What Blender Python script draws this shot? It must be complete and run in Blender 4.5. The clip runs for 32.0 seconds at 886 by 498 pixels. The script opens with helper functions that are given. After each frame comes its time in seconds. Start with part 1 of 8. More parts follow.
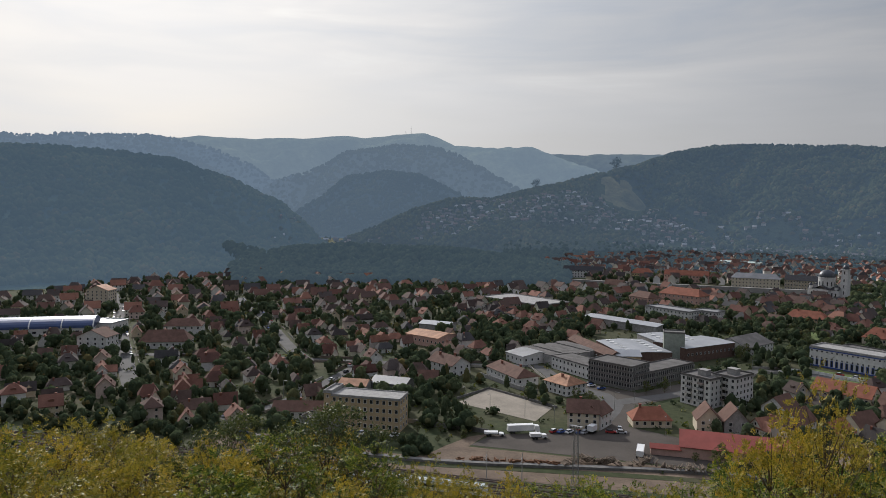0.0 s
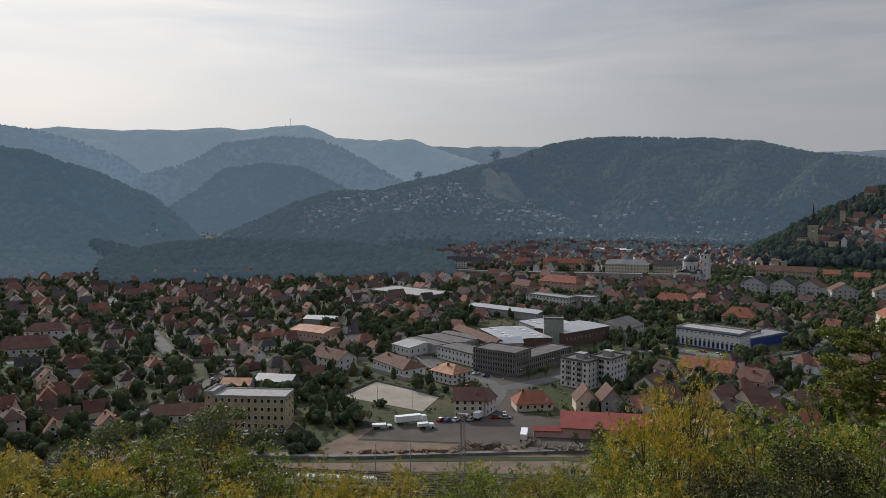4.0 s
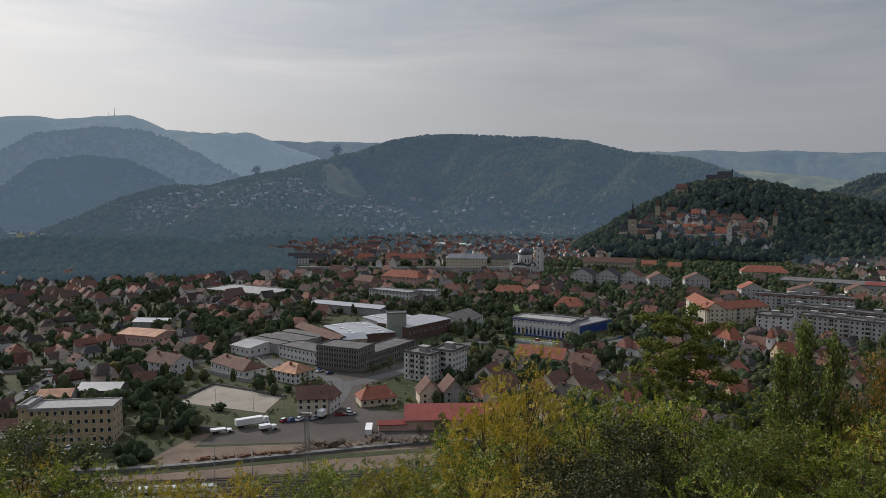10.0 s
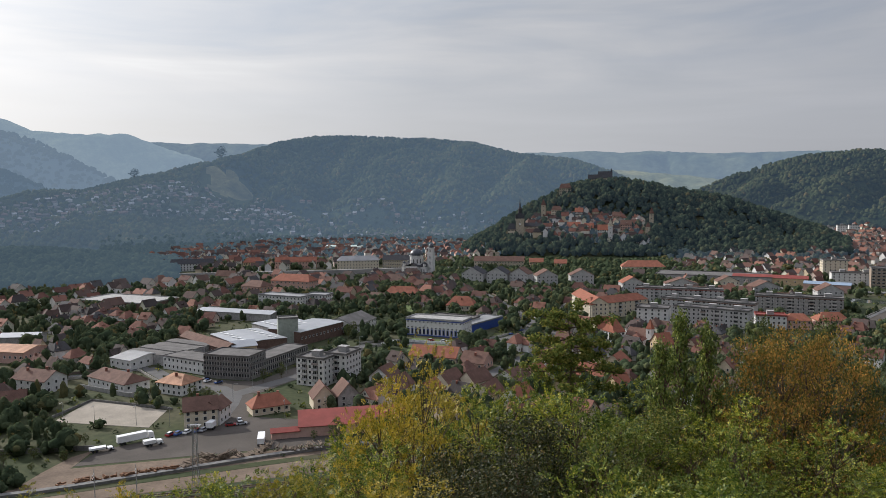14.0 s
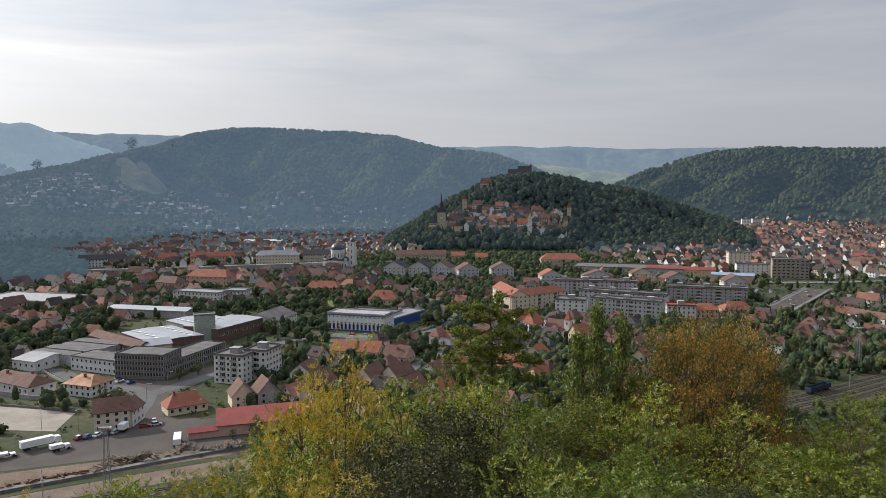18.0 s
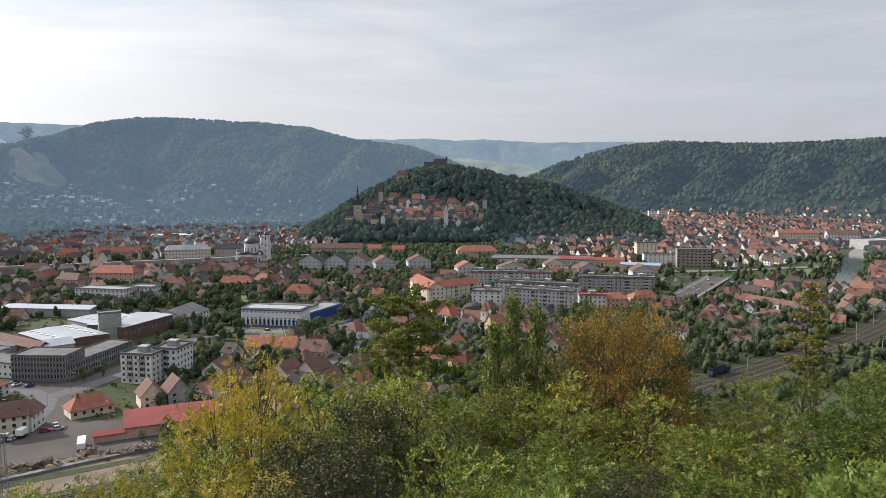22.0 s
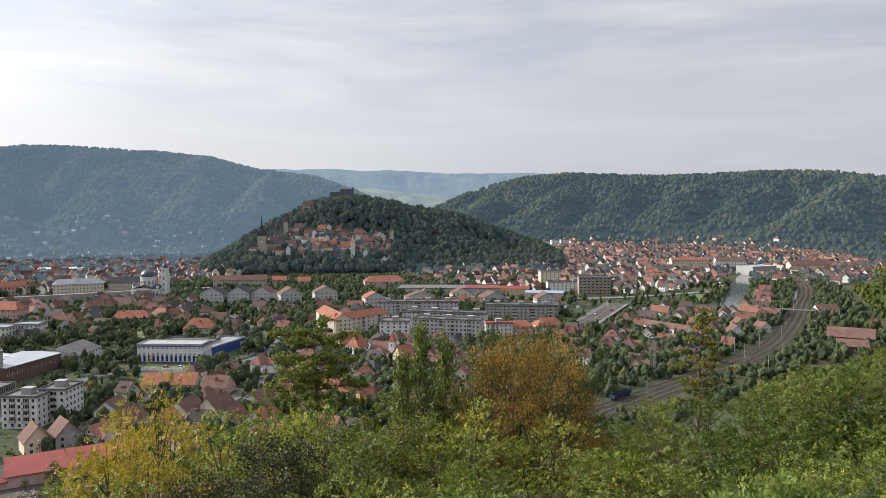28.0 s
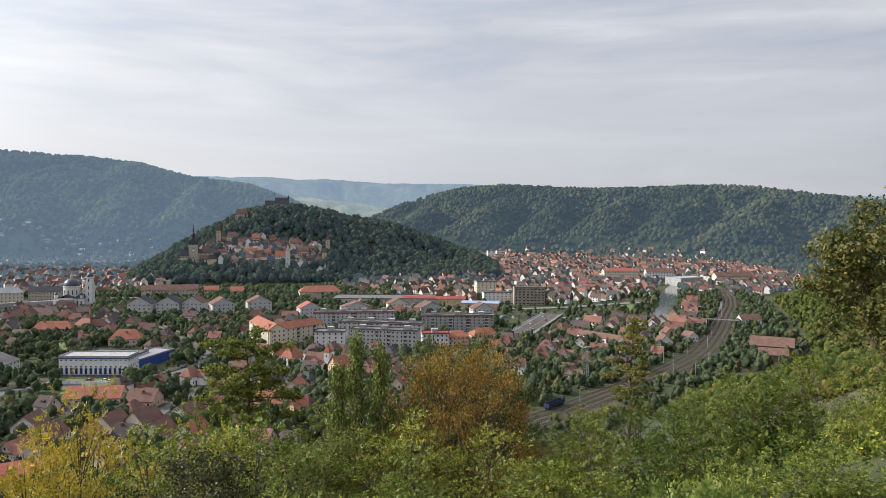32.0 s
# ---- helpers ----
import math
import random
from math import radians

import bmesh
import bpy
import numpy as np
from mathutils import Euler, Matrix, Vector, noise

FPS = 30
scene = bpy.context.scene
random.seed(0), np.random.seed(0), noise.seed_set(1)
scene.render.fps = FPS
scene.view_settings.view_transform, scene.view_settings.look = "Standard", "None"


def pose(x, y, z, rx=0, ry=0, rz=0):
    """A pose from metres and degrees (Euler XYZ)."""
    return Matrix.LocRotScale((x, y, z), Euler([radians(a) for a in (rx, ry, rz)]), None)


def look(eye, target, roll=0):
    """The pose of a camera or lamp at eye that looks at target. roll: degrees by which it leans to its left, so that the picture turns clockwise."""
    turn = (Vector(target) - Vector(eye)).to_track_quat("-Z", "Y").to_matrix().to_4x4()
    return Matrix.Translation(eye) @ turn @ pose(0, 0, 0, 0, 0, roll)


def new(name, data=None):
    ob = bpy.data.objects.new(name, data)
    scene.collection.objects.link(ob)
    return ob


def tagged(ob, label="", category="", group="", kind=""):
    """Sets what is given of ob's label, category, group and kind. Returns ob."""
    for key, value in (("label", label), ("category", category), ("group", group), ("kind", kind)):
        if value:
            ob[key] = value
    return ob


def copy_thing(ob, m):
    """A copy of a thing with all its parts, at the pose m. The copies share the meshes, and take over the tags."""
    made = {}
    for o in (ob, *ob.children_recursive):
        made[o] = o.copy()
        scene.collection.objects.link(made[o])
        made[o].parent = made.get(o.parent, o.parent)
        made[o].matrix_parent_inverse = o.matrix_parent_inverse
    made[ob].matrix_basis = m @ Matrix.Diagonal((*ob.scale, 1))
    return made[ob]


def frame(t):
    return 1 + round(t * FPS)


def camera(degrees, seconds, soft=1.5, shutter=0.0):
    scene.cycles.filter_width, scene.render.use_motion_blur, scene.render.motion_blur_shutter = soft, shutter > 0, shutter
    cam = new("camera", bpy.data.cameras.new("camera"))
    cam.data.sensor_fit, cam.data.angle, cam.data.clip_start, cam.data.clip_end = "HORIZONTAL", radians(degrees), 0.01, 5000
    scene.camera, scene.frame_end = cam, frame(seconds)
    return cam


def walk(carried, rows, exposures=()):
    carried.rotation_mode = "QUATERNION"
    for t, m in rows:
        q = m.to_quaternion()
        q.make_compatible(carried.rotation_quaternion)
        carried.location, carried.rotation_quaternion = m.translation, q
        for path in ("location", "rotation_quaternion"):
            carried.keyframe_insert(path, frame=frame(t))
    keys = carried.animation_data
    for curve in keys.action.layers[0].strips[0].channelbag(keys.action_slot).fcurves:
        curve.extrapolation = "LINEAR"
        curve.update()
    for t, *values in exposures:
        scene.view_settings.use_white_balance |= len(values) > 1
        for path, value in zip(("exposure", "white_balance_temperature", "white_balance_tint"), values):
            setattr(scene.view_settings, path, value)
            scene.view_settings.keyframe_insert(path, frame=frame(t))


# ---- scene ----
# the camera turns on the spot, on a hillside 92 m above the valley floor: seconds, bearing, tilt, lean
EYE = Vector((0.0, 0.0, 92.0))
TURN = [
    (0, -28.74, -3.63, 0.63), (0.5, -27.21, -3.59, 0.51), (1, -25.39, -3.64, -0.01),
    (1.5, -24.36, -3.86, -0.17), (2, -23.43, -4.01, -0.13), (2.5, -22.36, -4.04, -0.07),
    (3, -21.41, -4.07, -0.02), (3.5, -20.68, -4.10, 0.01), (5.5, -16.11, -4.38, 0.06),
    (6, -15.12, -4.35, 0.11), (6.5, -13.94, -4.32, 0.17), (7, -12.88, -4.32, 0.19),
    (7.5, -12.12, -4.26, 0.18), (8, -11.50, -4.37, 0.13), (8.5, -10.31, -4.30, 0.20),
    (9, -9.13, -4.37, 0.25), (9.5, -7.85, -4.44, 0.28), (10, -7.44, -4.48, 0.19),
    (10.5, -6.61, -4.43, 0.02), (11, -5.48, -4.42, 0.03), (11.5, -4.19, -4.40, -0.06),
    (12, -3.04, -4.41, -0.02), (12.5, -1.82, -4.37, -0.12), (13, -0.73, -4.34, -0.27),
    (13.5, -0.06, -4.32, -0.39), (14, 1.01, -4.39, -0.43), (14.5, 1.96, -4.42, -0.38),
    (16.5, 4.84, -4.58, -0.24), (17, 5.64, -4.72, -0.20), (17.5, 6.31, -4.76, -0.18),
    (18, 7.11, -4.90, -0.20), (18.5, 8.09, -5.13, -0.14), (19, 9.05, -5.27, -0.19),
    (19.5, 9.80, -5.32, -0.19), (20, 10.39, -5.43, -0.18), (20.5, 10.94, -5.45, -0.19),
    (21, 11.80, -5.42, -0.24), (21.5, 12.72, -5.52, -0.17), (22, 13.61, -5.49, -0.11),
    (22.5, 14.27, -5.44, -0.15), (23, 15.04, -5.44, -0.39), (23.5, 15.55, -5.42, -0.34),
    (24, 15.92, -5.49, -0.33), (24.5, 16.49, -5.47, -0.27), (25, 17.30, -5.44, -0.13),
    (25.5, 18.19, -5.37, -0.05), (27.5, 20.32, -3.71, -0.20), (28, 20.85, -3.16, -0.15),
    (28.5, 21.54, -2.56, 0.07), (29, 22.05, -2.28, 0.39), (29.5, 23.18, -2.21, 0.48),
    (30, 24.51, -2.18, 0.74), (30.5, 24.93, -2.15, 0.78), (31, 25.16, -2.41, 0.44),
    (31.5, 25.52, -2.39, 0.47), (32, 25.77, -2.35, 0.46),
]


def aim(bearing, tilt, lean):
    b, e = radians(bearing), radians(tilt)
    return look(EYE, EYE + Vector((math.sin(b) * math.cos(e), math.cos(b) * math.cos(e), math.sin(e))), lean)


cam = camera(62.12, 32.0, soft=0.6)
walk(cam, [(t, aim(b, e, r)) for t, b, e, r in TURN],
     exposures=[(0, -0.53, 6060, 10), (6, -0.59, 6060, 10), (9, -0.62, 6060, 10), (13, -0.15, 6060, 10), (17, -0.03, 6060, 10), (20, 0.27, 6060, 10), (28, 0.47, 6100, 10), (32, 0.47, 6100, 10)])

# ---- world and sun ----
SUN_BEARING, SUN_HEIGHT = -52.0, 28.0
world = bpy.data.worlds.new("sky")
scene.world = world
world.use_nodes = True
wn, wl = world.node_tree.nodes, world.node_tree.links
wn.clear()
sky = wn.new("ShaderNodeTexSky")
sky.sky_type, sky.sun_disc = "NISHITA", False
sky.sun_elevation, sky.sun_rotation = radians(SUN_HEIGHT), radians(SUN_BEARING)
sky.air_density, sky.dust_density, sky.ozone_density = 1.0, 4.0, 1.5
sky_gain = wn.new("ShaderNodeVectorMath")
sky_gain.operation = "SCALE"
sky_gain.inputs[3].default_value = 0.07
wl.new(sky.outputs[0], sky_gain.inputs[0])
tc = wn.new("ShaderNodeTexCoord")
stretch = wn.new("ShaderNodeMapping")
stretch.inputs["Scale"].default_value = (1.1, 1.6, 9.0)
stretch.inputs["Rotation"].default_value = (0.05, -0.06, 0.3)
wl.new(tc.outputs["Generated"], stretch.inputs[0])
streaks = wn.new("ShaderNodeTexNoise")
streaks.inputs["Scale"].default_value, streaks.inputs["Detail"].default_value = 1.7, 7.0
streaks.inputs["Roughness"].default_value, streaks.inputs["Distortion"].default_value = 0.55, 0.6
wl.new(stretch.outputs[0], streaks.inputs["Vector"])
veil = wn.new("ShaderNodeMapRange")
veil.inputs[1].default_value, veil.inputs[2].default_value = 0.3, 0.72
veil.inputs[3].default_value, veil.inputs[4].default_value = 0.78, 0.95
wl.new(streaks.outputs["Fac"], veil.inputs[0])
over = wn.new("ShaderNodeMix")
over.data_type = "RGBA"
# banks of thin cloud, plain near the horizon and more broken higher up
apart = wn.new("ShaderNodeSeparateXYZ")
wl.new(tc.outputs["Generated"], apart.inputs[0])
wide = wn.new("ShaderNodeTexNoise")
wide.inputs["Scale"].default_value, wide.inputs["Detail"].default_value, wide.inputs["Distortion"].default_value = 2.6, 3.0, 0.9
wl.new(stretch.outputs[0], wide.inputs["Vector"])
both = wn.new("ShaderNodeMix")
both.inputs[0].default_value = 0.45
wl.new(streaks.outputs["Fac"], both.inputs[2])
wl.new(wide.outputs["Fac"], both.inputs[3])
broken = wn.new("ShaderNodeMapRange")
broken.interpolation_type = "SMOOTHSTEP"
broken.inputs[1].default_value, broken.inputs[2].default_value = 0.07, 0.24
wl.new(apart.outputs["Z"], broken.inputs[0])
cloud = wn.new("ShaderNodeMix")
cloud.inputs[2].default_value = 0.53
wl.new(broken.outputs[0], cloud.inputs[0])
wl.new(both.outputs[0], cloud.inputs[3])
thin = wn.new("ShaderNodeValToRGB")
while len(thin.color_ramp.elements) < 4:
    thin.color_ramp.elements.new(0.5)
for e, (p, c) in zip(thin.color_ramp.elements, ((0.36, (0.645, 0.68, 0.755)), (0.47, (0.745, 0.75, 0.785)), (0.56, (0.83, 0.815, 0.825)), (0.66, (0.95, 0.935, 0.925)))):
    e.position, e.color = p, (*c, 1)
wl.new(cloud.outputs[0], thin.inputs[0])
# thin cloud scatters more light towards the sun's side
toward = wn.new("ShaderNodeVectorMath")
toward.operation = "DOT_PRODUCT"
sb, sh = radians(SUN_BEARING), radians(SUN_HEIGHT)
toward.inputs[1].default_value = (math.sin(sb) * math.cos(sh), math.cos(sb) * math.cos(sh), math.sin(sh))
wl.new(tc.outputs["Generated"], toward.inputs[0])
half = wn.new("ShaderNodeMapRange")
half.inputs[1].default_value, half.inputs[2].default_value = -1.0, 1.0
wl.new(toward.outputs["Value"], half.inputs[0])
side = wn.new("ShaderNodeValToRGB")
while len(side.color_ramp.elements) < 6:
    side.color_ramp.elements.new(0.5)
for e, (p, v) in zip(side.color_ramp.elements, ((0.1, 0.34), (0.38, 0.62), (0.6, 0.70), (0.8, 0.89), (0.9, 1.2), (1.0, 1.75))):
    w = max(0.0, p - 0.55) * 0.16
    e.position, e.color = p, (v / 1.8 * (1 + w * 0.4), v / 1.8, v / 1.8 * (1 - w), 1)
wl.new(half.outputs[0], side.inputs[0])
gain = wn.new("ShaderNodeVectorMath")
gain.operation = "SCALE"
gain.inputs[3].default_value = 1.64
wl.new(side.outputs[0], gain.inputs[0])
lit = wn.new("ShaderNodeVectorMath")
lit.operation = "MULTIPLY"
wl.new(thin.outputs[0], lit.inputs[0])
wl.new(gain.outputs[0], lit.inputs[1])
# a veiled sky is brighter overhead than near the horizon
overhead = wn.new("ShaderNodeMapRange")
overhead.interpolation_type = "SMOOTHSTEP"
overhead.inputs[1].default_value, overhead.inputs[2].default_value = 0.24, 0.85
overhead.inputs[3].default_value, overhead.inputs[4].default_value = 0.0, 1.0
wl.new(apart.outputs["Z"], overhead.inputs[0])
zenith = wn.new("ShaderNodeMix")
zenith.data_type = "RGBA"
zenith.inputs[6].default_value, zenith.inputs[7].default_value = (1, 1, 1, 1), (1.75, 1.8, 2.0, 1)
wl.new(overhead.outputs[0], zenith.inputs[0])
high = wn.new("ShaderNodeVectorMath")
high.operation = "MULTIPLY"
wl.new(lit.outputs[0], high.inputs[0])
wl.new(zenith.outputs[2], high.inputs[1])
wl.new(high.outputs[0], over.inputs[7])
wl.new(veil.outputs[0], over.inputs[0])
wl.new(sky_gain.outputs[0], over.inputs[6])
back = wn.new("ShaderNodeBackground")
wl.new(over.outputs[2], back.inputs[0])
back.inputs[1].default_value = 1.0
wo = wn.new("ShaderNodeOutputWorld")
wl.new(back.outputs[0], wo.inputs[0])

sun = new("sun", bpy.data.lights.new("sun", "SUN"))
sun.data.energy, sun.data.angle, sun.data.color = 5.0, radians(0.8), (1.0, 0.915, 0.80)
sun.matrix_world = look((math.sin(sb) * math.cos(sh) * 900, math.cos(sb) * math.cos(sh) * 900, math.sin(sh) * 900), (0, 0, 0))


# ---- materials ----
def nodes_of(name):
    m = bpy.data.materials.new(name)
    m.use_nodes = True
    n, l = m.node_tree.nodes, m.node_tree.links
    return m, n, l, n["Principled BSDF"]


def ramp_node(n, stops, constant=False):
    r = n.new("ShaderNodeValToRGB")
    e = r.color_ramp.elements
    while len(e) < len(stops):
        e.new(0.5)
    for k, (p, c) in enumerate(stops):
        e[k].position, e[k].color = p, (*c, 1)
    if constant:
        r.color_ramp.interpolation = "CONSTANT"
    return r


def noise_node(n, l, scale, detail=4.0, coord="Object", rough=0.6):
    t = n.new("ShaderNodeTexCoord")
    x = n.new("ShaderNodeTexNoise")
    x.inputs["Scale"].default_value, x.inputs["Detail"].default_value = scale, detail
    x.inputs["Roughness"].default_value = rough
    l.new(t.outputs[coord], x.inputs["Vector"])
    return x


def multiply(n, l, a, b, amount=1.0):
    x = n.new("ShaderNodeMix")
    x.data_type, x.blend_type = "RGBA", "MULTIPLY"
    x.inputs[0].default_value = amount
    l.new(a, x.inputs[6])
    l.new(b, x.inputs[7])
    return x.outputs[2]


def plain(name, color, rough=0.8, metal=0.0, vary=0.25, scale=0.6, fine=9.0, bump=0.15):
    """One paint with stains at a large and a fine scale."""
    m, n, l, p = nodes_of(name)
    big, small = noise_node(n, l, scale), noise_node(n, l, fine, 6.0)
    lo = tuple(c * (1 - vary) for c in color)
    hi = tuple(min(1, c * (1 + vary * 0.6)) for c in color)
    r = ramp_node(n, [(0.3, lo), (0.7, hi)])
    l.new(big.outputs["Fac"], r.inputs[0])
    r2 = ramp_node(n, [(0.3, (1 - vary * 0.7,) * 3), (0.65, (1, 1, 1))])
    l.new(small.outputs["Fac"], r2.inputs[0])
    l.new(multiply(n, l, r.outputs[0], r2.outputs[0]), p.inputs["Base Color"])
    p.inputs["Roughness"].default_value, p.inputs["Metallic"].default_value = rough, metal
    p.inputs["Specular IOR Level"].default_value = 0.5 if rough < 0.6 else 0.15
    b = n.new("ShaderNodeBump")
    b.inputs["Strength"].default_value, b.inputs["Distance"].default_value = bump, 0.05
    l.new(small.outputs["Fac"], b.inputs["Height"])
    l.new(b.outputs[0], p.inputs["Normal"])
    return m


def palette(name, colors, rough=0.85, island=False, vary=0.3, scale=0.5, bump=0.3, stripes=0.0, air=None):
    """Colours dealt out thing by thing (or island by island), with wear on each; haze can be painted on as emission."""
    m, n, l, p = nodes_of(name)
    if island:
        src = n.new("ShaderNodeNewGeometry").outputs["Random Per Island"]
    else:
        src = n.new("ShaderNodeObjectInfo").outputs["Random"]
    r = ramp_node(n, [(k / len(colors), c) for k, c in enumerate(colors)], True)
    l.new(src, r.inputs[0])
    big, small = noise_node(n, l, scale), noise_node(n, l, 5.0, 6.0)
    r1 = ramp_node(n, [(0.28, (1 - vary,) * 3), (0.7, (1.05, 1.05, 1.05))])
    l.new(big.outputs["Fac"], r1.inputs[0])
    r2 = ramp_node(n, [(0.3, (1 - vary,) * 3), (0.62, (1, 1, 1))])
    l.new(small.outputs["Fac"], r2.inputs[0])
    c = multiply(n, l, multiply(n, l, r.outputs[0], r1.outputs[0]), r2.outputs[0])
    l.new(c, p.inputs["Base Color"])
    p.inputs["Roughness"].default_value, p.inputs["Specular IOR Level"].default_value = rough, 0.15
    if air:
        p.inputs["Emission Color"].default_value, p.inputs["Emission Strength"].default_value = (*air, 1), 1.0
    b = n.new("ShaderNodeBump")
    b.inputs["Strength"].default_value, b.inputs["Distance"].default_value = bump, 0.08
    h = small.outputs["Fac"]
    if stripes:
        t = n.new("ShaderNodeTexCoord")
        w = n.new("ShaderNodeTexWave")
        w.bands_direction = "Z"
        w.inputs["Scale"].default_value = stripes
        l.new(t.outputs["Object"], w.inputs["Vector"])
        h = w.outputs["Fac"]
    l.new(h, b.inputs["Height"])
    l.new(b.outputs[0], p.inputs["Normal"])
    return m


def foliage(name, stops, translucency=0.35, air=None, gloss=0.0, patch=0.35, lo=(0.62, 0.66, 0.6), hi=(1.12, 1.1, 1.0), each=False, relief=0.0, rough=0.6):
    """Leaves: each one takes its own shade; some light comes through. Haze for far ones is painted in as emission."""
    m, n, l, p = nodes_of(name)
    g = n.new("ShaderNodeNewGeometry")
    r = ramp_node(n, stops)
    l.new(g.outputs["Random Per Island"], r.inputs[0])
    big = noise_node(n, l, patch, 4.0)
    r1 = ramp_node(n, [(0.36, lo), (0.64, hi)])
    l.new(big.outputs["Fac"], r1.inputs[0])
    c = multiply(n, l, r.outputs[0], r1.outputs[0])
    if each:
        # one bush is yellower or duller than the next
        o = n.new("ShaderNodeObjectInfo")
        r3 = ramp_node(n, [(0.0, (0.66, 0.76, 0.74)), (0.5, (1, 1, 1)), (1.0, (1.35, 1.25, 0.95))])
        l.new(o.outputs["Random"], r3.inputs[0])
        c = multiply(n, l, c, r3.outputs[0])
    l.new(c, p.inputs["Base Color"])
    p.inputs["Roughness"].default_value = rough
    p.inputs["Specular IOR Level"].default_value = gloss
    if relief:
        # leafy relief on crowns that stand far off
        fine, bump = noise_node(n, l, 0.9 / relief, 3.0, rough=0.7), n.new("ShaderNodeBump")
        bump.inputs["Strength"].default_value, bump.inputs["Distance"].default_value = 1.0, relief * 1.1
        l.new(fine.outputs["Fac"], bump.inputs["Height"])
        l.new(bump.outputs[0], p.inputs["Normal"])
    t = n.new("ShaderNodeBsdfTranslucent")
    l.new(c, t.inputs[0])
    x = n.new("ShaderNodeMixShader")
    x.inputs[0].default_value = translucency
    l.new(p.outputs[0], x.inputs[1])
    l.new(t.outputs[0], x.inputs[2])
    o = [q for q in n if q.type == "OUTPUT_MATERIAL"][0]
    l.new(x.outputs[0], o.inputs[0])
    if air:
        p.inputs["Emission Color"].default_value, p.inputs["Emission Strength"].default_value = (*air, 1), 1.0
    return m


ROOFS = [(0.16, 0.078, 0.06), (0.085, 0.062, 0.055), (0.19, 0.108, 0.085), (0.07, 0.06, 0.057), (0.13, 0.088, 0.074), (0.23, 0.115, 0.085), (0.105, 0.086, 0.08),
         (0.14, 0.074, 0.06), (0.09, 0.087, 0.088), (0.155, 0.10, 0.082), (0.25, 0.125, 0.093), (0.12, 0.09, 0.08), (0.31, 0.155, 0.11)]
WALLS = [(0.72, 0.68, 0.58), (0.78, 0.76, 0.73), (0.62, 0.52, 0.37), (0.74, 0.70, 0.64), (0.50, 0.46, 0.41),
         (0.66, 0.53, 0.46), (0.66, 0.64, 0.51), (0.80, 0.79, 0.77)]
roof_tile = palette("roof tiles", ROOFS, 0.85, vary=0.35, scale=0.25, stripes=1.6)
wall_paint = palette("house plaster", WALLS, 0.9, vary=0.2)
far_roof = palette("roofs of far houses", ROOFS, 0.85, island=True, vary=0.3, scale=0.1)
far_wall = palette("walls of far houses", WALLS, 0.9, island=True, vary=0.2, scale=0.1)
glass = plain("window glass", (0.035, 0.038, 0.042), 0.25, 0.0, 0.2)
frame_white = plain("white window frame", (0.7, 0.7, 0.68), 0.5)
chimney_brick = plain("chimney brick", (0.25, 0.11, 0.08), 0.9)
wood_dark = plain("dark wood", (0.10, 0.06, 0.04), 0.7)
concrete = plain("weathered concrete", (0.36, 0.35, 0.335), 0.9, vary=0.3)
concrete_dark = plain("dark concrete", (0.19, 0.185, 0.175), 0.9, vary=0.3)
white_wall = plain("white plaster", (0.64, 0.63, 0.61), 0.9, vary=0.15)
grey_plaster = plain("grey white plaster", (0.47, 0.46, 0.45), 0.9, vary=0.18)
cream_wall = plain("cream plaster", (0.60, 0.53, 0.41), 0.9, vary=0.15)
brown_panel = plain("brown facade panels", (0.30, 0.245, 0.195), 0.9, vary=0.2)
ochre_wall = plain("ochre plaster", (0.52, 0.40, 0.25), 0.9, vary=0.15)
pink_wall = plain("pink plaster", (0.55, 0.36, 0.30), 0.9, vary=0.15)
brick_wall = plain("brown brick", (0.16, 0.105, 0.085), 0.9, vary=0.25)
tar_roof = plain("tar roofing", (0.15, 0.142, 0.135), 0.9, vary=0.35, scale=0.15)
pale_roof = plain("pale sheet roofing", (0.34, 0.35, 0.365), 0.4, 0.2, vary=0.18, scale=0.08)
grey_roof = plain("grey sheet roofing", (0.25, 0.25, 0.25), 0.5, 0.2, vary=0.25, scale=0.1)
rust_roof = plain("rusty sheet roofing", (0.42, 0.23, 0.14), 0.7, 0.1, vary=0.4, scale=0.2)
orange_tile = plain("orange roof tiles", (0.28, 0.112, 0.072), 0.85, vary=0.25, scale=0.3)
red_sheet = plain("red sheet roofing", (0.25, 0.065, 0.052), 0.6, 0.0, vary=0.2, scale=0.15)
brown_tile = plain("brown roof tiles", (0.15, 0.088, 0.068), 0.85, vary=0.3, scale=0.3)
slate = plain("dark slate", (0.06, 0.06, 0.065), 0.9, vary=0.3)
blue_paint = plain("blue paint", (0.03, 0.07, 0.28), 0.5, vary=0.15)
blue_sheet = plain("blue sheet roofing", (0.035, 0.06, 0.15), 0.4, 0.2, vary=0.15, scale=0.1)
stone = plain("pale old stone", (0.48, 0.42, 0.32), 0.9, vary=0.3)
copper_dark = plain("dark sheet dome", (0.06, 0.065, 0.075), 0.4, 0.4, vary=0.25)
asphalt = plain("worn asphalt", (0.085, 0.074, 0.064), 0.9, vary=0.25, scale=0.06, fine=1.5)
road_mat = plain("town asphalt", (0.115, 0.112, 0.109), 0.9, vary=0.2, scale=0.1)
gravel = plain("pale gravel", (0.31, 0.275, 0.225), 0.95, vary=0.25, scale=0.08, fine=1.2)
dirt = plain("trodden dirt", (0.175, 0.132, 0.098), 0.95, vary=0.35, scale=0.09, fine=1.1)
ballast = plain("track ballast", (0.10, 0.082, 0.068), 0.95, vary=0.3, scale=0.2, fine=2.5)
rail_steel = plain("worn rail steel", (0.16, 0.12, 0.10), 0.8, 0.2)
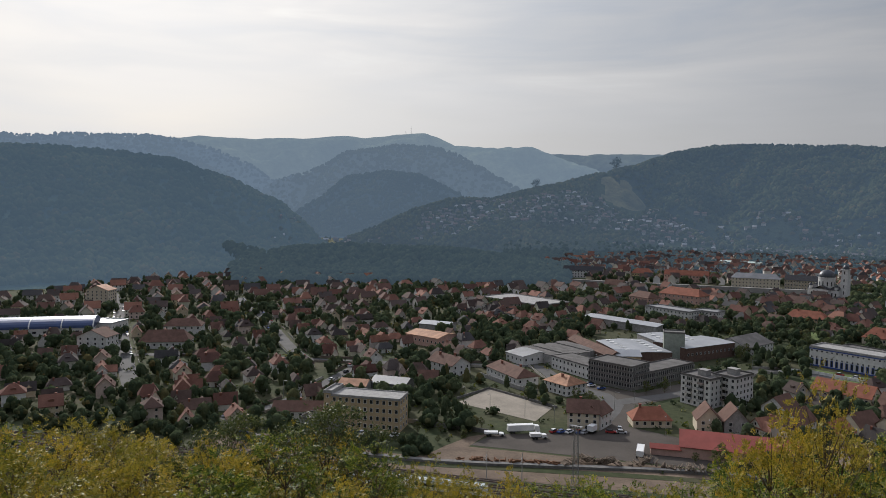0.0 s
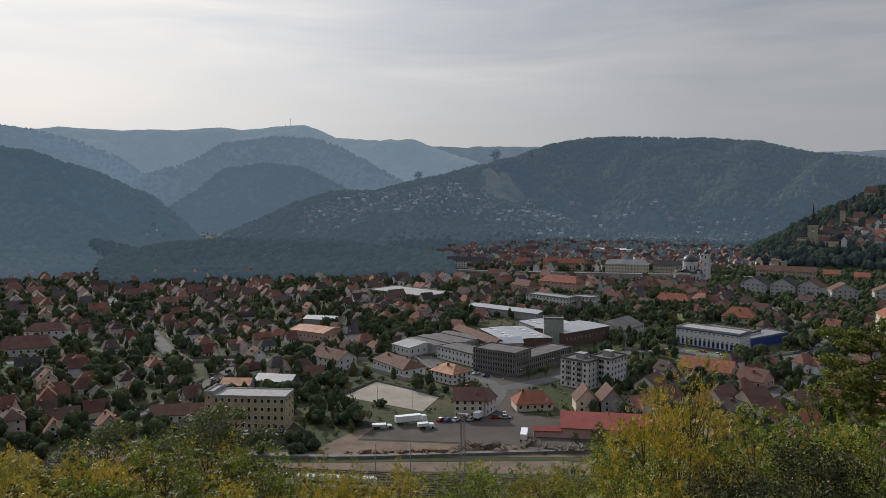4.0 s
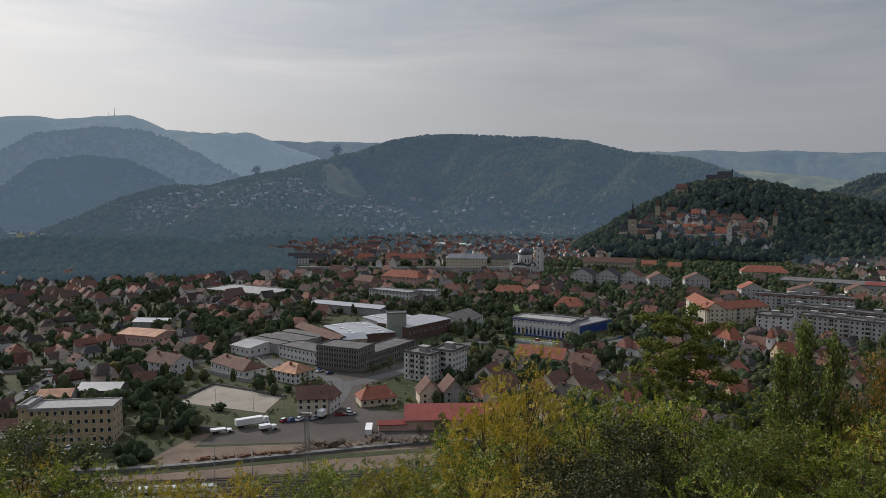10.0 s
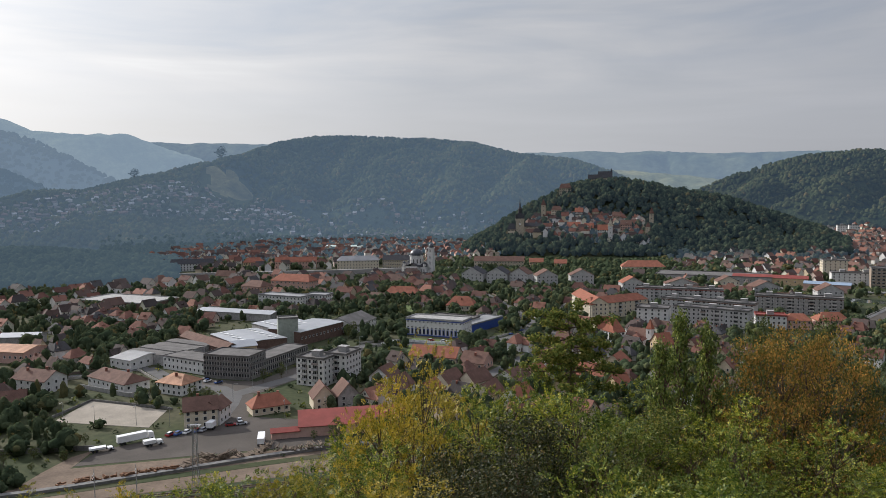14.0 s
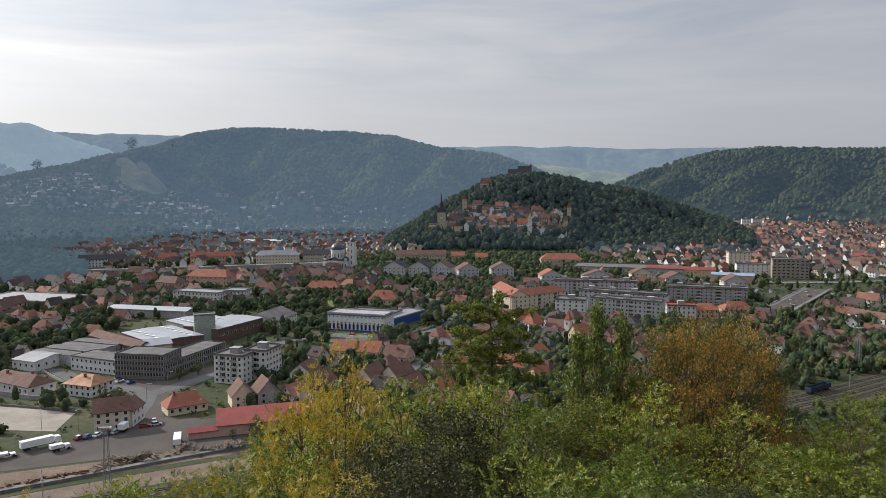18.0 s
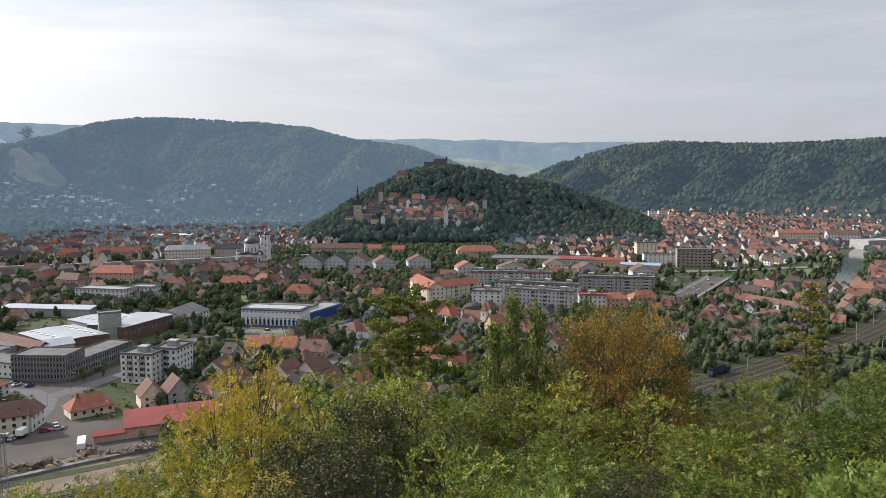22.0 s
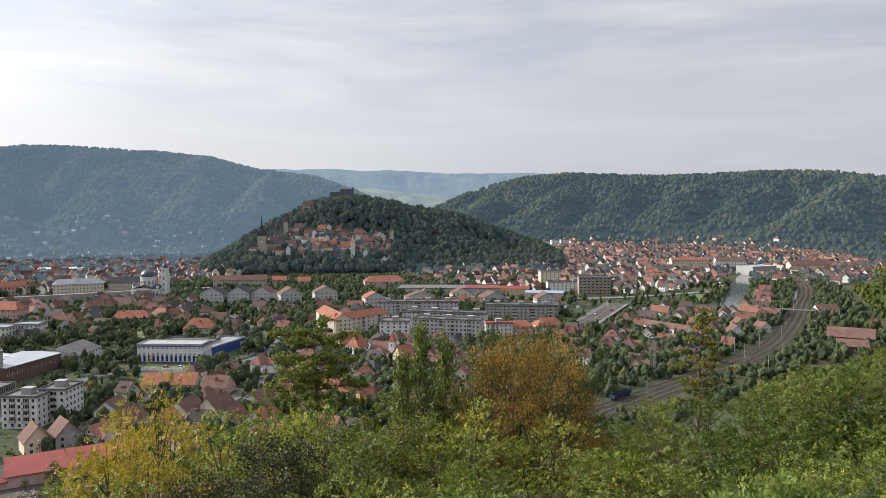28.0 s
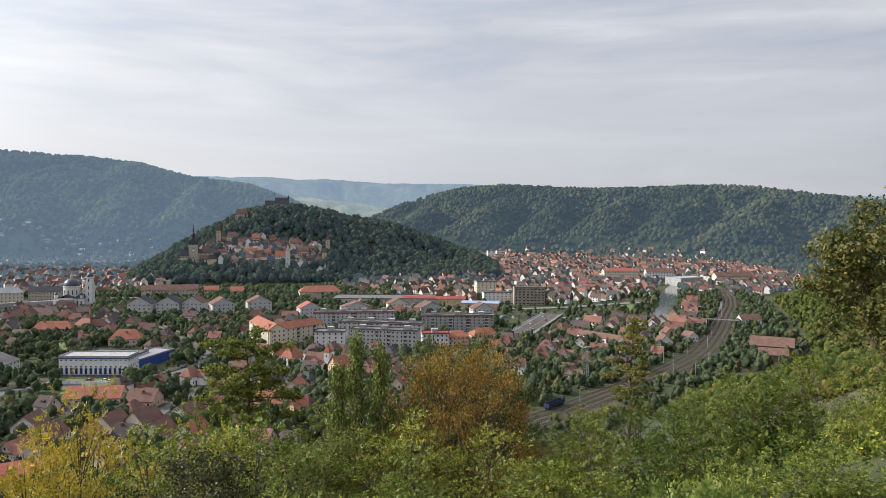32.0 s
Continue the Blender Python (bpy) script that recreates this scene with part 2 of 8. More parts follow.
lawn_mat = plain("mown lawn", (0.115, 0.15, 0.055), 0.95, vary=0.3, scale=0.15, fine=1.5)
river_wall = plain("grey quay concrete", (0.19, 0.187, 0.18), 0.9, vary=0.3)
sea_green = plain("grey green plaster", (0.33, 0.36, 0.31), 0.9, vary=0.2)
steel_grey = plain("galvanised steel", (0.30, 0.31, 0.31), 0.5, 0.6)
bark = plain("bark", (0.12, 0.085, 0.06), 0.95, vary=0.4, scale=2.0, fine=18.0, bump=0.6)


def ground_material():
    """Grass, weeds and bare soil in patches."""
    m, n, l, p = nodes_of("rough grass and soil")
    a, b, c = noise_node(n, l, 0.02, 5.0), noise_node(n, l, 0.35, 6.0), noise_node(n, l, 0.006, 3.0)
    r = ramp_node(n, [(0.3, (0.042, 0.053, 0.028)), (0.46, (0.06, 0.069, 0.038)), (0.6, (0.09, 0.083, 0.055)), (0.78, (0.14, 0.118, 0.088))])
    l.new(a.outputs["Fac"], r.inputs[0])
    r2 = ramp_node(n, [(0.3, (0.6, 0.62, 0.6)), (0.7, (1.1, 1.08, 1.0))])
    l.new(b.outputs["Fac"], r2.inputs[0])
    r3 = ramp_node(n, [(0.35, (0.8, 0.9, 0.8)), (0.65, (1.1, 1.05, 1.0))])
    l.new(c.outputs["Fac"], r3.inputs[0])
    l.new(multiply(n, l, multiply(n, l, r.outputs[0], r2.outputs[0]), r3.outputs[0]), p.inputs["Base Color"])
    p.inputs["Roughness"].default_value = 0.95
    p.inputs["Specular IOR Level"].default_value = 0.1
    return m


ground_mat = ground_material()
LEAF_TOWN = [(0.0, (0.05, 0.07, 0.044)), (0.55, (0.078, 0.10, 0.059)), (0.9, (0.105, 0.12, 0.066)), (1.0, (0.16, 0.13, 0.06))]
LEAF_ROBINIA = [(0.0, (0.05, 0.085, 0.014)), (0.5, (0.15, 0.19, 0.03)), (0.85, (0.28, 0.29, 0.046)), (1.0, (0.5, 0.43, 0.07))]
LEAF_YELLOW = [(0.0, (0.17, 0.16, 0.026)), (0.45, (0.34, 0.275, 0.038)), (0.8, (0.43, 0.33, 0.05)), (1.0, (0.56, 0.38, 0.05))]
LEAF_ORANGE = [(0.0, (0.10, 0.105, 0.03)), (0.4, (0.22, 0.17, 0.05)), (0.75, (0.36, 0.21, 0.065)), (1.0, (0.54, 0.28, 0.07))]
LEAF_DEEP = [(0.0, (0.036, 0.062, 0.009)), (0.5, (0.088, 0.122, 0.016)), (0.9, (0.165, 0.185, 0.027)), (1.0, (0.36, 0.31, 0.05))]
LEAF_OLIVE = [(0.0, (0.05, 0.075, 0.018)), (0.6, (0.13, 0.155, 0.034)), (1.0, (0.28, 0.24, 0.06))]
leaf_town = foliage("leaves of town trees", LEAF_TOWN, 0.15, relief=0.7)
# castle hill leaves: a faint blue haze is added as emission
leaf_forest = foliage("hill forest leaves in painted haze", [(0.0, (0.04, 0.055, 0.038)), (0.6, (0.06, 0.077, 0.05)), (0.93, (0.08, 0.09, 0.055)), (1.0, (0.12, 0.10, 0.05))], 0.15, (0.009, 0.014, 0.021), relief=1.0)
leaf_robinia = foliage("light green leaflets", LEAF_ROBINIA, 0.3, each=True, gloss=0.2, rough=0.5)
leaf_yellow = foliage("yellow autumn leaves", LEAF_YELLOW, 0.3, each=True, gloss=0.2, rough=0.5)
leaf_deep = foliage("deep green leaflets", LEAF_DEEP, 0.3, each=True, gloss=0.2, rough=0.5)
leaf_orange = foliage("orange brown leaves", LEAF_ORANGE, 0.5)
leaf_olive = foliage("dull olive leaves", LEAF_OLIVE, 0.3, each=True, gloss=0.1, rough=0.5)
needle = foliage("pine needles", [(0.0, (0.085, 0.115, 0.034)), (0.6, (0.165, 0.19, 0.055)), (1.0, (0.31, 0.27, 0.075))], 0.35)


# ---- helpers for building ----
class Geo:
    """Collects vertices and faces of one mesh."""

    def __init__(self):
        self.v, self.f, self.k = [], [], []

    def add(self, verts, faces, k=0):
        o = len(self.v)
        self.v.extend(tuple(q) for q in verts)
        self.f.extend(tuple(i + o for i in q) for q in faces)
        self.k.extend([k] * len(faces))
        return self

    def box(self, x0, y0, z0, x1, y1, z1, k=0):
        v = [(x0, y0, z0), (x1, y0, z0), (x1, y1, z0), (x0, y1, z0), (x0, y0, z1), (x1, y0, z1), (x1, y1, z1), (x0, y1, z1)]
        return self.add(v, [(3, 2, 1, 0), (4, 5, 6, 7), (0, 1, 5, 4), (1, 2, 6, 5), (2, 3, 7, 6), (3, 0, 4, 7)], k)

    def prism(self, ring, z0, z1, k=0, top=1.0):
        """An upright prism on a ring of (x, y), with its top scaled about its middle."""
        n = len(ring)
        cx, cy = sum(q[0] for q in ring) / n, sum(q[1] for q in ring) / n
        v = [(x, y, z0) for x, y in ring] + [(cx + (x - cx) * top, cy + (y - cy) * top, z1) for x, y in ring]
        f = [(i, (i + 1) % n, n + (i + 1) % n, n + i) for i in range(n)] + [tuple(range(n - 1, -1, -1)), tuple(range(n, 2 * n))]
        return self.add(v, f, k)

    def cyl(self, x, y, z0, z1, r0, r1=None, n=8, k=0):
        r1 = r0 if r1 is None else r1
        a = [2 * math.pi * i / n for i in range(n)]
        v = [(x + r0 * math.cos(t), y + r0 * math.sin(t), z0) for t in a] + [(x + r1 * math.cos(t), y + r1 * math.sin(t), z1) for t in a]
        f = [(i, (i + 1) % n, n + (i + 1) % n, n + i) for i in range(n)] + [tuple(range(n - 1, -1, -1)), tuple(range(n, 2 * n))]
        return self.add(v, f, k)

    def dome(self, x, y, z, r, h, n=16, m=5, k=0):
        v, f = [], []
        for j in range(m):
            e = math.pi / 2 * j / m
            for i in range(n):
                t = 2 * math.pi * i / n
                v.append((x + r * math.cos(e) * math.cos(t), y + r * math.cos(e) * math.sin(t), z + h * math.sin(e)))
        v.append((x, y, z + h))
        for j in range(m - 1):
            for i in range(n):
                f.append((j * n + i, j * n + (i + 1) % n, (j + 1) * n + (i + 1) % n, (j + 1) * n + i))
        f += [((m - 1) * n + i, (m - 1) * n + (i + 1) % n, m * n) for i in range(n)]
        return self.add(v, f, k)

    def gable(self, w, d, z, rise, over=0.5, thick=0.22, k=0, hip=0.0, cx=0.0, cy=0.0):
        """A ridge roof along x with real thickness; hip: how far the ridge draws back at each end."""
        X, Y = w / 2 + over, d / 2 + over
        drop = over * rise / (d / 2)
        for s in (-1, 1):
            r = max(0.05, X - hip)
            a = [(-X, s * Y, z - drop), (X, s * Y, z - drop), (r, 0, z + rise), (-r, 0, z + rise)]
            b = [(x, y, q + thick) for x, y, q in a]
            v = [(x + cx, y + cy, q) for x, y, q in a + b]
            f = [(0, 1, 2, 3), (7, 6, 5, 4), (1, 0, 4, 5), (2, 1, 5, 6), (3, 2, 6, 7), (0, 3, 7, 4)]
            self.add(v, f if s < 0 else [q[::-1] for q in f], k)
            if hip:
                a = [(s * X, -Y, z - drop), (s * X, Y, z - drop), (s * r, 0, z + rise)]
                v = [(x + cx, y + cy, q) for x, y, q in a + [(x, y, q + thick) for x, y, q in a]]
                f = [(0, 1, 2), (5, 4, 3), (1, 0, 3, 4), (2, 1, 4, 5), (0, 2, 5, 3)]
                self.add(v, f if s < 0 else [q[::-1] for q in f], k)
        return self

    def shell(self, w, d, h, rise=0.0, k=0, cx=0.0, cy=0.0, z0=-0.6):
        """House walls, with gable ends where rise is given."""
        X, Y = w / 2, d / 2
        v = [(-X, -Y, z0), (X, -Y, z0), (X, Y, z0), (-X, Y, z0), (-X, -Y, h), (X, -Y, h), (X, Y, h), (-X, Y, h)]
        f = [(0, 1, 5, 4), (2, 3, 7, 6), (3, 2, 1, 0)]
        if rise:
            v += [(-X, 0, h + rise), (X, 0, h + rise)]
            f += [(1, 2, 6, 9, 5), (3, 0, 4, 8, 7), (4, 5, 9, 8), (6, 7, 8, 9)]
        else:
            f += [(1, 2, 6, 5), (3, 0, 4, 7), (4, 5, 6, 7)]
        return self.add([(x + cx, y + cy, z) for x, y, z in v], f, k)

    def mesh(self, name, *mats):
        me = bpy.data.meshes.new(name)
        me.from_pydata(self.v, [], self.f)
        for m in mats:
            me.materials.append(m)
        if len(mats) > 1:
            me.polygons.foreach_set("material_index", self.k)
        me.update()
        return me


def part(name, me, parent, label="", at=None):
    """Links one mesh as a part under a thing or a part."""
    ob = new(name, me)
    ob.parent = parent
    if at is not None:
        ob.matrix_basis = at
    return tagged(ob, label)


def thing(name, m, label, category, group="", kind="", data=None):
    ob = new(name, data)
    ob.matrix_basis = m
    if data is None:
        ob.empty_display_size = 0.5
    return tagged(ob, label, category, group, kind)


def bearing(b, r):
    return math.sin(radians(b)) * r, math.cos(radians(b)) * r


def crest_z(r, e):
    return EYE.z + r * math.tan(radians(e))


# ---- the lie of the land ----
def ridge(width, pts, lower=8.0):
    """A crest as (bearing, distance, elevation angle) seen from the camera's stand; width: from crest to foot."""
    return width, [(*bearing(b, r), crest_z(r, e) - lower, w[0] if w else width) for b, r, e, *w in pts]


RIDGES = [
    # low wooded bank by the river
    ridge(140, [(-46.5, 1010, -5.7), (-44.8, 1010, -5.0), (-43, 1010, -4.2), (-40.2, 1010, -3.6), (-35.9, 1010, -3.4), (-32.4, 1010, -3.6), (-28.9, 1000, -3.6),
                (-25.8, 1000, -3.9), (-22.7, 980, -4.6)]),
    # castle hill and its shelf
    ridge(250, [(5.2, 1130, -3.6, 90), (6.6, 1160, -2.2, 140), (8.2, 1190, -0.8, 200), (11.1, 1210, 0.55), (14.2, 1230, 0.95), (16.8, 1240, 0.5), (19.8, 1250, -0.1),
                (22.3, 1260, -0.6), (24, 1270, -1.2), (26.9, 1290, -2.3), (28, 1300, -3.2)], 7),
    ridge(150, [(4.6, 1120, -3.5), (6.7, 1120, -2.5), (9, 1120, -2.0), (12, 1125, -1.9), (14, 1125, -2.0), (16.6, 1125, -2.3), (18, 1130, -3.6)], 0),
]
HILLS = [
    # wooded hill across the river
    ridge(680, [(-85, 1500, 3.4), (-72, 1500, 3.4), (-59.7, 1500, 3.5), (-56.4, 1500, 3.6), (-52.8, 1500, 3.45), (-49.1, 1480, 3.0),
                (-45.2, 1450, 1.7, 420), (-41.9, 1420, 0.2, 240), (-39.8, 1400, -1.3, 120), (-38.9, 1390, -2.6, 70)]),
    # middle hill
    ridge(760, [(-41.9, 2700, 1.4, 300), (-38.5, 2750, 2.5, 340), (-36, 2750, 3.8), (-32.5, 2750, 4.4), (-29.9, 2750, 4.35), (-28.1, 2750, 3.95, 500), (-25.9, 2700, 2.7, 240), (-23.7, 2650, 1.2, 160)]),
    # long hill behind the town
    ridge(900, [(-18, 1900, 1.8, 260), (-15.4, 1930, 2.7, 300), (-13.6, 2050, 3.0, 330), (-11.2, 2300, 3.95, 420), (-8.6, 2400, 4.3, 700), (-5.2, 2400, 4.35),
                (-0.8, 2400, 4.2), (3.1, 2400, 3.85), (6.8, 2300, 2.95, 600), (10.5, 2200, 2.55, 420), (12.2, 2100, 2.05, 220), (13.9, 2000, 1.5, 160), (16.5, 1900, 0.2, 200)]),
    # spur with the hillside suburb
    ridge(480, [(-16.9, 1900, 2.2), (-19.4, 1850, 1.55), (-22, 1800, 1.0), (-24.6, 1750, 0.2), (-28.1, 1700, 0.25, 380), (-30.7, 1640, -0.55, 280), (-32.9, 1580, -1.9, 120), (-35.1, 1540, -3.6, 70)], 2),
    # hills on the far side of the valley's bend
    ridge(500, [(20.1, 2750, 0.3, 200), (21.5, 2750, 0.8, 260), (23.6, 2720, 1.5, 360), (25.3, 2700, 2.0, 460), (27.4, 2650, 2.45), (30.4, 2600, 2.7), (33.5, 2580, 2.55), (37.4, 2550, 2.4), (41.2, 2500, 2.5),
                (44.5, 2450, 2.6), (48.2, 2400, 2.6), (51, 2350, 2.2), (53.8, 2300, 1.8), (56.8, 2250, 1.4), (70, 2200, 1.5)]),
    # bare slope in the gap
    ridge(800, [(12, 3300, 1.75), (15, 3300, 1.55), (18, 3300, 1.25), (21, 3300, 0.9), (24, 3300, 0.5)], 0),
    # long ridge behind the wooded hill
    ridge(700, [(-80, 3200, 4.2), (-59.7, 3200, 4.3), (-54.6, 3200, 4.5), (-50.6, 3200, 4.6), (-48.7, 3200, 4.4, 500), (-46, 3200, 3.8, 400), (-43.5, 3150, 2.8, 300), (-41.9, 3100, 1.6, 220)]),
    # round foot hill before the middle hill
    ridge(420, [(-40.2, 2250, -0.9, 90), (-38.5, 2250, 0.2, 150), (-36, 2250, 1.95), (-33.4, 2250, 2.4), (-30.7, 2250, 2.15, 340), (-28.5, 2250, 1.25, 260), (-26.8, 2250, 0.4, 180)]),
]
# spurs that run down from a crest, by hill
SPURS = {
    4: [ridge(230, [(31.5, 2560, 2.3), (29.5, 2300, 1.2), (27.2, 2020, -0.6)]), ridge(200, [(35.5, 2540, 2.1), (34.2, 2250, 0.9), (32.8, 1960, -1.2)]),
        ridge(230, [(41, 2480, 2.3), (38.6, 2180, 1.0), (37.2, 1930, -1.0)]), ridge(240, [(45.5, 2420, 2.4), (43.6, 2100, 1.1), (42, 1850, -1.2)]),
        ridge(240, [(50.2, 2340, 2.1), (48.4, 2020, 0.9), (46.5, 1780, -1.4)]), ridge(230, [(25.6, 2680, 1.9), (24.4, 2400, 0.6), (22.6, 2200, -0.6)])],
    2: [ridge(240, [(-9, 2330, 3.9), (-10.2, 2000, 2.2), (-11, 1760, 0.2)]), ridge(260, [(-3, 2330, 4.0), (-3.6, 1980, 2.0), (-4.4, 1700, -0.2)]),
        ridge(260, [(3.2, 2330, 3.6), (2.4, 1980, 1.8), (1.6, 1720, -0.3)]), ridge(200, [(8, 2220, 2.9), (6.8, 1950, 1.5), (5.6, 1720, 0)])],
    1: [ridge(300, [(-30, 2700, 4.1), (-27.5, 2500, 3.2), (-25.5, 2400, 2.6, 200), (-22.8, 2300, 1.0, 120)])],
    6: [ridge(300, [(-52, 3150, 4.3), (-48, 2800, 3.2), (-45.5, 2550, 1.9)])],
    0: [ridge(200, [(-54, 1400, 2.2), (-50, 1250, 0.9), (-47.2, 1130, -1.5), (-45.4, 1060, -3.2)])],
}


def hill_of(k):
    """A hill's crest with its spurs."""
    return [HILLS[k]] + SPURS.get(k, [])


FAR_RIDGES = [
    ridge(1000, [(-60, 4400, 4.1), (-50, 4350, 4.4), (-48.3, 4300, 4.5), (-47.1, 4300, 4.7), (-45.1, 4300, 4.6), (-38.9, 4300, 4.7), (-36.4, 4300, 5.0), (-34.7, 4300, 4.8), (-32.5, 4250, 5.15), (-30.3, 4250, 5.3), (-28.1, 4100, 4.4, 600),
                 (-25.9, 4000, 4.3, 700), (-22, 3900, 4.3, 600), (-19.4, 3800, 3.35, 450), (-16.9, 3700, 2.6, 350), (-15, 3600, 1.2, 250)], -3.0),
    ridge(700, [(-24, 4750, 3.6), (-20.3, 4750, 3.75), (-16.9, 4750, 3.75), (-11.6, 4750, 3.7), (-6, 4750, 3.2), (1, 4700, 3.0), (7, 4650, 3.0), (12.3, 4600, 3.05), (14.9, 4600, 2.87), (16.7, 4600, 2.98),
                (21, 4600, 2.7), (27.4, 4600, 2.7), (36, 4600, 2.4), (60, 4400, 1.6)], -3.0),
]
FOOT = [(-1500, -160), (-700, 80), (-260, 142), (-140, 170), (-40, 194), (60, 214), (150, 238), (240, 272), (330, 298), (430, 325), (560, 440),
        (700, 585), (900, 725), (1150, 850), (1600, 1050), (2400, 1350)]


def along(px, py, pts):
    """Distance from points to a polyline, with the share along the nearest piece, its index and the side (left of it is positive)."""
    best = np.full(px.shape, 1e9)
    frac, idx, side = np.zeros(px.shape), np.zeros(px.shape, int), np.ones(px.shape)
    for i in range(len(pts) - 1):
        ax, ay, bx, by = pts[i][0], pts[i][1], pts[i + 1][0], pts[i + 1][1]
        dx, dy = bx - ax, by - ay
        t = np.clip(((px - ax) * dx + (py - ay) * dy) / (dx * dx + dy * dy), 0, 1)
        d = np.hypot(px - ax - t * dx, py - ay - t * dy)
        m = d < best
        best = np.where(m, d, best)
        frac, idx = np.where(m, t, frac), np.where(m, i, idx)
        side = np.where(m, np.sign(dx * (py - ay) - dy * (px - ax)), side)
    return best, frac, idx, side


HILLTOP = float(along(np.zeros(1), np.zeros(1), FOOT)[0][0])


def waves(px, py, size, seed):
    """Smooth folds of about that size, from -1 to 1."""
    g = np.random.default_rng(seed)
    z = np.zeros(px.shape)
    for k in range(7):
        a, ph = g.uniform(0, 2 * math.pi, 2)
        s = size * g.uniform(0.6, 1.7)
        z += np.sin((px * math.cos(a) + py * math.sin(a)) * 2 * math.pi / s + ph)
    return z / 4.5


def height(px, py, which=None):
    px, py = np.asarray(px, float), np.asarray(py, float)
    z = np.zeros(px.shape)
    for width, pts in (RIDGES + HILLS + [q for v in SPURS.values() for q in v] if which is None else which):
        folds = None
        for a, b in zip(pts, pts[1:]):
            # a slope falls off to the sides of its stretch of crest, and faster past its ends
            sx, sy = b[0] - a[0], b[1] - a[1]
            run = math.hypot(sx, sy)
            lie = ((px - a[0]) * sx + (py - a[1]) * sy) / run
            t = np.clip(lie / run, 0, 1)
            d = np.hypot(((px - a[0]) * sy - (py - a[1]) * sx) / run, 2.6 * (lie - t * run))
            if d.min() > max(a[3], b[3]):
                continue
            if folds is None:
                folds = np.minimum(0.32 * waves(px, py, width * 0.5, 7) + 0.16 * waves(px, py, width * 0.2, 8), 0.05)
            u = np.clip(d / (a[3] * (1 - t) + b[3] * t), 0, 1)
            fall = 0.5 * (1 + np.cos(math.pi * u ** 0.85))
            z = np.maximum(z, (a[2] * (1 - t) + b[2] * t) * fall * (1 + folds * np.sin(math.pi * u)))
    if which is None or which is RIDGES:
        d, t, i, side = along(px, py, FOOT)
        d = np.where(side < 0, d, 0)
        own = np.where(d < HILLTOP, 90.3 * (np.clip(d, 0, None) / HILLTOP) ** 1.25, 90.3 + 0.42 * np.clip(d - HILLTOP, 0, 60))
        own += np.where(d > 15, 1.0, d / 15) * 0.7 * waves(px, py, 26, 3) * np.clip((np.hypot(px, py) - 8) / 10, 0, 1)
        z = np.maximum(z, own)
    return z


def ground_z(x, y):
    return float(height(np.array([x]), np.array([y]))[0])


def sheet(name, bearings, radii, which, material, sink=0.0, spot=None):
    """A stretch of land, as rings round the camera's hill; a hill's own sheet keeps only what stands above the plain."""
    b, r = np.meshgrid(np.radians(bearings), radii)
    x, y = r * np.sin(b), r * np.cos(b)
    z = height(x, y, which)
    if which is not RIDGES:
        z += np.where(z > 20, 3.0, 0.0) * waves(x, y, 70, 9)
    nb, nr = len(bearings), len(radii)
    i = np.arange(nr * nb).reshape(nr, nb)
    f = np.stack([i[:-1, :-1], i[:-1, 1:], i[1:, 1:], i[1:, :-1]], -1).reshape(-1, 4)[:, ::-1]
    z = z.reshape(-1)
    if which is not RIDGES:
        f = f[z[f].max(1) > 0.5]
        z = z - sink
    me = grid_mesh(name, np.stack([x.reshape(-1), y.reshape(-1), z], -1), f, *material) if isinstance(material, tuple) else grid_mesh(name, np.stack([x.reshape(-1), y.reshape(-1), z], -1), f, material)
    if isinstance(material, tuple):
        mx, my = x.reshape(-1)[f].mean(1), y.reshape(-1)[f].mean(1)
        fb, fr = np.degrees(np.arctan2(mx, my)), np.hypot(mx, my)
        me.polygons.foreach_set("material_index", (((fb - spot[0]) / spot[2]) ** 2 + ((fr - spot[1]) / spot[3]) ** 2 < 1 + 0.3 * waves(mx, my, 60, 4)).astype(np.int32))
    me.polygons.foreach_set("use_smooth", [True] * len(f))
    return new(name, me)


def grid_mesh(name, v, f, *mats, index=None):
    """A mesh straight from arrays."""
    me = bpy.data.meshes.new(name)
    n, k = f.shape
    me.vertices.add(len(v))
    me.vertices.foreach_set("co", np.ascontiguousarray(v, np.float32).ravel())
    me.loops.add(n * k)
    me.loops.foreach_set("vertex_index", np.ascontiguousarray(f, np.int32).ravel())
    me.polygons.add(n)
    me.polygons.foreach_set("loop_start", np.arange(0, n * k, k, dtype=np.int32))
    for m in mats:
        me.materials.append(m)
    if index is not None:
        me.polygons.foreach_set("material_index", np.ascontiguousarray(index, np.int32))
    me.update(calc_edges=True)
    return me


around = np.unique(np.concatenate([np.arange(-180, -76, 6.0), np.arange(-76, 76, 0.4), np.arange(76, 180, 6.0), [180.0]]))
rings = np.concatenate([[0.01], np.geomspace(2.0, 60, 40), np.geomspace(64, 4950, 190)])
tagged(sheet("ground", around, rings, RIDGES, ground_mat), "valley floor and near hills with grass and bare soil", "ground", kind="structure")


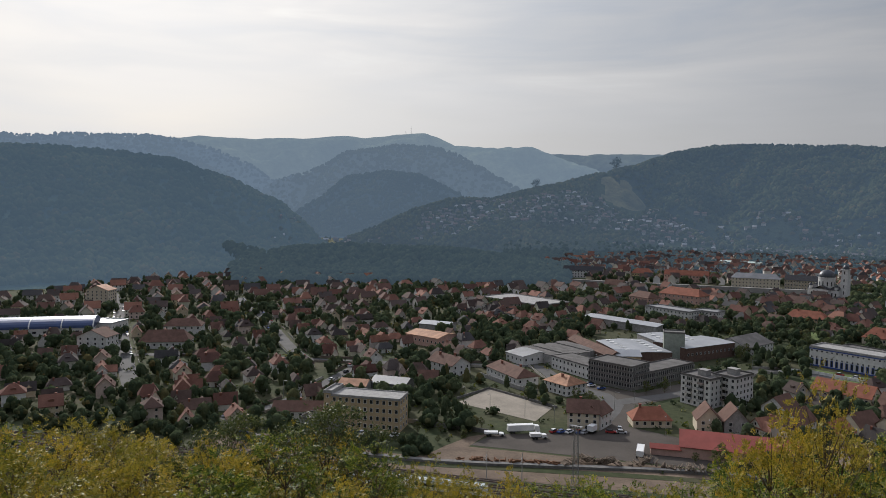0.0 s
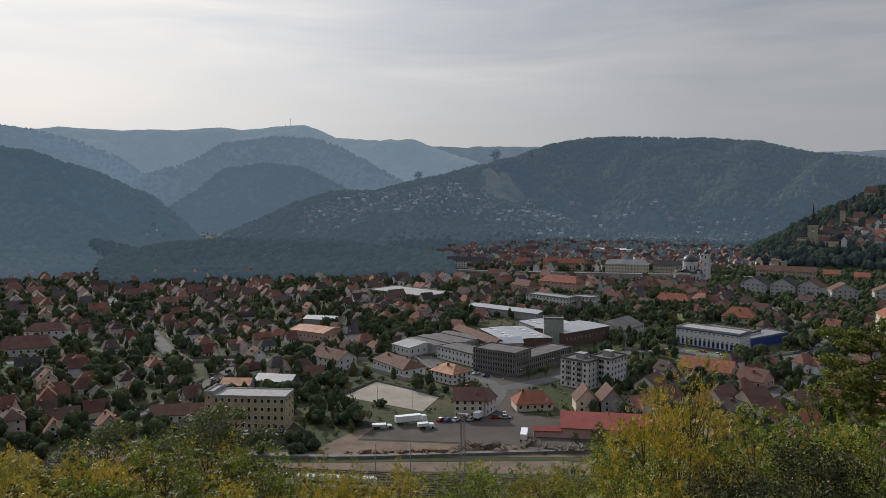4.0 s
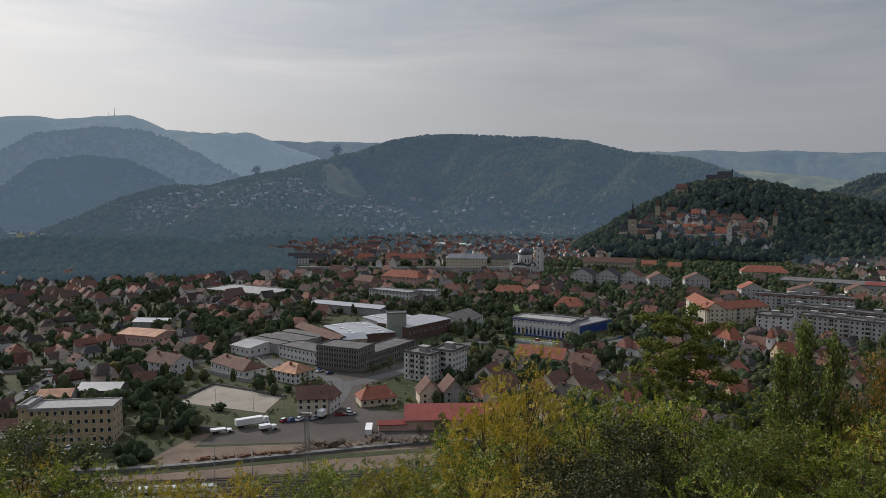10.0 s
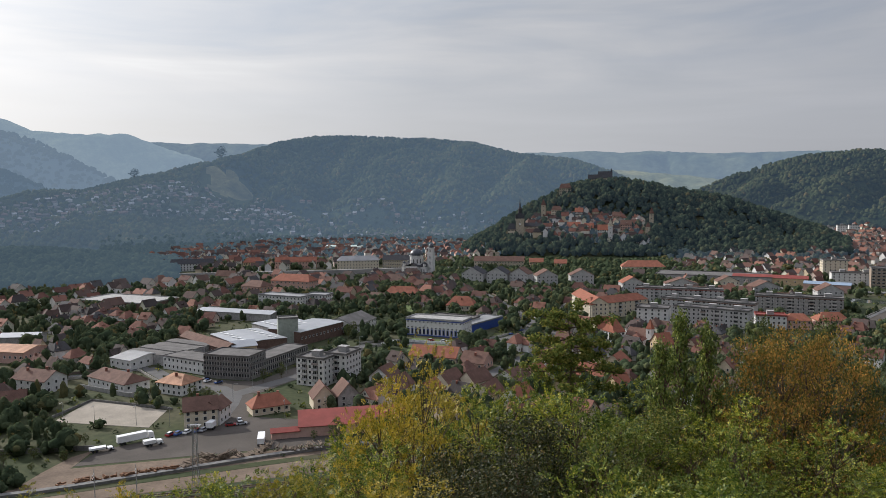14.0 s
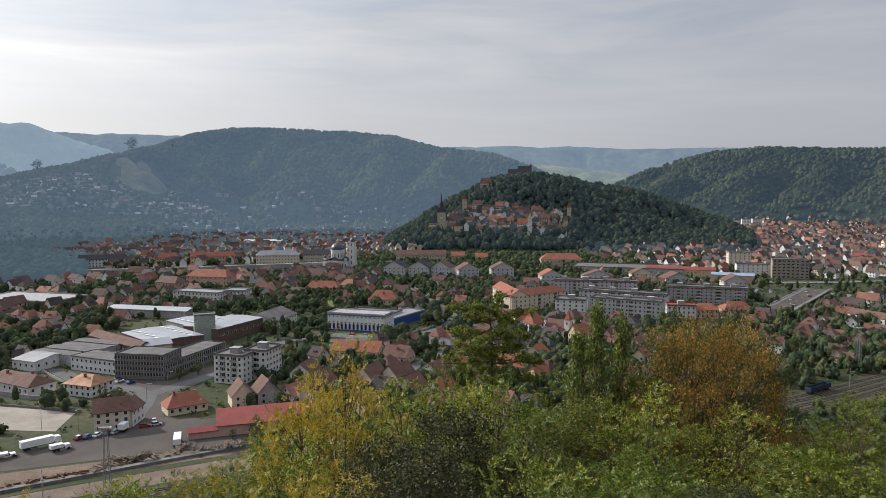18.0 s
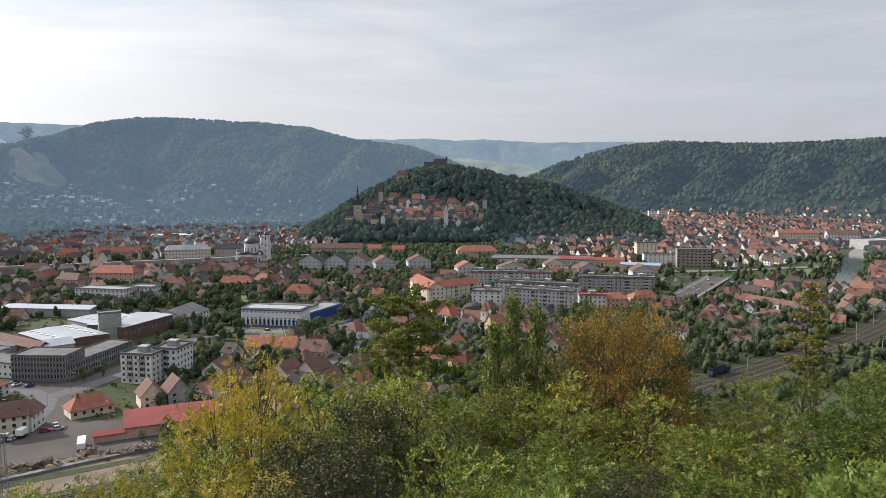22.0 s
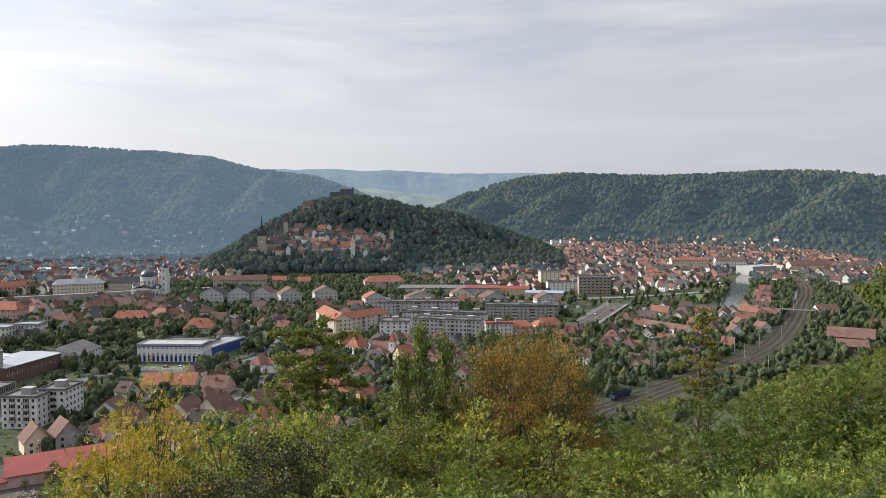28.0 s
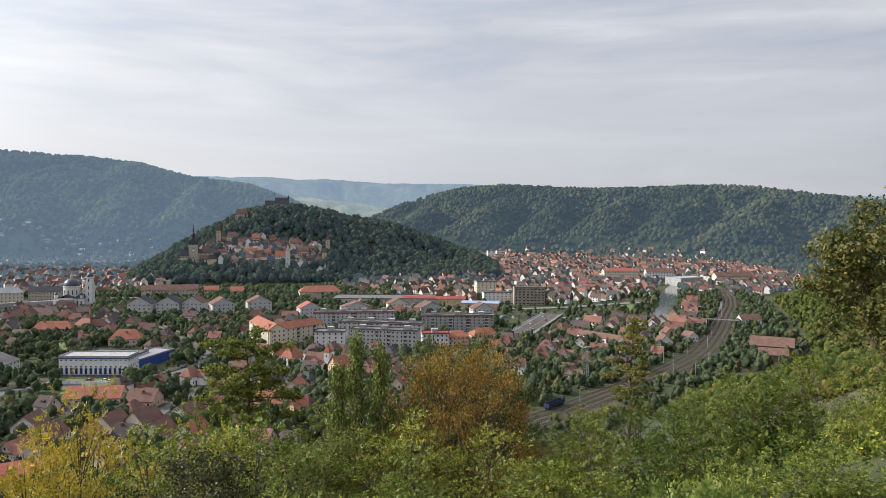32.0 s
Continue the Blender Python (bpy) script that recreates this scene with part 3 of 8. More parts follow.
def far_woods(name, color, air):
    """Woods on the distant backdrop of hills, with haze painted in as an even emission."""
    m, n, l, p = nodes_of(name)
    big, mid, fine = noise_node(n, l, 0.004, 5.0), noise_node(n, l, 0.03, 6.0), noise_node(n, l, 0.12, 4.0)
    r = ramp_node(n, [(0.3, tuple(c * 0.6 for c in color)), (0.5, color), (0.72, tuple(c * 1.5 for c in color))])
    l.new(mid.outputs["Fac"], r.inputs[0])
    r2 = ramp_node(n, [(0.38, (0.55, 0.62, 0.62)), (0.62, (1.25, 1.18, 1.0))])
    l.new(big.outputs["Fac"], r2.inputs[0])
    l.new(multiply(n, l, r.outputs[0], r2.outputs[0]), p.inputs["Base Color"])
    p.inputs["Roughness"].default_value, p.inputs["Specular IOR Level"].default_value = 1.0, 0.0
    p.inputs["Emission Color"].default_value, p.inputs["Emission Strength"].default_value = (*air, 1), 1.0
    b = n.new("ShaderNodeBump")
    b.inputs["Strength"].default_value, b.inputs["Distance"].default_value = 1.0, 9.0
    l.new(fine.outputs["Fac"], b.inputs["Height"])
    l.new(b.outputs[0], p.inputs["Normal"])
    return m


# darker than the trees on it: shade below the crowns put into the colour
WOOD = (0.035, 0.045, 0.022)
# haze tint of each hill, put into its emission
HILL_HAZE = [(0.097, 0.141, 0.185), (0.184, 0.239, 0.302), (0.083, 0.117, 0.158), (0.083, 0.115, 0.151), (0.032, 0.046, 0.064), (0.144, 0.180, 0.211), (0.207, 0.270, 0.347), (0.135, 0.184, 0.239)]
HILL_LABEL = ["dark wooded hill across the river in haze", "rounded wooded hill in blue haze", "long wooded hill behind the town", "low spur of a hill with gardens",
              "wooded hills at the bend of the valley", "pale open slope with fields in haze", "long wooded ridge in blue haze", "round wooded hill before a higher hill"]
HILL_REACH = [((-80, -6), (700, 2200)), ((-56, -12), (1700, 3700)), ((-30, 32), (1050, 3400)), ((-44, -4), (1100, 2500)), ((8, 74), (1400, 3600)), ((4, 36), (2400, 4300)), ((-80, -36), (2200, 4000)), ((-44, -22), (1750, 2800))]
HILL_MAT = [far_woods("woods in painted haze", (0.12, 0.12, 0.07) if k == 5 else tuple(c * (0.35 if k in (1, 6, 7) else 0.7) for c in WOOD), air) for k, air in enumerate(HILL_HAZE)]
meadow = far_woods("dry meadow in painted haze", (0.085, 0.078, 0.038), HILL_HAZE[2])
# bare patches on the hills: bearing, distance and their half sizes
SPOTS = {2: (-14.9, 1810, 1.8, 75), 3: (-14.9, 1810, 1.8, 75), 4: (38.0, 2330, 0.28, 40)}
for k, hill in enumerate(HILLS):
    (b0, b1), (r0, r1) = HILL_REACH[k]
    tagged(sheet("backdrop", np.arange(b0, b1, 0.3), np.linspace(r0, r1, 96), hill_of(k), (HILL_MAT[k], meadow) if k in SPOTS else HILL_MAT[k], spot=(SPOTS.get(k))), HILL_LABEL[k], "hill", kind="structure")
# the farthest ridges get the strongest painted haze, also as emission
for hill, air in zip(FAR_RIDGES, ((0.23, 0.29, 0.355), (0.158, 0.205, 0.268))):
    tagged(sheet("backdrop", np.arange(-78, 66, 0.3), np.linspace(2400, 4990, 80), [hill], far_woods("farthest woods in painted haze", (0.05, 0.06, 0.04), air), 3.0), "hazy blue wooded ridge on the horizon", "hills", kind="structure")


# ---- roads, yards, rails ----
def ribbon(pts, width, lift):
    """A strip along a line of (x, y), lying on the land, with thickness."""
    P = [Vector((x, y, 0)) for x, y in pts]
    fine = []
    for a, b in zip(P, P[1:]):
        k = max(1, int((b - a).length / 9))
        fine += [a.lerp(b, i / k) for i in range(k)]
    fine.append(P[-1])
    g, v = Geo(), []
    for i, p in enumerate(fine):
        d = (fine[min(i + 1, len(fine) - 1)] - fine[max(i - 1, 0)]).normalized()
        n = Vector((-d.y, d.x, 0)) * width / 2
        for s in (1, -1):
            q = p + n * s
            v.append((q.x, q.y, max(ground_z(q.x, q.y), 0) + lift))
    low = [(x, y, z - lift - 0.25) for x, y, z in v]
    m, f = len(v), []
    for i in range(len(fine) - 1):
        a, b, c, d = 2 * i, 2 * i + 1, 2 * i + 3, 2 * i + 2
        f += [(a, b, c, d), (a, d, d + m, a + m), (b, b + m, c + m, c)]
    return g.add(v + low, f)


def smooth_line(pts, step=12.0):
    """A rounded line through points (Catmull-Rom)."""
    P = [Vector((x, y, 0)) for x, y in pts]
    P = [P[0] * 2 - P[1]] + P + [P[-1] * 2 - P[-2]]
    out = []
    for i in range(1, len(P) - 2):
        a, b, c, d = P[i - 1:i + 3]
        k = max(1, int((c - b).length / step))
        for j in range(k):
            t = j / k
            out.append(0.5 * (2 * b + (c - a) * t + (2 * a - 5 * b + 4 * c - d) * t * t + (3 * b - a - 3 * c + d) * t ** 3))
    out.append(P[-2])
    return [(p.x, p.y) for p in out]


ROADS = []


def road(name, pts, width, lift, material, label):
    line = smooth_line(pts)
    ROADS.append((line, width))
    return thing(name, Matrix(), label, "road", kind="structure", data=ribbon(line, width, lift).mesh(name, material))


def yard(name, pts, lift, material, label):
    """A flat paved or bare patch with a low edge."""
    g = Geo().prism(pts, -0.2, lift)
    ROADS.append(([((pts[i][0] + pts[(i + 1) % len(pts)][0]) / 2, (pts[i][1] + pts[(i + 1) % len(pts)][1]) / 2) for i in range(len(pts))], 0))
    YARDS.append(pts)
    return thing(name, Matrix(), label, "yard", kind="structure", data=g.mesh(name, material))


YARDS = []
road("street", [(-640, 480), (-563, 429), (-460, 352), (-354, 274), (-300, 236)], 9, 0.06, road_mat, "wide grey asphalt street between houses")
road("street", [(-500, 512), (-468, 485), (-411, 446), (-313, 363), (-270, 330)], 8, 0.07, road_mat, "grey asphalt street lined with parked cars")
road("street", [(-420, 262), (-363, 292), (-336, 312), (-303, 323), (-240, 345), (-180, 372), (-150, 388)], 7, 0.08, road_mat, "narrow grey street")
road("street", [(-150, 388), (-120, 352), (-100, 345), (-90, 330), (-88, 304)], 8, 0.09, road_mat, "asphalt street beside the works")
road("street", [(-240, 345), (-228, 290), (-222, 250), (-226, 222)], 6, 0.10, road_mat, "narrow grey street")
road("street", [(-90, 335), (-60, 380), (-40, 440), (0, 445), (40, 450), (70, 500), (60, 600), (45, 680)], 8, 0.07, road_mat, "town street with trees")
road("street", [(120, 690), (100, 560), (90, 500), (60, 420), (20, 350)], 7, 0.065, road_mat, "town street with trees")
road("riverside_road", [(-620, 760), (-420, 770), (-260, 800), (-120, 830), (0, 850), (150, 800), (260, 720), (400, 640), (560, 640)], 10, 0.9, river_wall,
     "pale riverside road on a low embankment")
road("river_embankment", [(-640, 782), (-420, 800), (-280, 812), (-170, 826), (-70, 842), (0, 856), (60, 850)], 4, 5.2, plain("pale embankment concrete", (0.30, 0.29, 0.275), 0.9, vary=0.25, scale=0.05), "long pale concrete embankment wall of the river")
ROADS.append(([(-420, 784), (-280, 796), (-170, 810), (-70, 826), (0, 840)], 16))
road("track_road", [(-215, 196), (-184, 203), (-136, 212), (-80, 229), (-32, 248), (30, 262), (100, 280)], 6, 0.07, dirt, "dirt road along the railway")
road("dirt_verge", [(-200, 214), (-141, 220), (-91, 240), (-34, 260)], 7, 0.05, dirt, "bare trodden dirt strip by the sidings")
yard("freight_yard", [(-122, 246), (-36, 266), (-33, 290), (-56, 296), (-76, 300), (-82, 335), (-94, 338), (-92, 300), (-84, 288), (-100, 276), (-120, 262)], 0.055,
     asphalt, "worn grey asphalt freight yard")
yard("works_yard", [(-92, 338), (-80, 335), (-66, 362), (-52, 400), (-64, 404), (-86, 357), (-114, 363), (-120, 352)], 0.05, asphalt, "grey asphalt before the works")
yard("dirt_yard", [(-132, 219), (-118, 227), (-80, 243), (-36, 262.5), (-34, 265), (-122, 244), (-122, 262), (-127, 255), (-130, 240)], 0.04, dirt, "bare brown dirt beside the sidings")
yard("dirt_ground", [(-214, 193), (-150, 204), (-90, 222), (-30, 240), (60, 262), (40, 268), (-34, 259), (-80, 241), (-132, 217), (-170, 212), (-212, 208)], 0.03, dirt, "wide strip of bare brown earth along the railway")
thing("grass_verge", Matrix(), "rough grass strip below the loading bank", "grass", kind="structure", data=ribbon(smooth_line([(-205, 207), (-170, 210), (-136, 216.5), (-90, 234), (-34, 254), (20, 262)]), 4.2, 0.1).mesh("grass_verge", ground_mat))
COURT = [(-154, 296), (-112, 287), (-113, 310), (-152, 327)]
yard("gravel_court", COURT, 0.12, gravel, "pale gravel sports court")
def offset(line, o):
    out = []
    for i, (x, y) in enumerate(line):
        ax, ay = line[max(i - 1, 0)]
        bx, by = line[min(i + 1, len(line) - 1)]
        k = math.hypot(bx - ax, by - ay)
        out.append((x - (by - ay) / k * o, y + (bx - ax) / k * o))
    return out


RAILWAY = smooth_line([(-420, 128), (-260, 172), (-150, 202), (-75, 220), (30, 243), (110, 264), (181, 285), (255, 318), (321, 348), (385, 386), (456, 441), (510, 486),
                       (562, 531), (640, 598), (730, 690), (820, 820)])
TRACKS = (-11.5, -6.9, -2.3, 2.3)
thing("rail_bed", Matrix(), "brown ballast bed of the railway", "railway", kind="structure", data=ribbon(offset(RAILWAY, -4.6), 17.6, 0.16).mesh("rail_bed", ballast))
for o in (-9.2, -4.6, 0.0):
    thing("grass_strip", Matrix(), "strip of weeds between the tracks", "grass", kind="structure", data=ribbon(offset(RAILWAY, o), 1.2, 0.28).mesh("grass_strip", ground_mat))
road("side_road", [(396, 340), (401, 360), (429, 394), (476, 432), (520, 462), (554, 490)], 4.8, 0.1, river_wall, "pale concrete road beside the tracks")
road("side_road", [(548, 530), (577, 552), (654, 616), (720, 690)], 5, 0.1, river_wall, "pale road along the far side of the tracks")
ROADS.append((offset(RAILWAY, -4.6), 20))


sleeper_wood = plain("old sleeper wood", (0.085, 0.07, 0.058), 0.95)
for o in TRACKS:
    t = thing("railway_track", Matrix(), "worn steel railway track on brown ballast", "railway track", "railway tracks")
    for s in (-0.75, 0.75):
        part("rail", ribbon(offset(RAILWAY, o + s), 0.16, 0.46).mesh("rail", rail_steel), t)
    g = Geo()
    L = offset(RAILWAY, o)
    for (ax, ay), (bx, by) in zip(L, L[1:]):
        d = Vector((bx - ax, by - ay, 0))
        k = int(d.length / 1.6)
        u = d.normalized()
        n = Vector((-u.y, u.x, 0))
        for j in range(k):
            c = Vector((ax, ay, 0)) + d * (j + 0.5) / k
            a, b = n * 1.3, u * 0.13
            q = [c + a + b, c - a + b, c - a - b, c + a - b]
            g.add([(p.x, p.y, 0.1) for p in q] + [(p.x, p.y, 0.33) for p in q], [(4, 5, 6, 7), (0, 1, 5, 4), (1, 2, 6, 5), (2, 3, 7, 6), (3, 0, 4, 7)])
    tagged(part("sleeper_bed", g.mesh("sleeper_bed", sleeper_wood), t), kind="stuff")

# river: a strip of still water by the right bank, and the long reach under the wooded hill
water_mat, n_, l_, p_ = nodes_of("river water")
p_.inputs["Base Color"].default_value, p_.inputs["Roughness"].default_value = (0.05, 0.06, 0.05, 1), 0.08
rip = noise_node(n_, l_, 0.6, 3.0)
bmp = n_.new("ShaderNodeBump")
bmp.inputs["Strength"].default_value, bmp.inputs["Distance"].default_value = 0.1, 0.1
l_.new(rip.outputs["Fac"], bmp.inputs["Height"])
l_.new(bmp.outputs[0], p_.inputs["Normal"])
RIVER = smooth_line([(1000, 980), (830, 860), (700, 745), (618, 668), (560, 606), (490, 545), (430, 545), (380, 580), (300, 640), (200, 730), (60, 850), (-150, 860), (-420, 800), (-700, 830)])
thing("water", Matrix(), "still grey-green river", "river", kind="structure", data=ribbon(RIVER, 22, 0.04).mesh("water", water_mat))
ROADS.append((RIVER, 24))
yard("lawn", [(-38, 600), (-14, 599), (-13, 566), (-33, 562)], 0.05, lawn_mat, "bright green sports lawn")
yard("lawn", [(-14, 424), (14, 421), (16, 452), (-12, 462)], 0.05, lawn_mat, "small park lawn before the factory")
yard("lawn", [(470, 572), (500, 590), (545, 622), (530, 640), (490, 605)], 0.05, lawn_mat, "green meadow on the river bank")

# ---- buildings ----
FOOTPRINTS = []


def place_facade(A, B, depth, z=None):
    """Pose and width of a building whose front runs from A to B and which reaches back by depth."""
    a, b = Vector((*A, 0)), Vector((*B, 0))
    u = (b - a).normalized()
    n = Vector((-u.y, u.x, 0))
    c = (a + b) / 2 + n * depth / 2
    w = (b - a).length
    FOOTPRINTS.append((c.x, c.y, u.x, u.y, w / 2 + 1.0, depth / 2 + 1.0))
    if z is None:
        z = ground_z(c.x, c.y)
    return pose(c.x, c.y, z, 0, 0, math.degrees(math.atan2(u.y, u.x))), w


WINDOW_MESH = {}


def window_mesh(w, h, bars=True):
    key = (round(w, 2), round(h, 2), bars)
    if key not in WINDOW_MESH:
        g = Geo()
        x, z, t = w / 2, h / 2, min(0.08, w * 0.07)
        rings = []
        for X, Z, y in ((x, z, 0.0), (x, z, -0.12), (x - t, z - t, -0.12), (x - t, z - t, -0.03)):
            rings += [(-X, y, -Z), (X, y, -Z), (X, y, Z), (-X, y, Z)]
        f = [(4 * k + i, 4 * k + (i + 1) % 4, 4 * k + 4 + (i + 1) % 4, 4 * k + 4 + i) for k in range(3) for i in range(4)]
        g.add(rings, f + [(12, 13, 14, 15)])
        g.k = [1] * 12 + [0]
        WINDOW_MESH[key] = g.mesh("window", glass, frame_white)
    return WINDOW_MESH[key]


def windows(parent, w, d, floors, bays, z0, storey, sides="fr", ww=1.05, wh=1.3, side_bays=None):
    """Rows of windows on the front (f), back (b), left (l) and right (r) of a block w by d."""
    me = window_mesh(ww, wh, ww > 0.9)
    far = parent.matrix_basis.translation.length > 900
    for s in sides:
        run = w if s in "fb" else d
        nb = bays if s in "fb" else (side_bays or max(1, round(bays * d / w)))
        for i in range(floors):
            z = z0 + storey * i + storey * 0.55
            row = Geo()
            for j in range(nb):
                q = (j + 0.5) / nb * run - run / 2
                m = {"f": pose(q, -d / 2, z), "b": pose(-q, d / 2, z, 0, 0, 180), "r": pose(w / 2, q, z, 0, 0, 90), "l": pose(-w / 2, -q, z, 0, 0, -90)}[s]
                if far:
                    row.add([m @ Vector(p) for p in ((-ww / 2, 0, -wh / 2), (ww / 2, 0, -wh / 2), (ww / 2, 0, wh / 2), (-ww / 2, 0, wh / 2), (-ww / 2, -0.08, -wh / 2), (ww / 2, -0.08, -wh / 2),
                                                     (ww / 2, -0.08, wh / 2), (-ww / 2, -0.08, wh / 2))], [(4, 5, 6, 7), (0, 1, 5, 4), (1, 2, 6, 5), (2, 3, 7, 6), (3, 0, 4, 7)])
                else:
                    part("window", me, parent, at=m)
            if far:
                tagged(part("window_row", row.mesh("window_row", glass), parent), kind="stuff")


BALCONY = (Geo().box(-1.5, -1.2, 0, 1.5, 0, 0.15).box(-1.5, -1.2, 0.15, 1.5, -1.1, 1.1, 1).box(-1.5, -1.1, 0.15, -1.4, 0, 1.1, 1).box(1.4, -1.1, 0.15, 1.5, 0, 1.1, 1)
           .box(-1.3, -0.06, 0.2, 1.3, -0.02, 2.3, 2).mesh("balcony", concrete, palette("balcony panels", [(0.5, 0.49, 0.47), (0.35, 0.3, 0.27), (0.42, 0.42, 0.43), (0.62, 0.6, 0.57)], 0.8), glass))


def banded_block(name, label, A, B, depth, h, floors, step, group=""):
    """A framed works building: dark bands of glass on each storey with a row of pale fins before them."""
    t = building(name, label, A, B, depth, h, 0, 1, concrete_dark, "flat", tar_roof, group=group, parapet=0.5)
    w = (Vector(A) - Vector(B)).length
    st = (h - 1.0) / floors
    for i in range(floors):
        z = 1.0 + st * i
        X, Y = w / 2 + 0.08, depth / 2 + 0.08
        band = part("window_band", Geo().box(-X, -Y, z + 0.8, X, Y, z + st - 0.55).mesh("window_band", glass), t)
        fin = Geo().box(-0.16, -0.35, 0.55, 0.16, 0, st - 0.35).mesh("fin", concrete)
        for k in range(int(w / step) + 1):
            part("fin", fin, band, at=pose(-w / 2 + k * step, -Y, z))
        for k in range(int(depth / step) + 1):
            part("fin", fin, band, at=pose(X, -depth / 2 + k * step, z, 0, 0, 90))
    return t


def building(name, label, A, B, depth, h, floors, bays, wall, roof, roof_mat, rise=3.5, sides="fr", category="building", z=None,
             ww=1.3, wh=1.5, side_bays=None, over=0.5, hip=0.0, chimneys=0, base=0.0, turn=False, group="", parapet=0.7, balconies=(), trim=None, skylights=0):
    """A building of its own: walls, roof, rows of windows, and what stands on the roof."""
    m, w = place_facade(A, B, depth, z)
    t = thing(name, m, label, category, group)
    sh = rise if roof == "gable" and not hip else 0
    if turn:
        g = Geo().shell(depth, w, h, sh)
        g.v = [(-y, x, z_) for x, y, z_ in g.v]
    else:
        g = Geo().shell(w, depth, h, sh)
    part("wall", g.mesh("wall", wall), t)
    r = Geo()
    if roof == "gable":
        if turn:
            r.gable(depth, w, h, rise, over, hip=hip)
            r.v = [(-y, x, z_) for x, y, z_ in r.v]
        else:
            r.gable(w, depth, h, rise, over, hip=hip)
    elif roof == "flat":
        X, Y, c = w / 2 + 0.15, depth / 2 + 0.15, 0.35
        r.box(-X, -Y, h, X, Y, h + 0.25)
        for q in ((-X, -Y, X, -Y + c), (-X, Y - c, X, Y), (-X, -Y + c, -X + c, Y - c), (X - c, -Y + c, X, Y - c)):
            r.box(q[0], q[1], h + 0.25, q[2], q[3], h + 0.25 + parapet)
    part("roof", r.mesh("roof", roof_mat), t)
    rnd = random.Random(name + str(A))
    for k in range(chimneys):
        x = (k + 0.5) / chimneys * w - w / 2 + rnd.uniform(-1, 1)
        y = rnd.uniform(-0.2, 0.2) * depth
        z0 = h + (rise * (1 - abs(y) / (depth / 2)) if roof == "gable" and not turn else 0)
        part("chimney", Geo().box(x - 0.45, y - 0.45, z0 - 1.0, x + 0.45, y + 0.45, z0 + 1.5).box(x - 0.55, y - 0.55, z0 + 1.5, x + 0.55, y + 0.55, z0 + 1.7)
             .mesh("chimney", chimney_brick), t)
    if roof == "flat" and ("flats" in name or "apartments" in name):
        for k in range(max(1, round(w / 18))):
            x = (k + 0.5) / max(1, round(w / 18)) * w - w / 2
            part("stair_head", Geo().box(x - 2.2, -1.6, h + 0.25, x + 2.2, 2.2, h + 2.7).box(x - 2.4, -1.8, h + 2.7, x + 2.4, 2.4, h + 2.9).mesh("stair_head", concrete), t)
    if floors >= 2 and roof == "flat":
        part("cornice", Geo().box(-w / 2 - 0.3, -depth / 2 - 0.3, h - 0.28, w / 2 + 0.3, depth / 2 + 0.3, h - 0.05).mesh("cornice", concrete), t)
    st = (h - base) / max(1, floors)
    for q in balconies:
        for i in range(1, floors):
            part("balcony", BALCONY, t, at=pose(q * w - w / 2, -depth / 2, base + st * i))
    if trim:
        part("trim", Geo().box(-w / 2 - 0.22, -depth / 2 - 0.22, h - 0.9, w / 2 + 0.22, depth / 2 + 0.22, h - 0.02).mesh("trim", trim), t)
    for k in range(skylights):
        x = (k + 0.5) / skylights * w - w / 2
        for s in (-0.28, 0.28):
            z0 = h + rise * (1 - abs(s) * 2) + 0.2
            part("skylight", Geo().box(x - 0.9, s * depth - 1.5, z0, x + 0.9, s * depth + 1.5, z0 + 0.35).mesh("skylight", frame_white), t)
    if floors:
        windows(t, w, depth, floors, bays, base, (h - base) / floors, sides, ww, wh, side_bays)
    return t


# works and yards below the camera
building("office_block", "cream four-storey office block with flat roof", (-181, 237), (-153, 244.5), 11.5, 13.2, 4, 11, ochre_wall, "flat", concrete, sides="frl", wh=1.7, side_bays=3, parapet=0.4)
building("stair_wing", "cream stair wing of the office block", (-184.5, 236.5), (-181.2, 237.3), 12, 14.2, 4, 1, ochre_wall, "flat", concrete, sides="f", ww=0.9, wh=1.2)
building("long_low_house", "low white house with red tiled roof", (-209, 233), (-191, 243), 10, 3.6, 1, 6, white_wall, "gable", brown_tile, 3.0, chimneys=1)
building("flat_shed", "low grey shed with flat roof", (-190, 228), (-176, 230), 9, 4.5, 1, 3, concrete, "flat", tar_roof)
building("rusty_shed", "shed with rusty sheet roof", (-212, 283), (-199, 287), 11, 3.5, 0, 1, concrete, "gable", rust_roof, 2.2)
building("grey_shed", "long shed with grey sheet roof", (-202, 296), (-184, 299), 12, 3.5, 0, 1, concrete_dark, "gable", grey_roof, 2.2)
banded_block("works_office", "grey four-storey works office with dark window bands and pale fins", (-114, 366), (-90, 359), 17, 11.6, 4, 1.5)
banded_block("works_wing", "long two-storey works wing with pale fins and flat roof", (-89.5, 360), (-69, 407), 14, 7.2, 2, 1.8)
building("workshop", "white two-storey workshop with dark roof", (-142, 387), (-115, 371), 15, 6.8, 2, 10, white_wall, "flat", tar_roof, sides="f", parapet=0.3)
for i in range(4):
    building("shed", "long low shed with dark ribbed roof", (-169 + i * 4.4, 406 + i * 8), (-141 + i * 4.4, 391 + i * 8), 8.5, 5.6 + (i % 2) * 0.4, 0, 1, concrete, "gable", tar_roof, 0.45, group="sheds", over=0.1)
building("side_shed", "pale shed with low roof", (-172, 392), (-158, 384), 22, 5, 1, 4, white_wall, "gable", grey_roof, 1.5)
building("production_hall", "large production hall with pale sheet roof", (-133, 441), (-108, 409), 30, 7.8, 0, 1, brick_wall, "gable", pale_roof, 0.7, over=0.3, skylights=7)
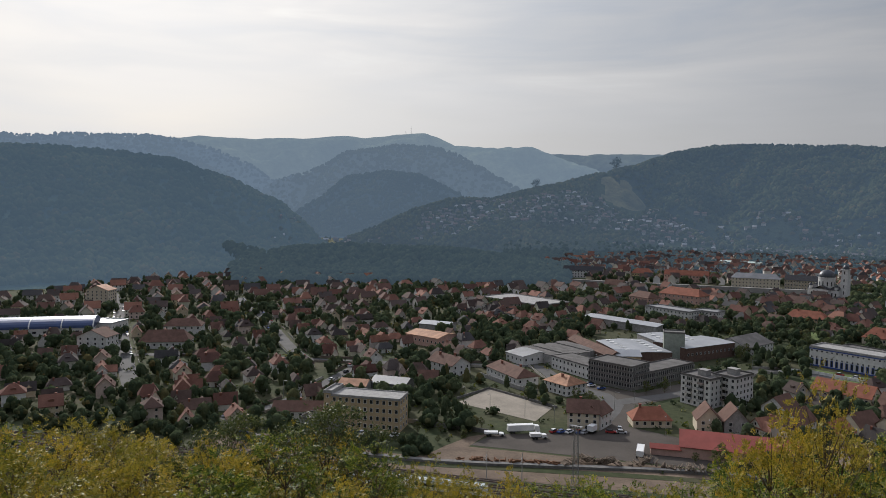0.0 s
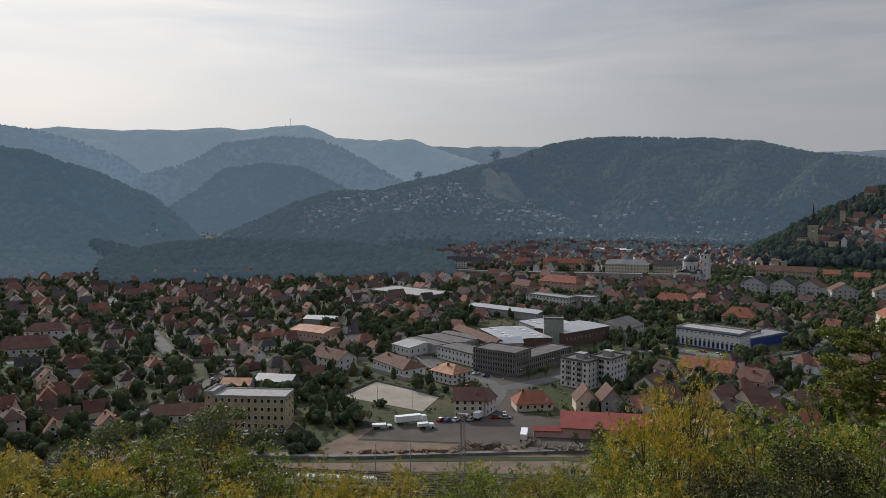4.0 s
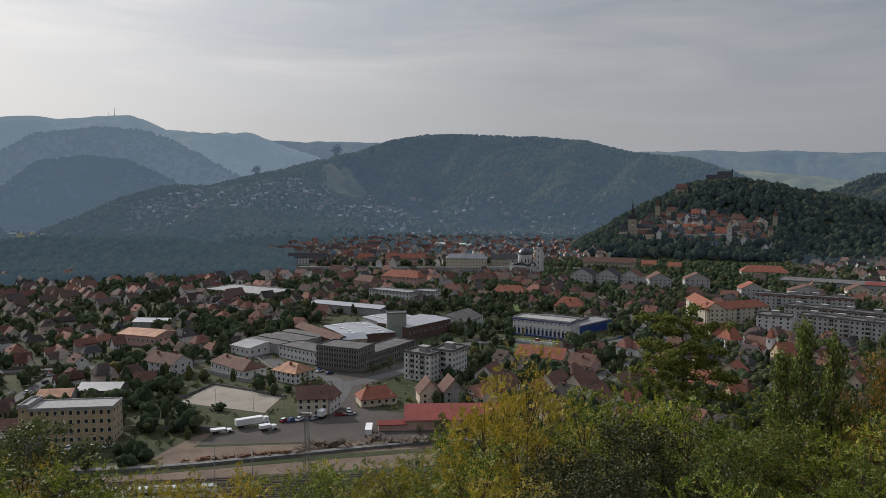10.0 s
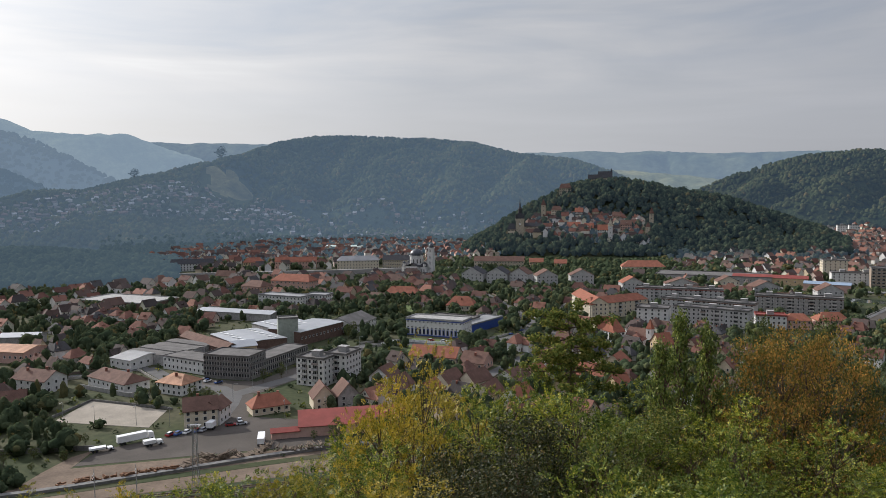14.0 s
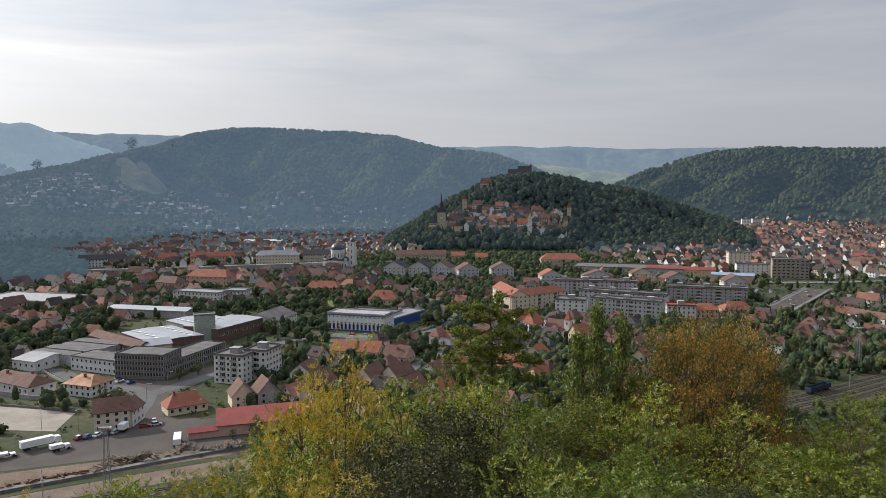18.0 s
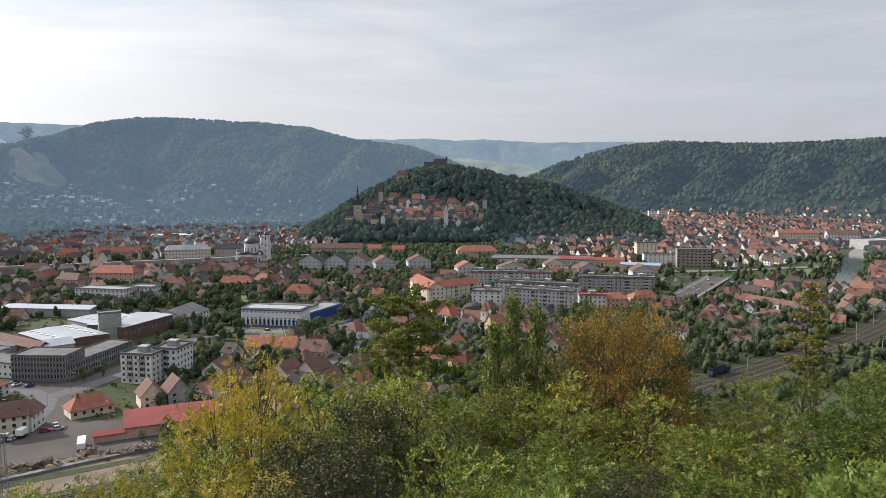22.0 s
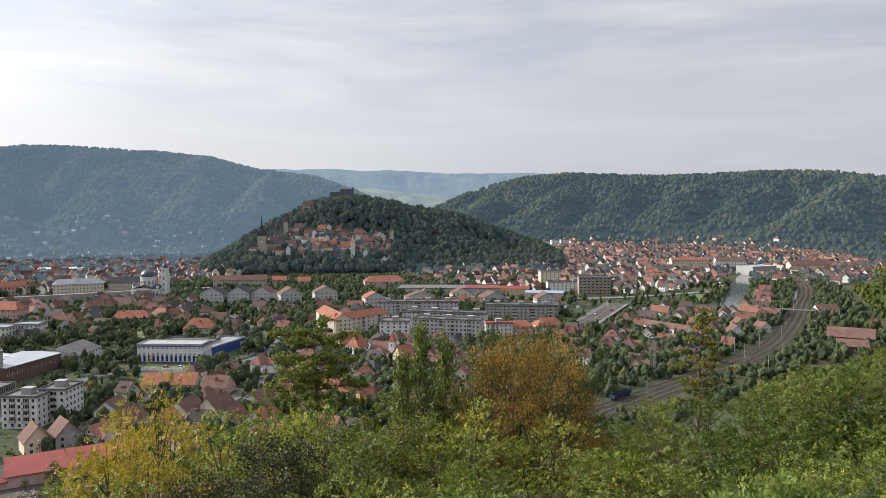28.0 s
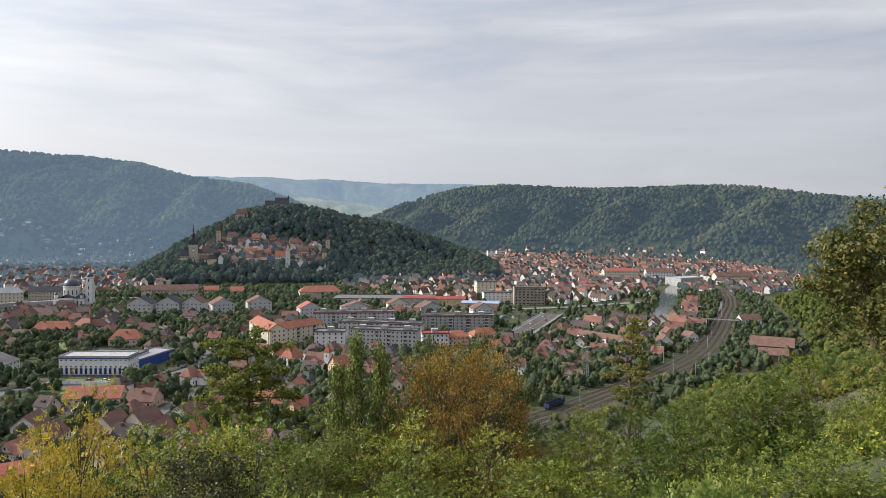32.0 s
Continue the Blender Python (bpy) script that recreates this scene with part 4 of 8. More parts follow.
building("production_hall", "tall production hall with pale sheet roof", (-116, 474), (-97, 452), 30, 8.4, 0, 1, concrete, "gable", pale_roof, 0.7, over=0.3, skylights=5)
building("brown_hall", "brown brick hall with pale sheet roof", (-79, 440), (-57, 476), 26, 8.4, 1, 12, brick_wall, "gable", pale_roof, 0.6, over=0.3, sides="f")
building("brick_shed", "long brown brick shed with brown roof", (-152, 444), (-114, 404), 9, 6.4, 1, 12, brick_wall, "gable", brown_tile, 2.6)
building("white_annex", "annex with bright sheet roof", (-110, 405), (-98, 411), 13, 7.0, 1, 4, ochre_wall, "gable", pale_roof, 2.4)
building("silo_tower", "blank grey green concrete tower", (-92, 440), (-80.5, 443), 9, 16.5, 1, 1, sea_green, "flat", concrete_dark, sides="r", ww=0.8, wh=1.2)
building("factory_gable", "white hall with dark gable roof", (-72, 486), (-50, 477), 32, 5.5, 2, 6, white_wall, "gable", tar_roof, 4.6, turn=True, sides="fr")
building("white_apartments", "white five-storey block of flats with flat roof", (-65, 351), (-51, 344.5), 13, 13.2, 5, 5, white_wall, "flat", tar_roof, sides="fr", side_bays=4, group="blocks of flats", balconies=(0.3, 0.7))
building("white_apartments", "white five-storey block of flats with stepped front", (-51.5, 355), (-41, 350.5), 15, 14, 5, 4, white_wall, "flat", tar_roof, sides="fr", side_bays=5, group="blocks of flats", balconies=(0.5,))
building("beige_house", "beige three-storey house with brown roof", (-97, 284), (-85, 288), 11, 7.2, 3, 4, cream_wall, "gable", brown_tile, 4, chimneys=1)
building("beige_wing", "white wing of the beige house", (-84.5, 289), (-83, 300), 8, 6.2, 2, 3, white_wall, "gable", brown_tile, 3.2)
building("orange_roof_house", "low cream house with orange tiled roof", (-74, 300), (-60, 307.5), 10, 3.4, 1, 5, cream_wall, "gable", orange_tile, 4, hip=4, chimneys=2)
building("white_villa", "white house with rusty hip roof", (-128, 339), (-114, 332), 13, 5.2, 2, 5, white_wall, "gable", rust_roof, 3.2, hip=5, chimneys=1, sides="fr")
building("long_white_house", "long white house with rusty brown roof", (-167, 355), (-142, 337), 13, 4.4, 1, 8, white_wall, "gable", brown_tile, 3.5, hip=4, chimneys=2, sides="fr")
building("garden_house", "large white house with brown roofs", (-198, 345), (-179, 338), 13, 6.0, 2, 5, white_wall, "gable", brown_tile, 3.8, chimneys=2, sides="fr")
building("gabled_house", "cream house with steep brown roof", (-50, 307), (-41, 310), 11, 5.2, 2, 2, cream_wall, "gable", brown_tile, 5.2, turn=True, chimneys=1)
building("gabled_house", "grey house with steep brown roof", (-40, 310.5), (-31, 314), 11, 5.2, 2, 2, concrete, "gable", brown_tile, 5.2, turn=True, chimneys=1)
building("red_warehouse", "low warehouse with wide red sheet roof", (-50, 273), (-7, 281), 22, 4.0, 0, 1, pink_wall, "gable", red_sheet, 3.2)
building("red_shed", "small shed with red sheet roof", (-60, 270.5), (-50, 273), 5, 2.6, 0, 1, pink_wall, "gable", red_sheet, 0.9)
building("rusty_workshop", "pink workshop with rusty sheet roof", (-250, 407), (-223, 401), 20, 6.2, 1, 8, pink_wall, "gable", rust_roof, 2.0, sides="fr")
building("white_hall", "low hall with white sheet roof", (-265, 449), (-242, 451), 14, 5.5, 0, 1, concrete, "gable", pale_roof, 1.6)
building("supermarket", "wide flat supermarket with pale roof", (-294, 611), (-226, 583), 38, 5.2, 0, 1, brick_wall, "flat", concrete)
building("white_offices", "white three-storey offices with flat roof", (-143, 609), (-105, 590), 16, 8.4, 3, 12, white_wall, "flat", grey_roof, side_bays=5)
building("white_offices", "white three-storey wing with flat roof", (-104, 606), (-86, 600), 14, 8.4, 3, 6, white_wall, "flat", grey_roof, side_bays=4)
building("pale_sheds", "low hall with pale sheet roof", (-175, 548), (-115, 525), 16, 5.5, 0, 1, concrete, "gable", pale_roof, 1.2)
building("pale_annex", "low white annex with flat roof", (-462, 322), (-440, 330), 20, 6, 1, 6, white_wall, "flat", pale_roof)
building("block_of_flats", "white block of flats with brown gable roof", (-394, 272), (-377, 279), 13, 11, 4, 4, white_wall, "gable", brown_tile, 4, sides="fr", turn=True)
building("block_of_flats", "old block of flats with rusty roof", (-566, 400), (-548, 408), 14, 14, 5, 5, cream_wall, "gable", rust_roof, 4, turn=True)
building("big_house", "long house with dark brown roof", (-378, 302), (-354, 320), 14, 4.6, 1, 8, white_wall, "gable", brown_tile, 6, hip=5)
building("big_house", "white house with dark hip roof", (-398, 338), (-378, 352), 12, 7.5, 2, 6, white_wall, "gable", brown_tile, 4, hip=5)
# middle of the town
grey_blue = plain("faded blue sheet roofing", (0.24, 0.31, 0.40), 0.5, 0.1, vary=0.2, scale=0.1)
building("blue_white_factory", "white two-storey building with blue trim and tall windows", (-16, 474), (20, 458), 16, 10.6, 2, 14, white_wall, "flat", concrete, ww=1.1, wh=1.0, sides="fr", side_bays=5, trim=blue_paint, base=3.2)
factory_bays = [o for o in bpy.data.objects if o.name == "blue_white_factory"][0]
panel_mesh = Geo().box(-0.75, -0.12, 0, 0.75, 0, 3.6).box(-0.5, -0.15, 0.3, 0.5, -0.12, 3.3, 1).mesh("bay", blue_paint, glass)
for k in range(14):
    part("bay", panel_mesh, factory_bays, "tall blue-framed window" if k == 0 else "", pose(-18.0 + k * 2.75, -8.0, 0.9))
part("base", Geo().box(-19.9, -8.25, -0.2, 19.9, -8.0, 0.7).mesh("base", blue_paint), factory_bays)
building("flat_hall", "low hall with dark flat roof behind the factory", (22, 480), (34, 500), 34, 6.5, 0, 1, white_wall, "flat", tar_roof)
building("blue_annex", "blue annex with flat roof", (27, 474), (50, 505), 16, 5.5, 0, 1, blue_paint, "flat", grey_roof, sides="f")
building("orange_villa", "villa with orange hip roof", (12, 568), (34, 564), 16, 4.6, 1, 6, cream_wall, "gable", orange_tile, 6, hip=6, chimneys=1)
building("villa", "large villa with brown orange roof", (-40, 640), (-12, 634), 14, 5, 2, 7, ochre_wall, "gable", orange_tile, 5, hip=5, chimneys=2)
# steep-roofed houses beside the chapel
for b0, b1, r, deep, hh, wall, roof_m, rise, label in ((12.9, 14.1, 470, 9, 6, cream_wall, orange_tile, 6, "cream house with a steep orange roof beside the chapel"), (14.2, 15.0, 452, 11, 7, white_wall, orange_tile, 6.5, "white villa with steep orange roof"),
                                                        (12.2, 13.6, 396, 10, 4, cream_wall, slate, 4, "low house with a dark roof"), (14.6, 15.6, 330, 9, 5, ochre_wall, orange_tile, 5, "ochre house with pale orange roof"),
                                                        (17.6, 18.6, 425, 10, 6, ochre_wall, orange_tile, 5.5, "yellow villa with orange roof by the chapel")):
    q0, q1 = bearing(b0, r), bearing(b1, r + 5)
    building("villa", label, q0, q1, deep, hh, 2, 3, wall, "gable", roof_m, rise, sides="fl", hip=2.5 if hh == 7 else 0, over=0.5, chimneys=1)
building("pink_school", "pink three-storey building with red roofs", (-150, 690), (-112, 676), 18, 11, 3, 9, pink_wall, "gable", orange_tile, 5.5, hip=6)
building("pink_house", "pink house with dark roof", (-172, 668), (-152, 656), 16, 9, 2, 6, pink_wall, "gable", brown_tile, 4.5, hip=5)
for i, (x0, y0, x1, y1) in enumerate(((31, 722, 51, 713), (55, 717, 74, 708), (77, 712, 94, 703))):
    building("gabled_flats", "pale four-storey flats with dark gabled roof", (x0, y0), (x1, y1), 15, 12.8, 4, 5, grey_plaster, "gable", slate if i < 2 else brown_tile, 6, turn=True, sides="fl", group="gabled flats")
building("gabled_flats", "pale four-storey flats with brown gabled roof", (101, 689), (121, 691), 15, 12.8, 4, 5, grey_plaster, "gable", brown_tile, 5.5, turn=True, sides="fl", group="gabled flats")
building("gabled_flats", "pale four-storey flats with brown gabled roof", (133, 691), (155, 690), 15, 12.8, 4, 5, grey_plaster, "gable", brown_tile, 5.5, turn=True, sides="fl", group="gabled flats")
building("gabled_flats", "white flats with orange gabled roof", (167, 632), (186, 632), 14, 12.5, 4, 5, grey_plaster, "gable", orange_tile, 5, turn=True, sides="fl", group="gabled flats")
building("gabled_flats", "pale flats with brown gabled roof", (212, 655), (240, 650), 14, 8.5, 3, 6, grey_plaster, "gable", brown_tile, 5, turn=True, sides="fl", group="gabled flats")
building("gabled_flats", "pale flats with brown gabled roof", (264, 667), (283, 664), 14, 8.5, 3, 5, cream_wall, "gable", brown_tile, 5, turn=True, sides="fl", group="gabled flats")
building("gabled_flats", "pale flats with brown gabled roof", (278, 622), (301, 623), 14, 9, 3, 5, grey_plaster, "gable", brown_tile, 5, turn=True, sides="fl", group="gabled flats")
building("gabled_flats", "white flats with brown gabled roof", (300, 560), (318, 556), 14, 14, 4, 5, grey_plaster, "gable", brown_tile, 5, turn=True, sides="flr", group="gabled flats")
building("corner_flats", "cream four-storey flats with orange tiled roof", (111, 571), (114, 520), 13, 12.2, 4, 13, cream_wall, "gable", orange_tile, 4, sides="fr", side_bays=4, balconies=(0.25, 0.6))
building("corner_flats", "cream four-storey flats with orange roof and balconies", (115, 519), (163, 545), 13, 11.4, 4, 11, cream_wall, "gable", orange_tile, 4, sides="fr", hip=5, balconies=(0.2, 0.5, 0.8))
building("cube_flats", "plain white five-storey flats with flat roof", (140, 493), (159, 484.5), 15, 13, 5, 5, white_wall, "flat", tar_roof, sides="fl", side_bays=1)
building("slab_flats", "long white five-storey slab of flats", (165, 492), (204, 464), 12, 13.8, 5, 16, grey_plaster, "flat", tar_roof, sides="flr", side_bays=2, group="slab flats", balconies=(0.16, 0.41, 0.59, 0.84))
building("slab_flats", "long pale five-storey slab of flats with red roof edge", (171, 537), (224, 500), 12, 13.0, 5, 18, grey_plaster, "flat", tar_roof, sides="f", group="slab flats", trim=brown_tile, balconies=(0.2, 0.4, 0.6, 0.8))
building("slab_flats", "long grey slab of flats with dark roof", (168, 596), (232, 574), 12, 13, 5, 18, grey_plaster, "flat", tar_roof, sides="f", group="slab flats", trim=red_sheet, balconies=(0.25, 0.5, 0.75))
building("slab_flats", "long grey slab of flats with balconies", (246, 549), (300, 524), 12, 12.5, 5, 17, concrete, "flat", tar_roof, sides="fr", group="slab flats", trim=brown_tile, balconies=(0.15, 0.4, 0.65, 0.9))
building("red_corner_house", "red house with tiled roof", (236, 478), (251, 475), 12, 6, 2, 5, pink_wall, "gable", orange_tile, 3.6, hip=4)
building("orange_corner_house", "house with orange tiled roof", (256, 476), (276, 474), 12, 6, 2, 6, pink_wall, "gable", orange_tile, 4.6, hip=5)
building("white_low_flats", "white low flats with flat roof", (216, 480), (234, 474), 12, 9, 3, 6, white_wall, "flat", red_sheet, sides="fl")
building("tower_flats", "cream seven-storey tower of flats", (402, 742), (424, 736), 14, 20, 7, 5, cream_wall, "flat", tar_roof, sides="fl")
building("white_flats", "white four-storey flats with flat roof", (390, 704), (428, 690), 12, 11.5, 4, 9, white_wall, "flat", tar_roof, sides="f")
building("brown_offices", "brown six-storey offices with window bands", (412, 676), (442, 662), 16, 18.5, 6, 8, brown_panel, "flat", tar_roof, ww=2.6, wh=1.6, sides="fr")
building("long_hall", "long low hall with grey roof", (230, 745), (330, 700), 40, 7, 1, 20, concrete, "flat", tar_roof, sides="f")
building("long_hall", "low hall with blue roof", (340, 660), (372, 640), 20, 7, 0, 1, pink_wall, "gable", grey_blue, 1.4, sides="f")
building("long_hall", "low workshop with red roof", (300, 720), (360, 690), 12, 7, 1, 9, ochre_wall, "gable", red_sheet, 2.4, sides="f")
building("big_orange_house", "wide building with hipped orange roof", (212, 806), (258, 798), 18, 9, 2, 10, cream_wall, "gable", orange_tile, 6, hip=8)
building("red_market", "low market hall with bright red roof", (571, 813), (624, 813), 24, 6, 0, 1, white_wall, "gable", red_sheet, 2)
building("orange_flats", "pale flats with orange roof", (700, 890), (752, 872), 14, 15, 4, 14, cream_wall, "gable", orange_tile, 4, sides="fl")
building("orange_flats", "pale flats with brown roof", (762, 868), (800, 850), 14, 14, 4, 10, white_wall, "gable", brown_tile, 5, sides="fl")
for k, (b, r) in enumerate(((28.0, 1690), (28.7, 1700), (29.5, 1760), (30.2, 1780))):
    x, y = bearing(b, r)
    building("far_flats", "white five-storey flats at the foot of the hill", (x - 9, y), (x + 9, y - 6), 12, 17, 5, 6, white_wall, "flat", tar_roof, sides="f", group="far flats")
building("riverside_mill", "plain grey hall by the river", (747, 780), (789, 782), 30, 11, 0, 1, concrete, "flat", pale_roof)
building("terrace", "pale three-storey terrace with brown roof", (833, 798), (889, 781), 14, 10.8, 3, 16, cream_wall, "gable", brown_tile, 5, sides="f")
building("white_row", "long white row house with brown roof", (335, 458), (345, 421), 9, 5, 1, 10, white_wall, "gable", brown_tile, 3, sides="f")
building("yellow_house", "yellow house with steep roof", (394, 428), (403, 424), 11, 5.5, 2, 3, ochre_wall, "gable", brown_tile, 4.5, turn=True)
building("white_house", "white house with steep dark roof", (368, 404), (377, 400), 11, 5, 2, 3, white_wall, "gable", brown_tile, 5, turn=True)
building("white_house", "small white house by the railway", (408, 416), (417, 416), 9, 4.5, 1, 3, white_wall, "gable", brown_tile, 3.5, turn=True)
building("red_brick_works", "old works with brown tiled roof", (415, 366), (432, 344), 22, 6, 1, 8, brick_wall, "gable", brown_tile, 5, sides="f")
building("station_shed", "low shed with brown roof by the tracks", (400, 345), (412, 332), 14, 4, 1, 4, brick_wall, "gable", brown_tile, 3.5, sides="f")
building("hill_house", "white house above the railway", (520, 468), (538, 462), 10, 5, 1, 4, white_wall, "gable", brown_tile, 4, sides="fl")
# houses just under the slope
for k, (x0, y0, x1, y1, wall, roof, turn) in enumerate((
        (-12, 396, 0, 391, cream_wall, orange_tile, 0), (2, 391, 13, 387, cream_wall, orange_tile, 0), (15, 379, 27, 373, pink_wall, brown_tile, 0),
        (30, 345, 40, 336, white_wall, brown_tile, 1), (42, 352, 52, 346, pink_wall, orange_tile, 1), (13, 342, 20, 335, cream_wall, brown_tile, 1),
        (0, 340, 8, 334, cream_wall, brown_tile, 1), (-22, 330, -13, 326, white_wall, brown_tile, 1), (-8, 320, 1, 316, concrete, orange_tile, 1),
        (18, 318, 26, 313, cream_wall, brown_tile, 1), (30, 312, 38, 306, white_wall, orange_tile, 1), (55, 330, 64, 325, ochre_wall, brown_tile, 1),
        (70, 350, 82, 345, ochre_wall, orange_tile, 0), (88, 372, 98, 366, cream_wall, orange_tile, 1), (-30, 350, -20, 346, white_wall, brown_tile, 1))):
    building("gabled_house", ("house with orange tiled roof under the slope", "house with brown tiled roof under the slope")[roof is brown_tile], (x0, y0), (x1, y1), 13, 3.8, 1, 3, wall, "gable", roof, 4.6,
             turn=bool(turn), chimneys=1, category="house", group="houses under the slope", sides="frl", side_bays=3)


# ---- scattered houses ----
def house_kind(w, d, h, rise, hip, wing, storeys):
    """The meshes of one kind of house: walls, roof, chimney, door and where its windows go."""
    w, d, rise = w * 0.86, d * 0.86, rise * 0.92
    wall, roof = Geo().shell(w, d, h, 0 if hip else rise), Geo().gable(w, d, h, rise, 0.5, hip=hip)
    if wing:
        # a lower wing at right angles, built along x and turned
        a, b = Geo().shell(d * 1.5, w * 0.45, h * 0.9, rise * 0.8), Geo().gable(d * 1.5, w * 0.45, h * 0.9, rise * 0.8, 0.4)
        for part_, to in ((a, wall), (b, roof)):
            to.add([(-y + wing * w * 0.27, x - d * 0.35, z) for x, y, z in part_.v], part_.f)
    elif storeys > 1:
        # a dormer on the street side
        roof.box(-1.1, -d * 0.36, h + 0.4, 1.1, 0, h + rise * 0.62)
    wall, roof = wall.mesh("wall", wall_paint), roof.mesh("roof", roof_tile)
    x, y = w * 0.22, d * 0.12
    top = h + rise * (1 - y / (d / 2))
    chimney = Geo().box(x - 0.35, y - 0.35, top - 0.6, x + 0.35, y + 0.35, top + 1.1).box(x - 0.45, y - 0.45, top + 1.1, x + 0.45, y + 0.45, top + 1.25).mesh("chimney", chimney_brick)
    door = Geo().box(-0.5, -0.08, 0, 0.5, 0, 2.1).box(-0.6, -0.12, 2.1, 0.6, 0, 2.25).mesh("door", wood_dark)
    win = []
    for s in range(storeys):
        z = 1.6 + 2.8 * s
        nb = max(2, int(w / 3.2))
        for j in range(nb):
            q = (j + 0.5) / nb * w - w / 2
            win.append(pose(q, -d / 2, z))
        win.append(pose(-w / 2, -d * 0.2, z, 0, 0, -90))
        win.append(pose(w / 2, d * 0.2, z, 0, 0, 90))
    if not hip:
        win += [pose(-w / 2, 0, h + rise * 0.35, 0, 0, -90), pose(w / 2, 0, h + rise * 0.35, 0, 0, 90)]
    return dict(wall=wall, roof=roof, chimney=chimney, door=door, win=win, w=w, d=d)


KINDS = [house_kind(11, 8, 3.2, 4.2, 0, 0, 1), house_kind(12, 8.5, 3.4, 4.0, 3.5, 0, 1), house_kind(10, 9, 5.4, 4.2, 0, 0, 2), house_kind(11, 9.5, 5.6, 3.6, 4.0, 0, 2),
         house_kind(9, 7.5, 3.0, 4.6, 0, 1, 1), house_kind(14, 7.5, 3.3, 3.6, 0, -1, 1), house_kind(10, 9, 5.4, 4.4, 2.5, 1, 2), house_kind(8, 7, 3.0, 4.4, 0, 0, 1), house_kind(12, 7, 2.9, 3.0, 2.5, 0, 1)]
small_window = window_mesh(1.1, 1.3)


def inside(x, y, poly):
    c = False
    for (ax, ay), (bx, by) in zip(poly, poly[1:] + poly[:1]):
        if (ay > y) != (by > y) and x < (bx - ax) * (y - ay) / (by - ay) + ax:
            c = not c
    return c


road_xy = np.array([(x, y, w / 2) for line, w in ROADS for x, y in line])
FOOTPRINTS += [(-480, 305, 0.73, 0.68, 42, 14), (-15, 815, 0.9, -0.42, 20, 14), (127, 439, 0.7, -0.7, 12, 8), (346, 528, 0.7, 0.7, 62, 12)]
foot_xy = np.array(FOOTPRINTS)


def open_view(x, y):
    """The wedge kept clear of houses and trees so that the camera sees the river's still reach."""
    b, r = math.degrees(math.atan2(x, y)), math.hypot(x, y)
    return 41.6 < b < 43.0 and 692 < r < 800


def free(x, y, r):
    if open_view(x, y):
        return False
    if (np.hypot(road_xy[:, 0] - x, road_xy[:, 1] - y) < road_xy[:, 2] + r).any():
        return False
    dx, dy = x - foot_xy[:, 0], y - foot_xy[:, 1]
    if ((np.abs(dx * foot_xy[:, 2] + dy * foot_xy[:, 3]) < foot_xy[:, 4] + r) & (np.abs(dy * foot_xy[:, 2] - dx * foot_xy[:, 3]) < foot_xy[:, 5] + r)).any():
        return False
    return not any(inside(x, y, q) for q in YARDS)


fence_wood = palette("weathered fence boards", [(0.30, 0.26, 0.22), (0.42, 0.40, 0.37), (0.20, 0.16, 0.13), (0.5, 0.48, 0.44)], 0.9)
for line, w in ROADS[:6]:
    for s in (-1, 1):
        L = offset(line, s * (w / 2 + 2.2))
        for k in range(0, len(L) - 2, 3):
            p = L[k:k + 3]
            if all(free(x, y, 0.6) for x, y in p):
                thing("garden_fence", Matrix(), "low weathered fence between garden and street", "fence", "garden fences", data=ribbon(p, 0.14, 1.3).mesh("garden_fence", fence_wood))
# districts: outline, direction of the rows, size of a lot, share built
DISTRICTS = [
    ([(-460, 168), (-330, 178), (-215, 206), (-190, 215), (-190, 330), (-160, 390), (-240, 560), (-330, 700), (-520, 720), (-720, 640), (-640, 330), (-480, 220)], -38, (15.5, 17.5), 0.62),
    ([(-200, 300), (-165, 300), (-160, 335), (-200, 340)], 20, (14.5, 16), 0.6),
    ([(-240, 430), (-160, 430), (-150, 520), (-60, 560), (60, 560), (40, 690), (0, 780), (-200, 800), (-330, 700)], -30, (15.5, 17.5), 0.5),
    ([(-60, 285), (60, 275), (150, 330), (215, 400), (215, 460), (120, 480), (60, 440), (-30, 400), (-40, 340)], -42, (14, 16), 0.72),
    ([(60, 440), (120, 480), (100, 560), (60, 680), (30, 560), (40, 500)], -42, (14.5, 17), 0.6),
    ([(70, 545), (168, 540), (168, 700), (70, 705)], -30, (15, 17), 0.6),
    ([(225, 585), (335, 565), (345, 650), (225, 655)], -25, (15, 17), 0.5),
    ([(-60, 640), (30, 640), (30, 800), (-60, 800)], -20, (15, 17), 0.5),
    ([(230, 340), (330, 370), (470, 470), (440, 530), (330, 520), (230, 440)], 40, (14.5, 17), 0.7),
    ([(400, 420), (470, 440), (560, 540), (600, 600), (560, 620), (470, 500)], 45, (15.5, 17), 0.6),
]
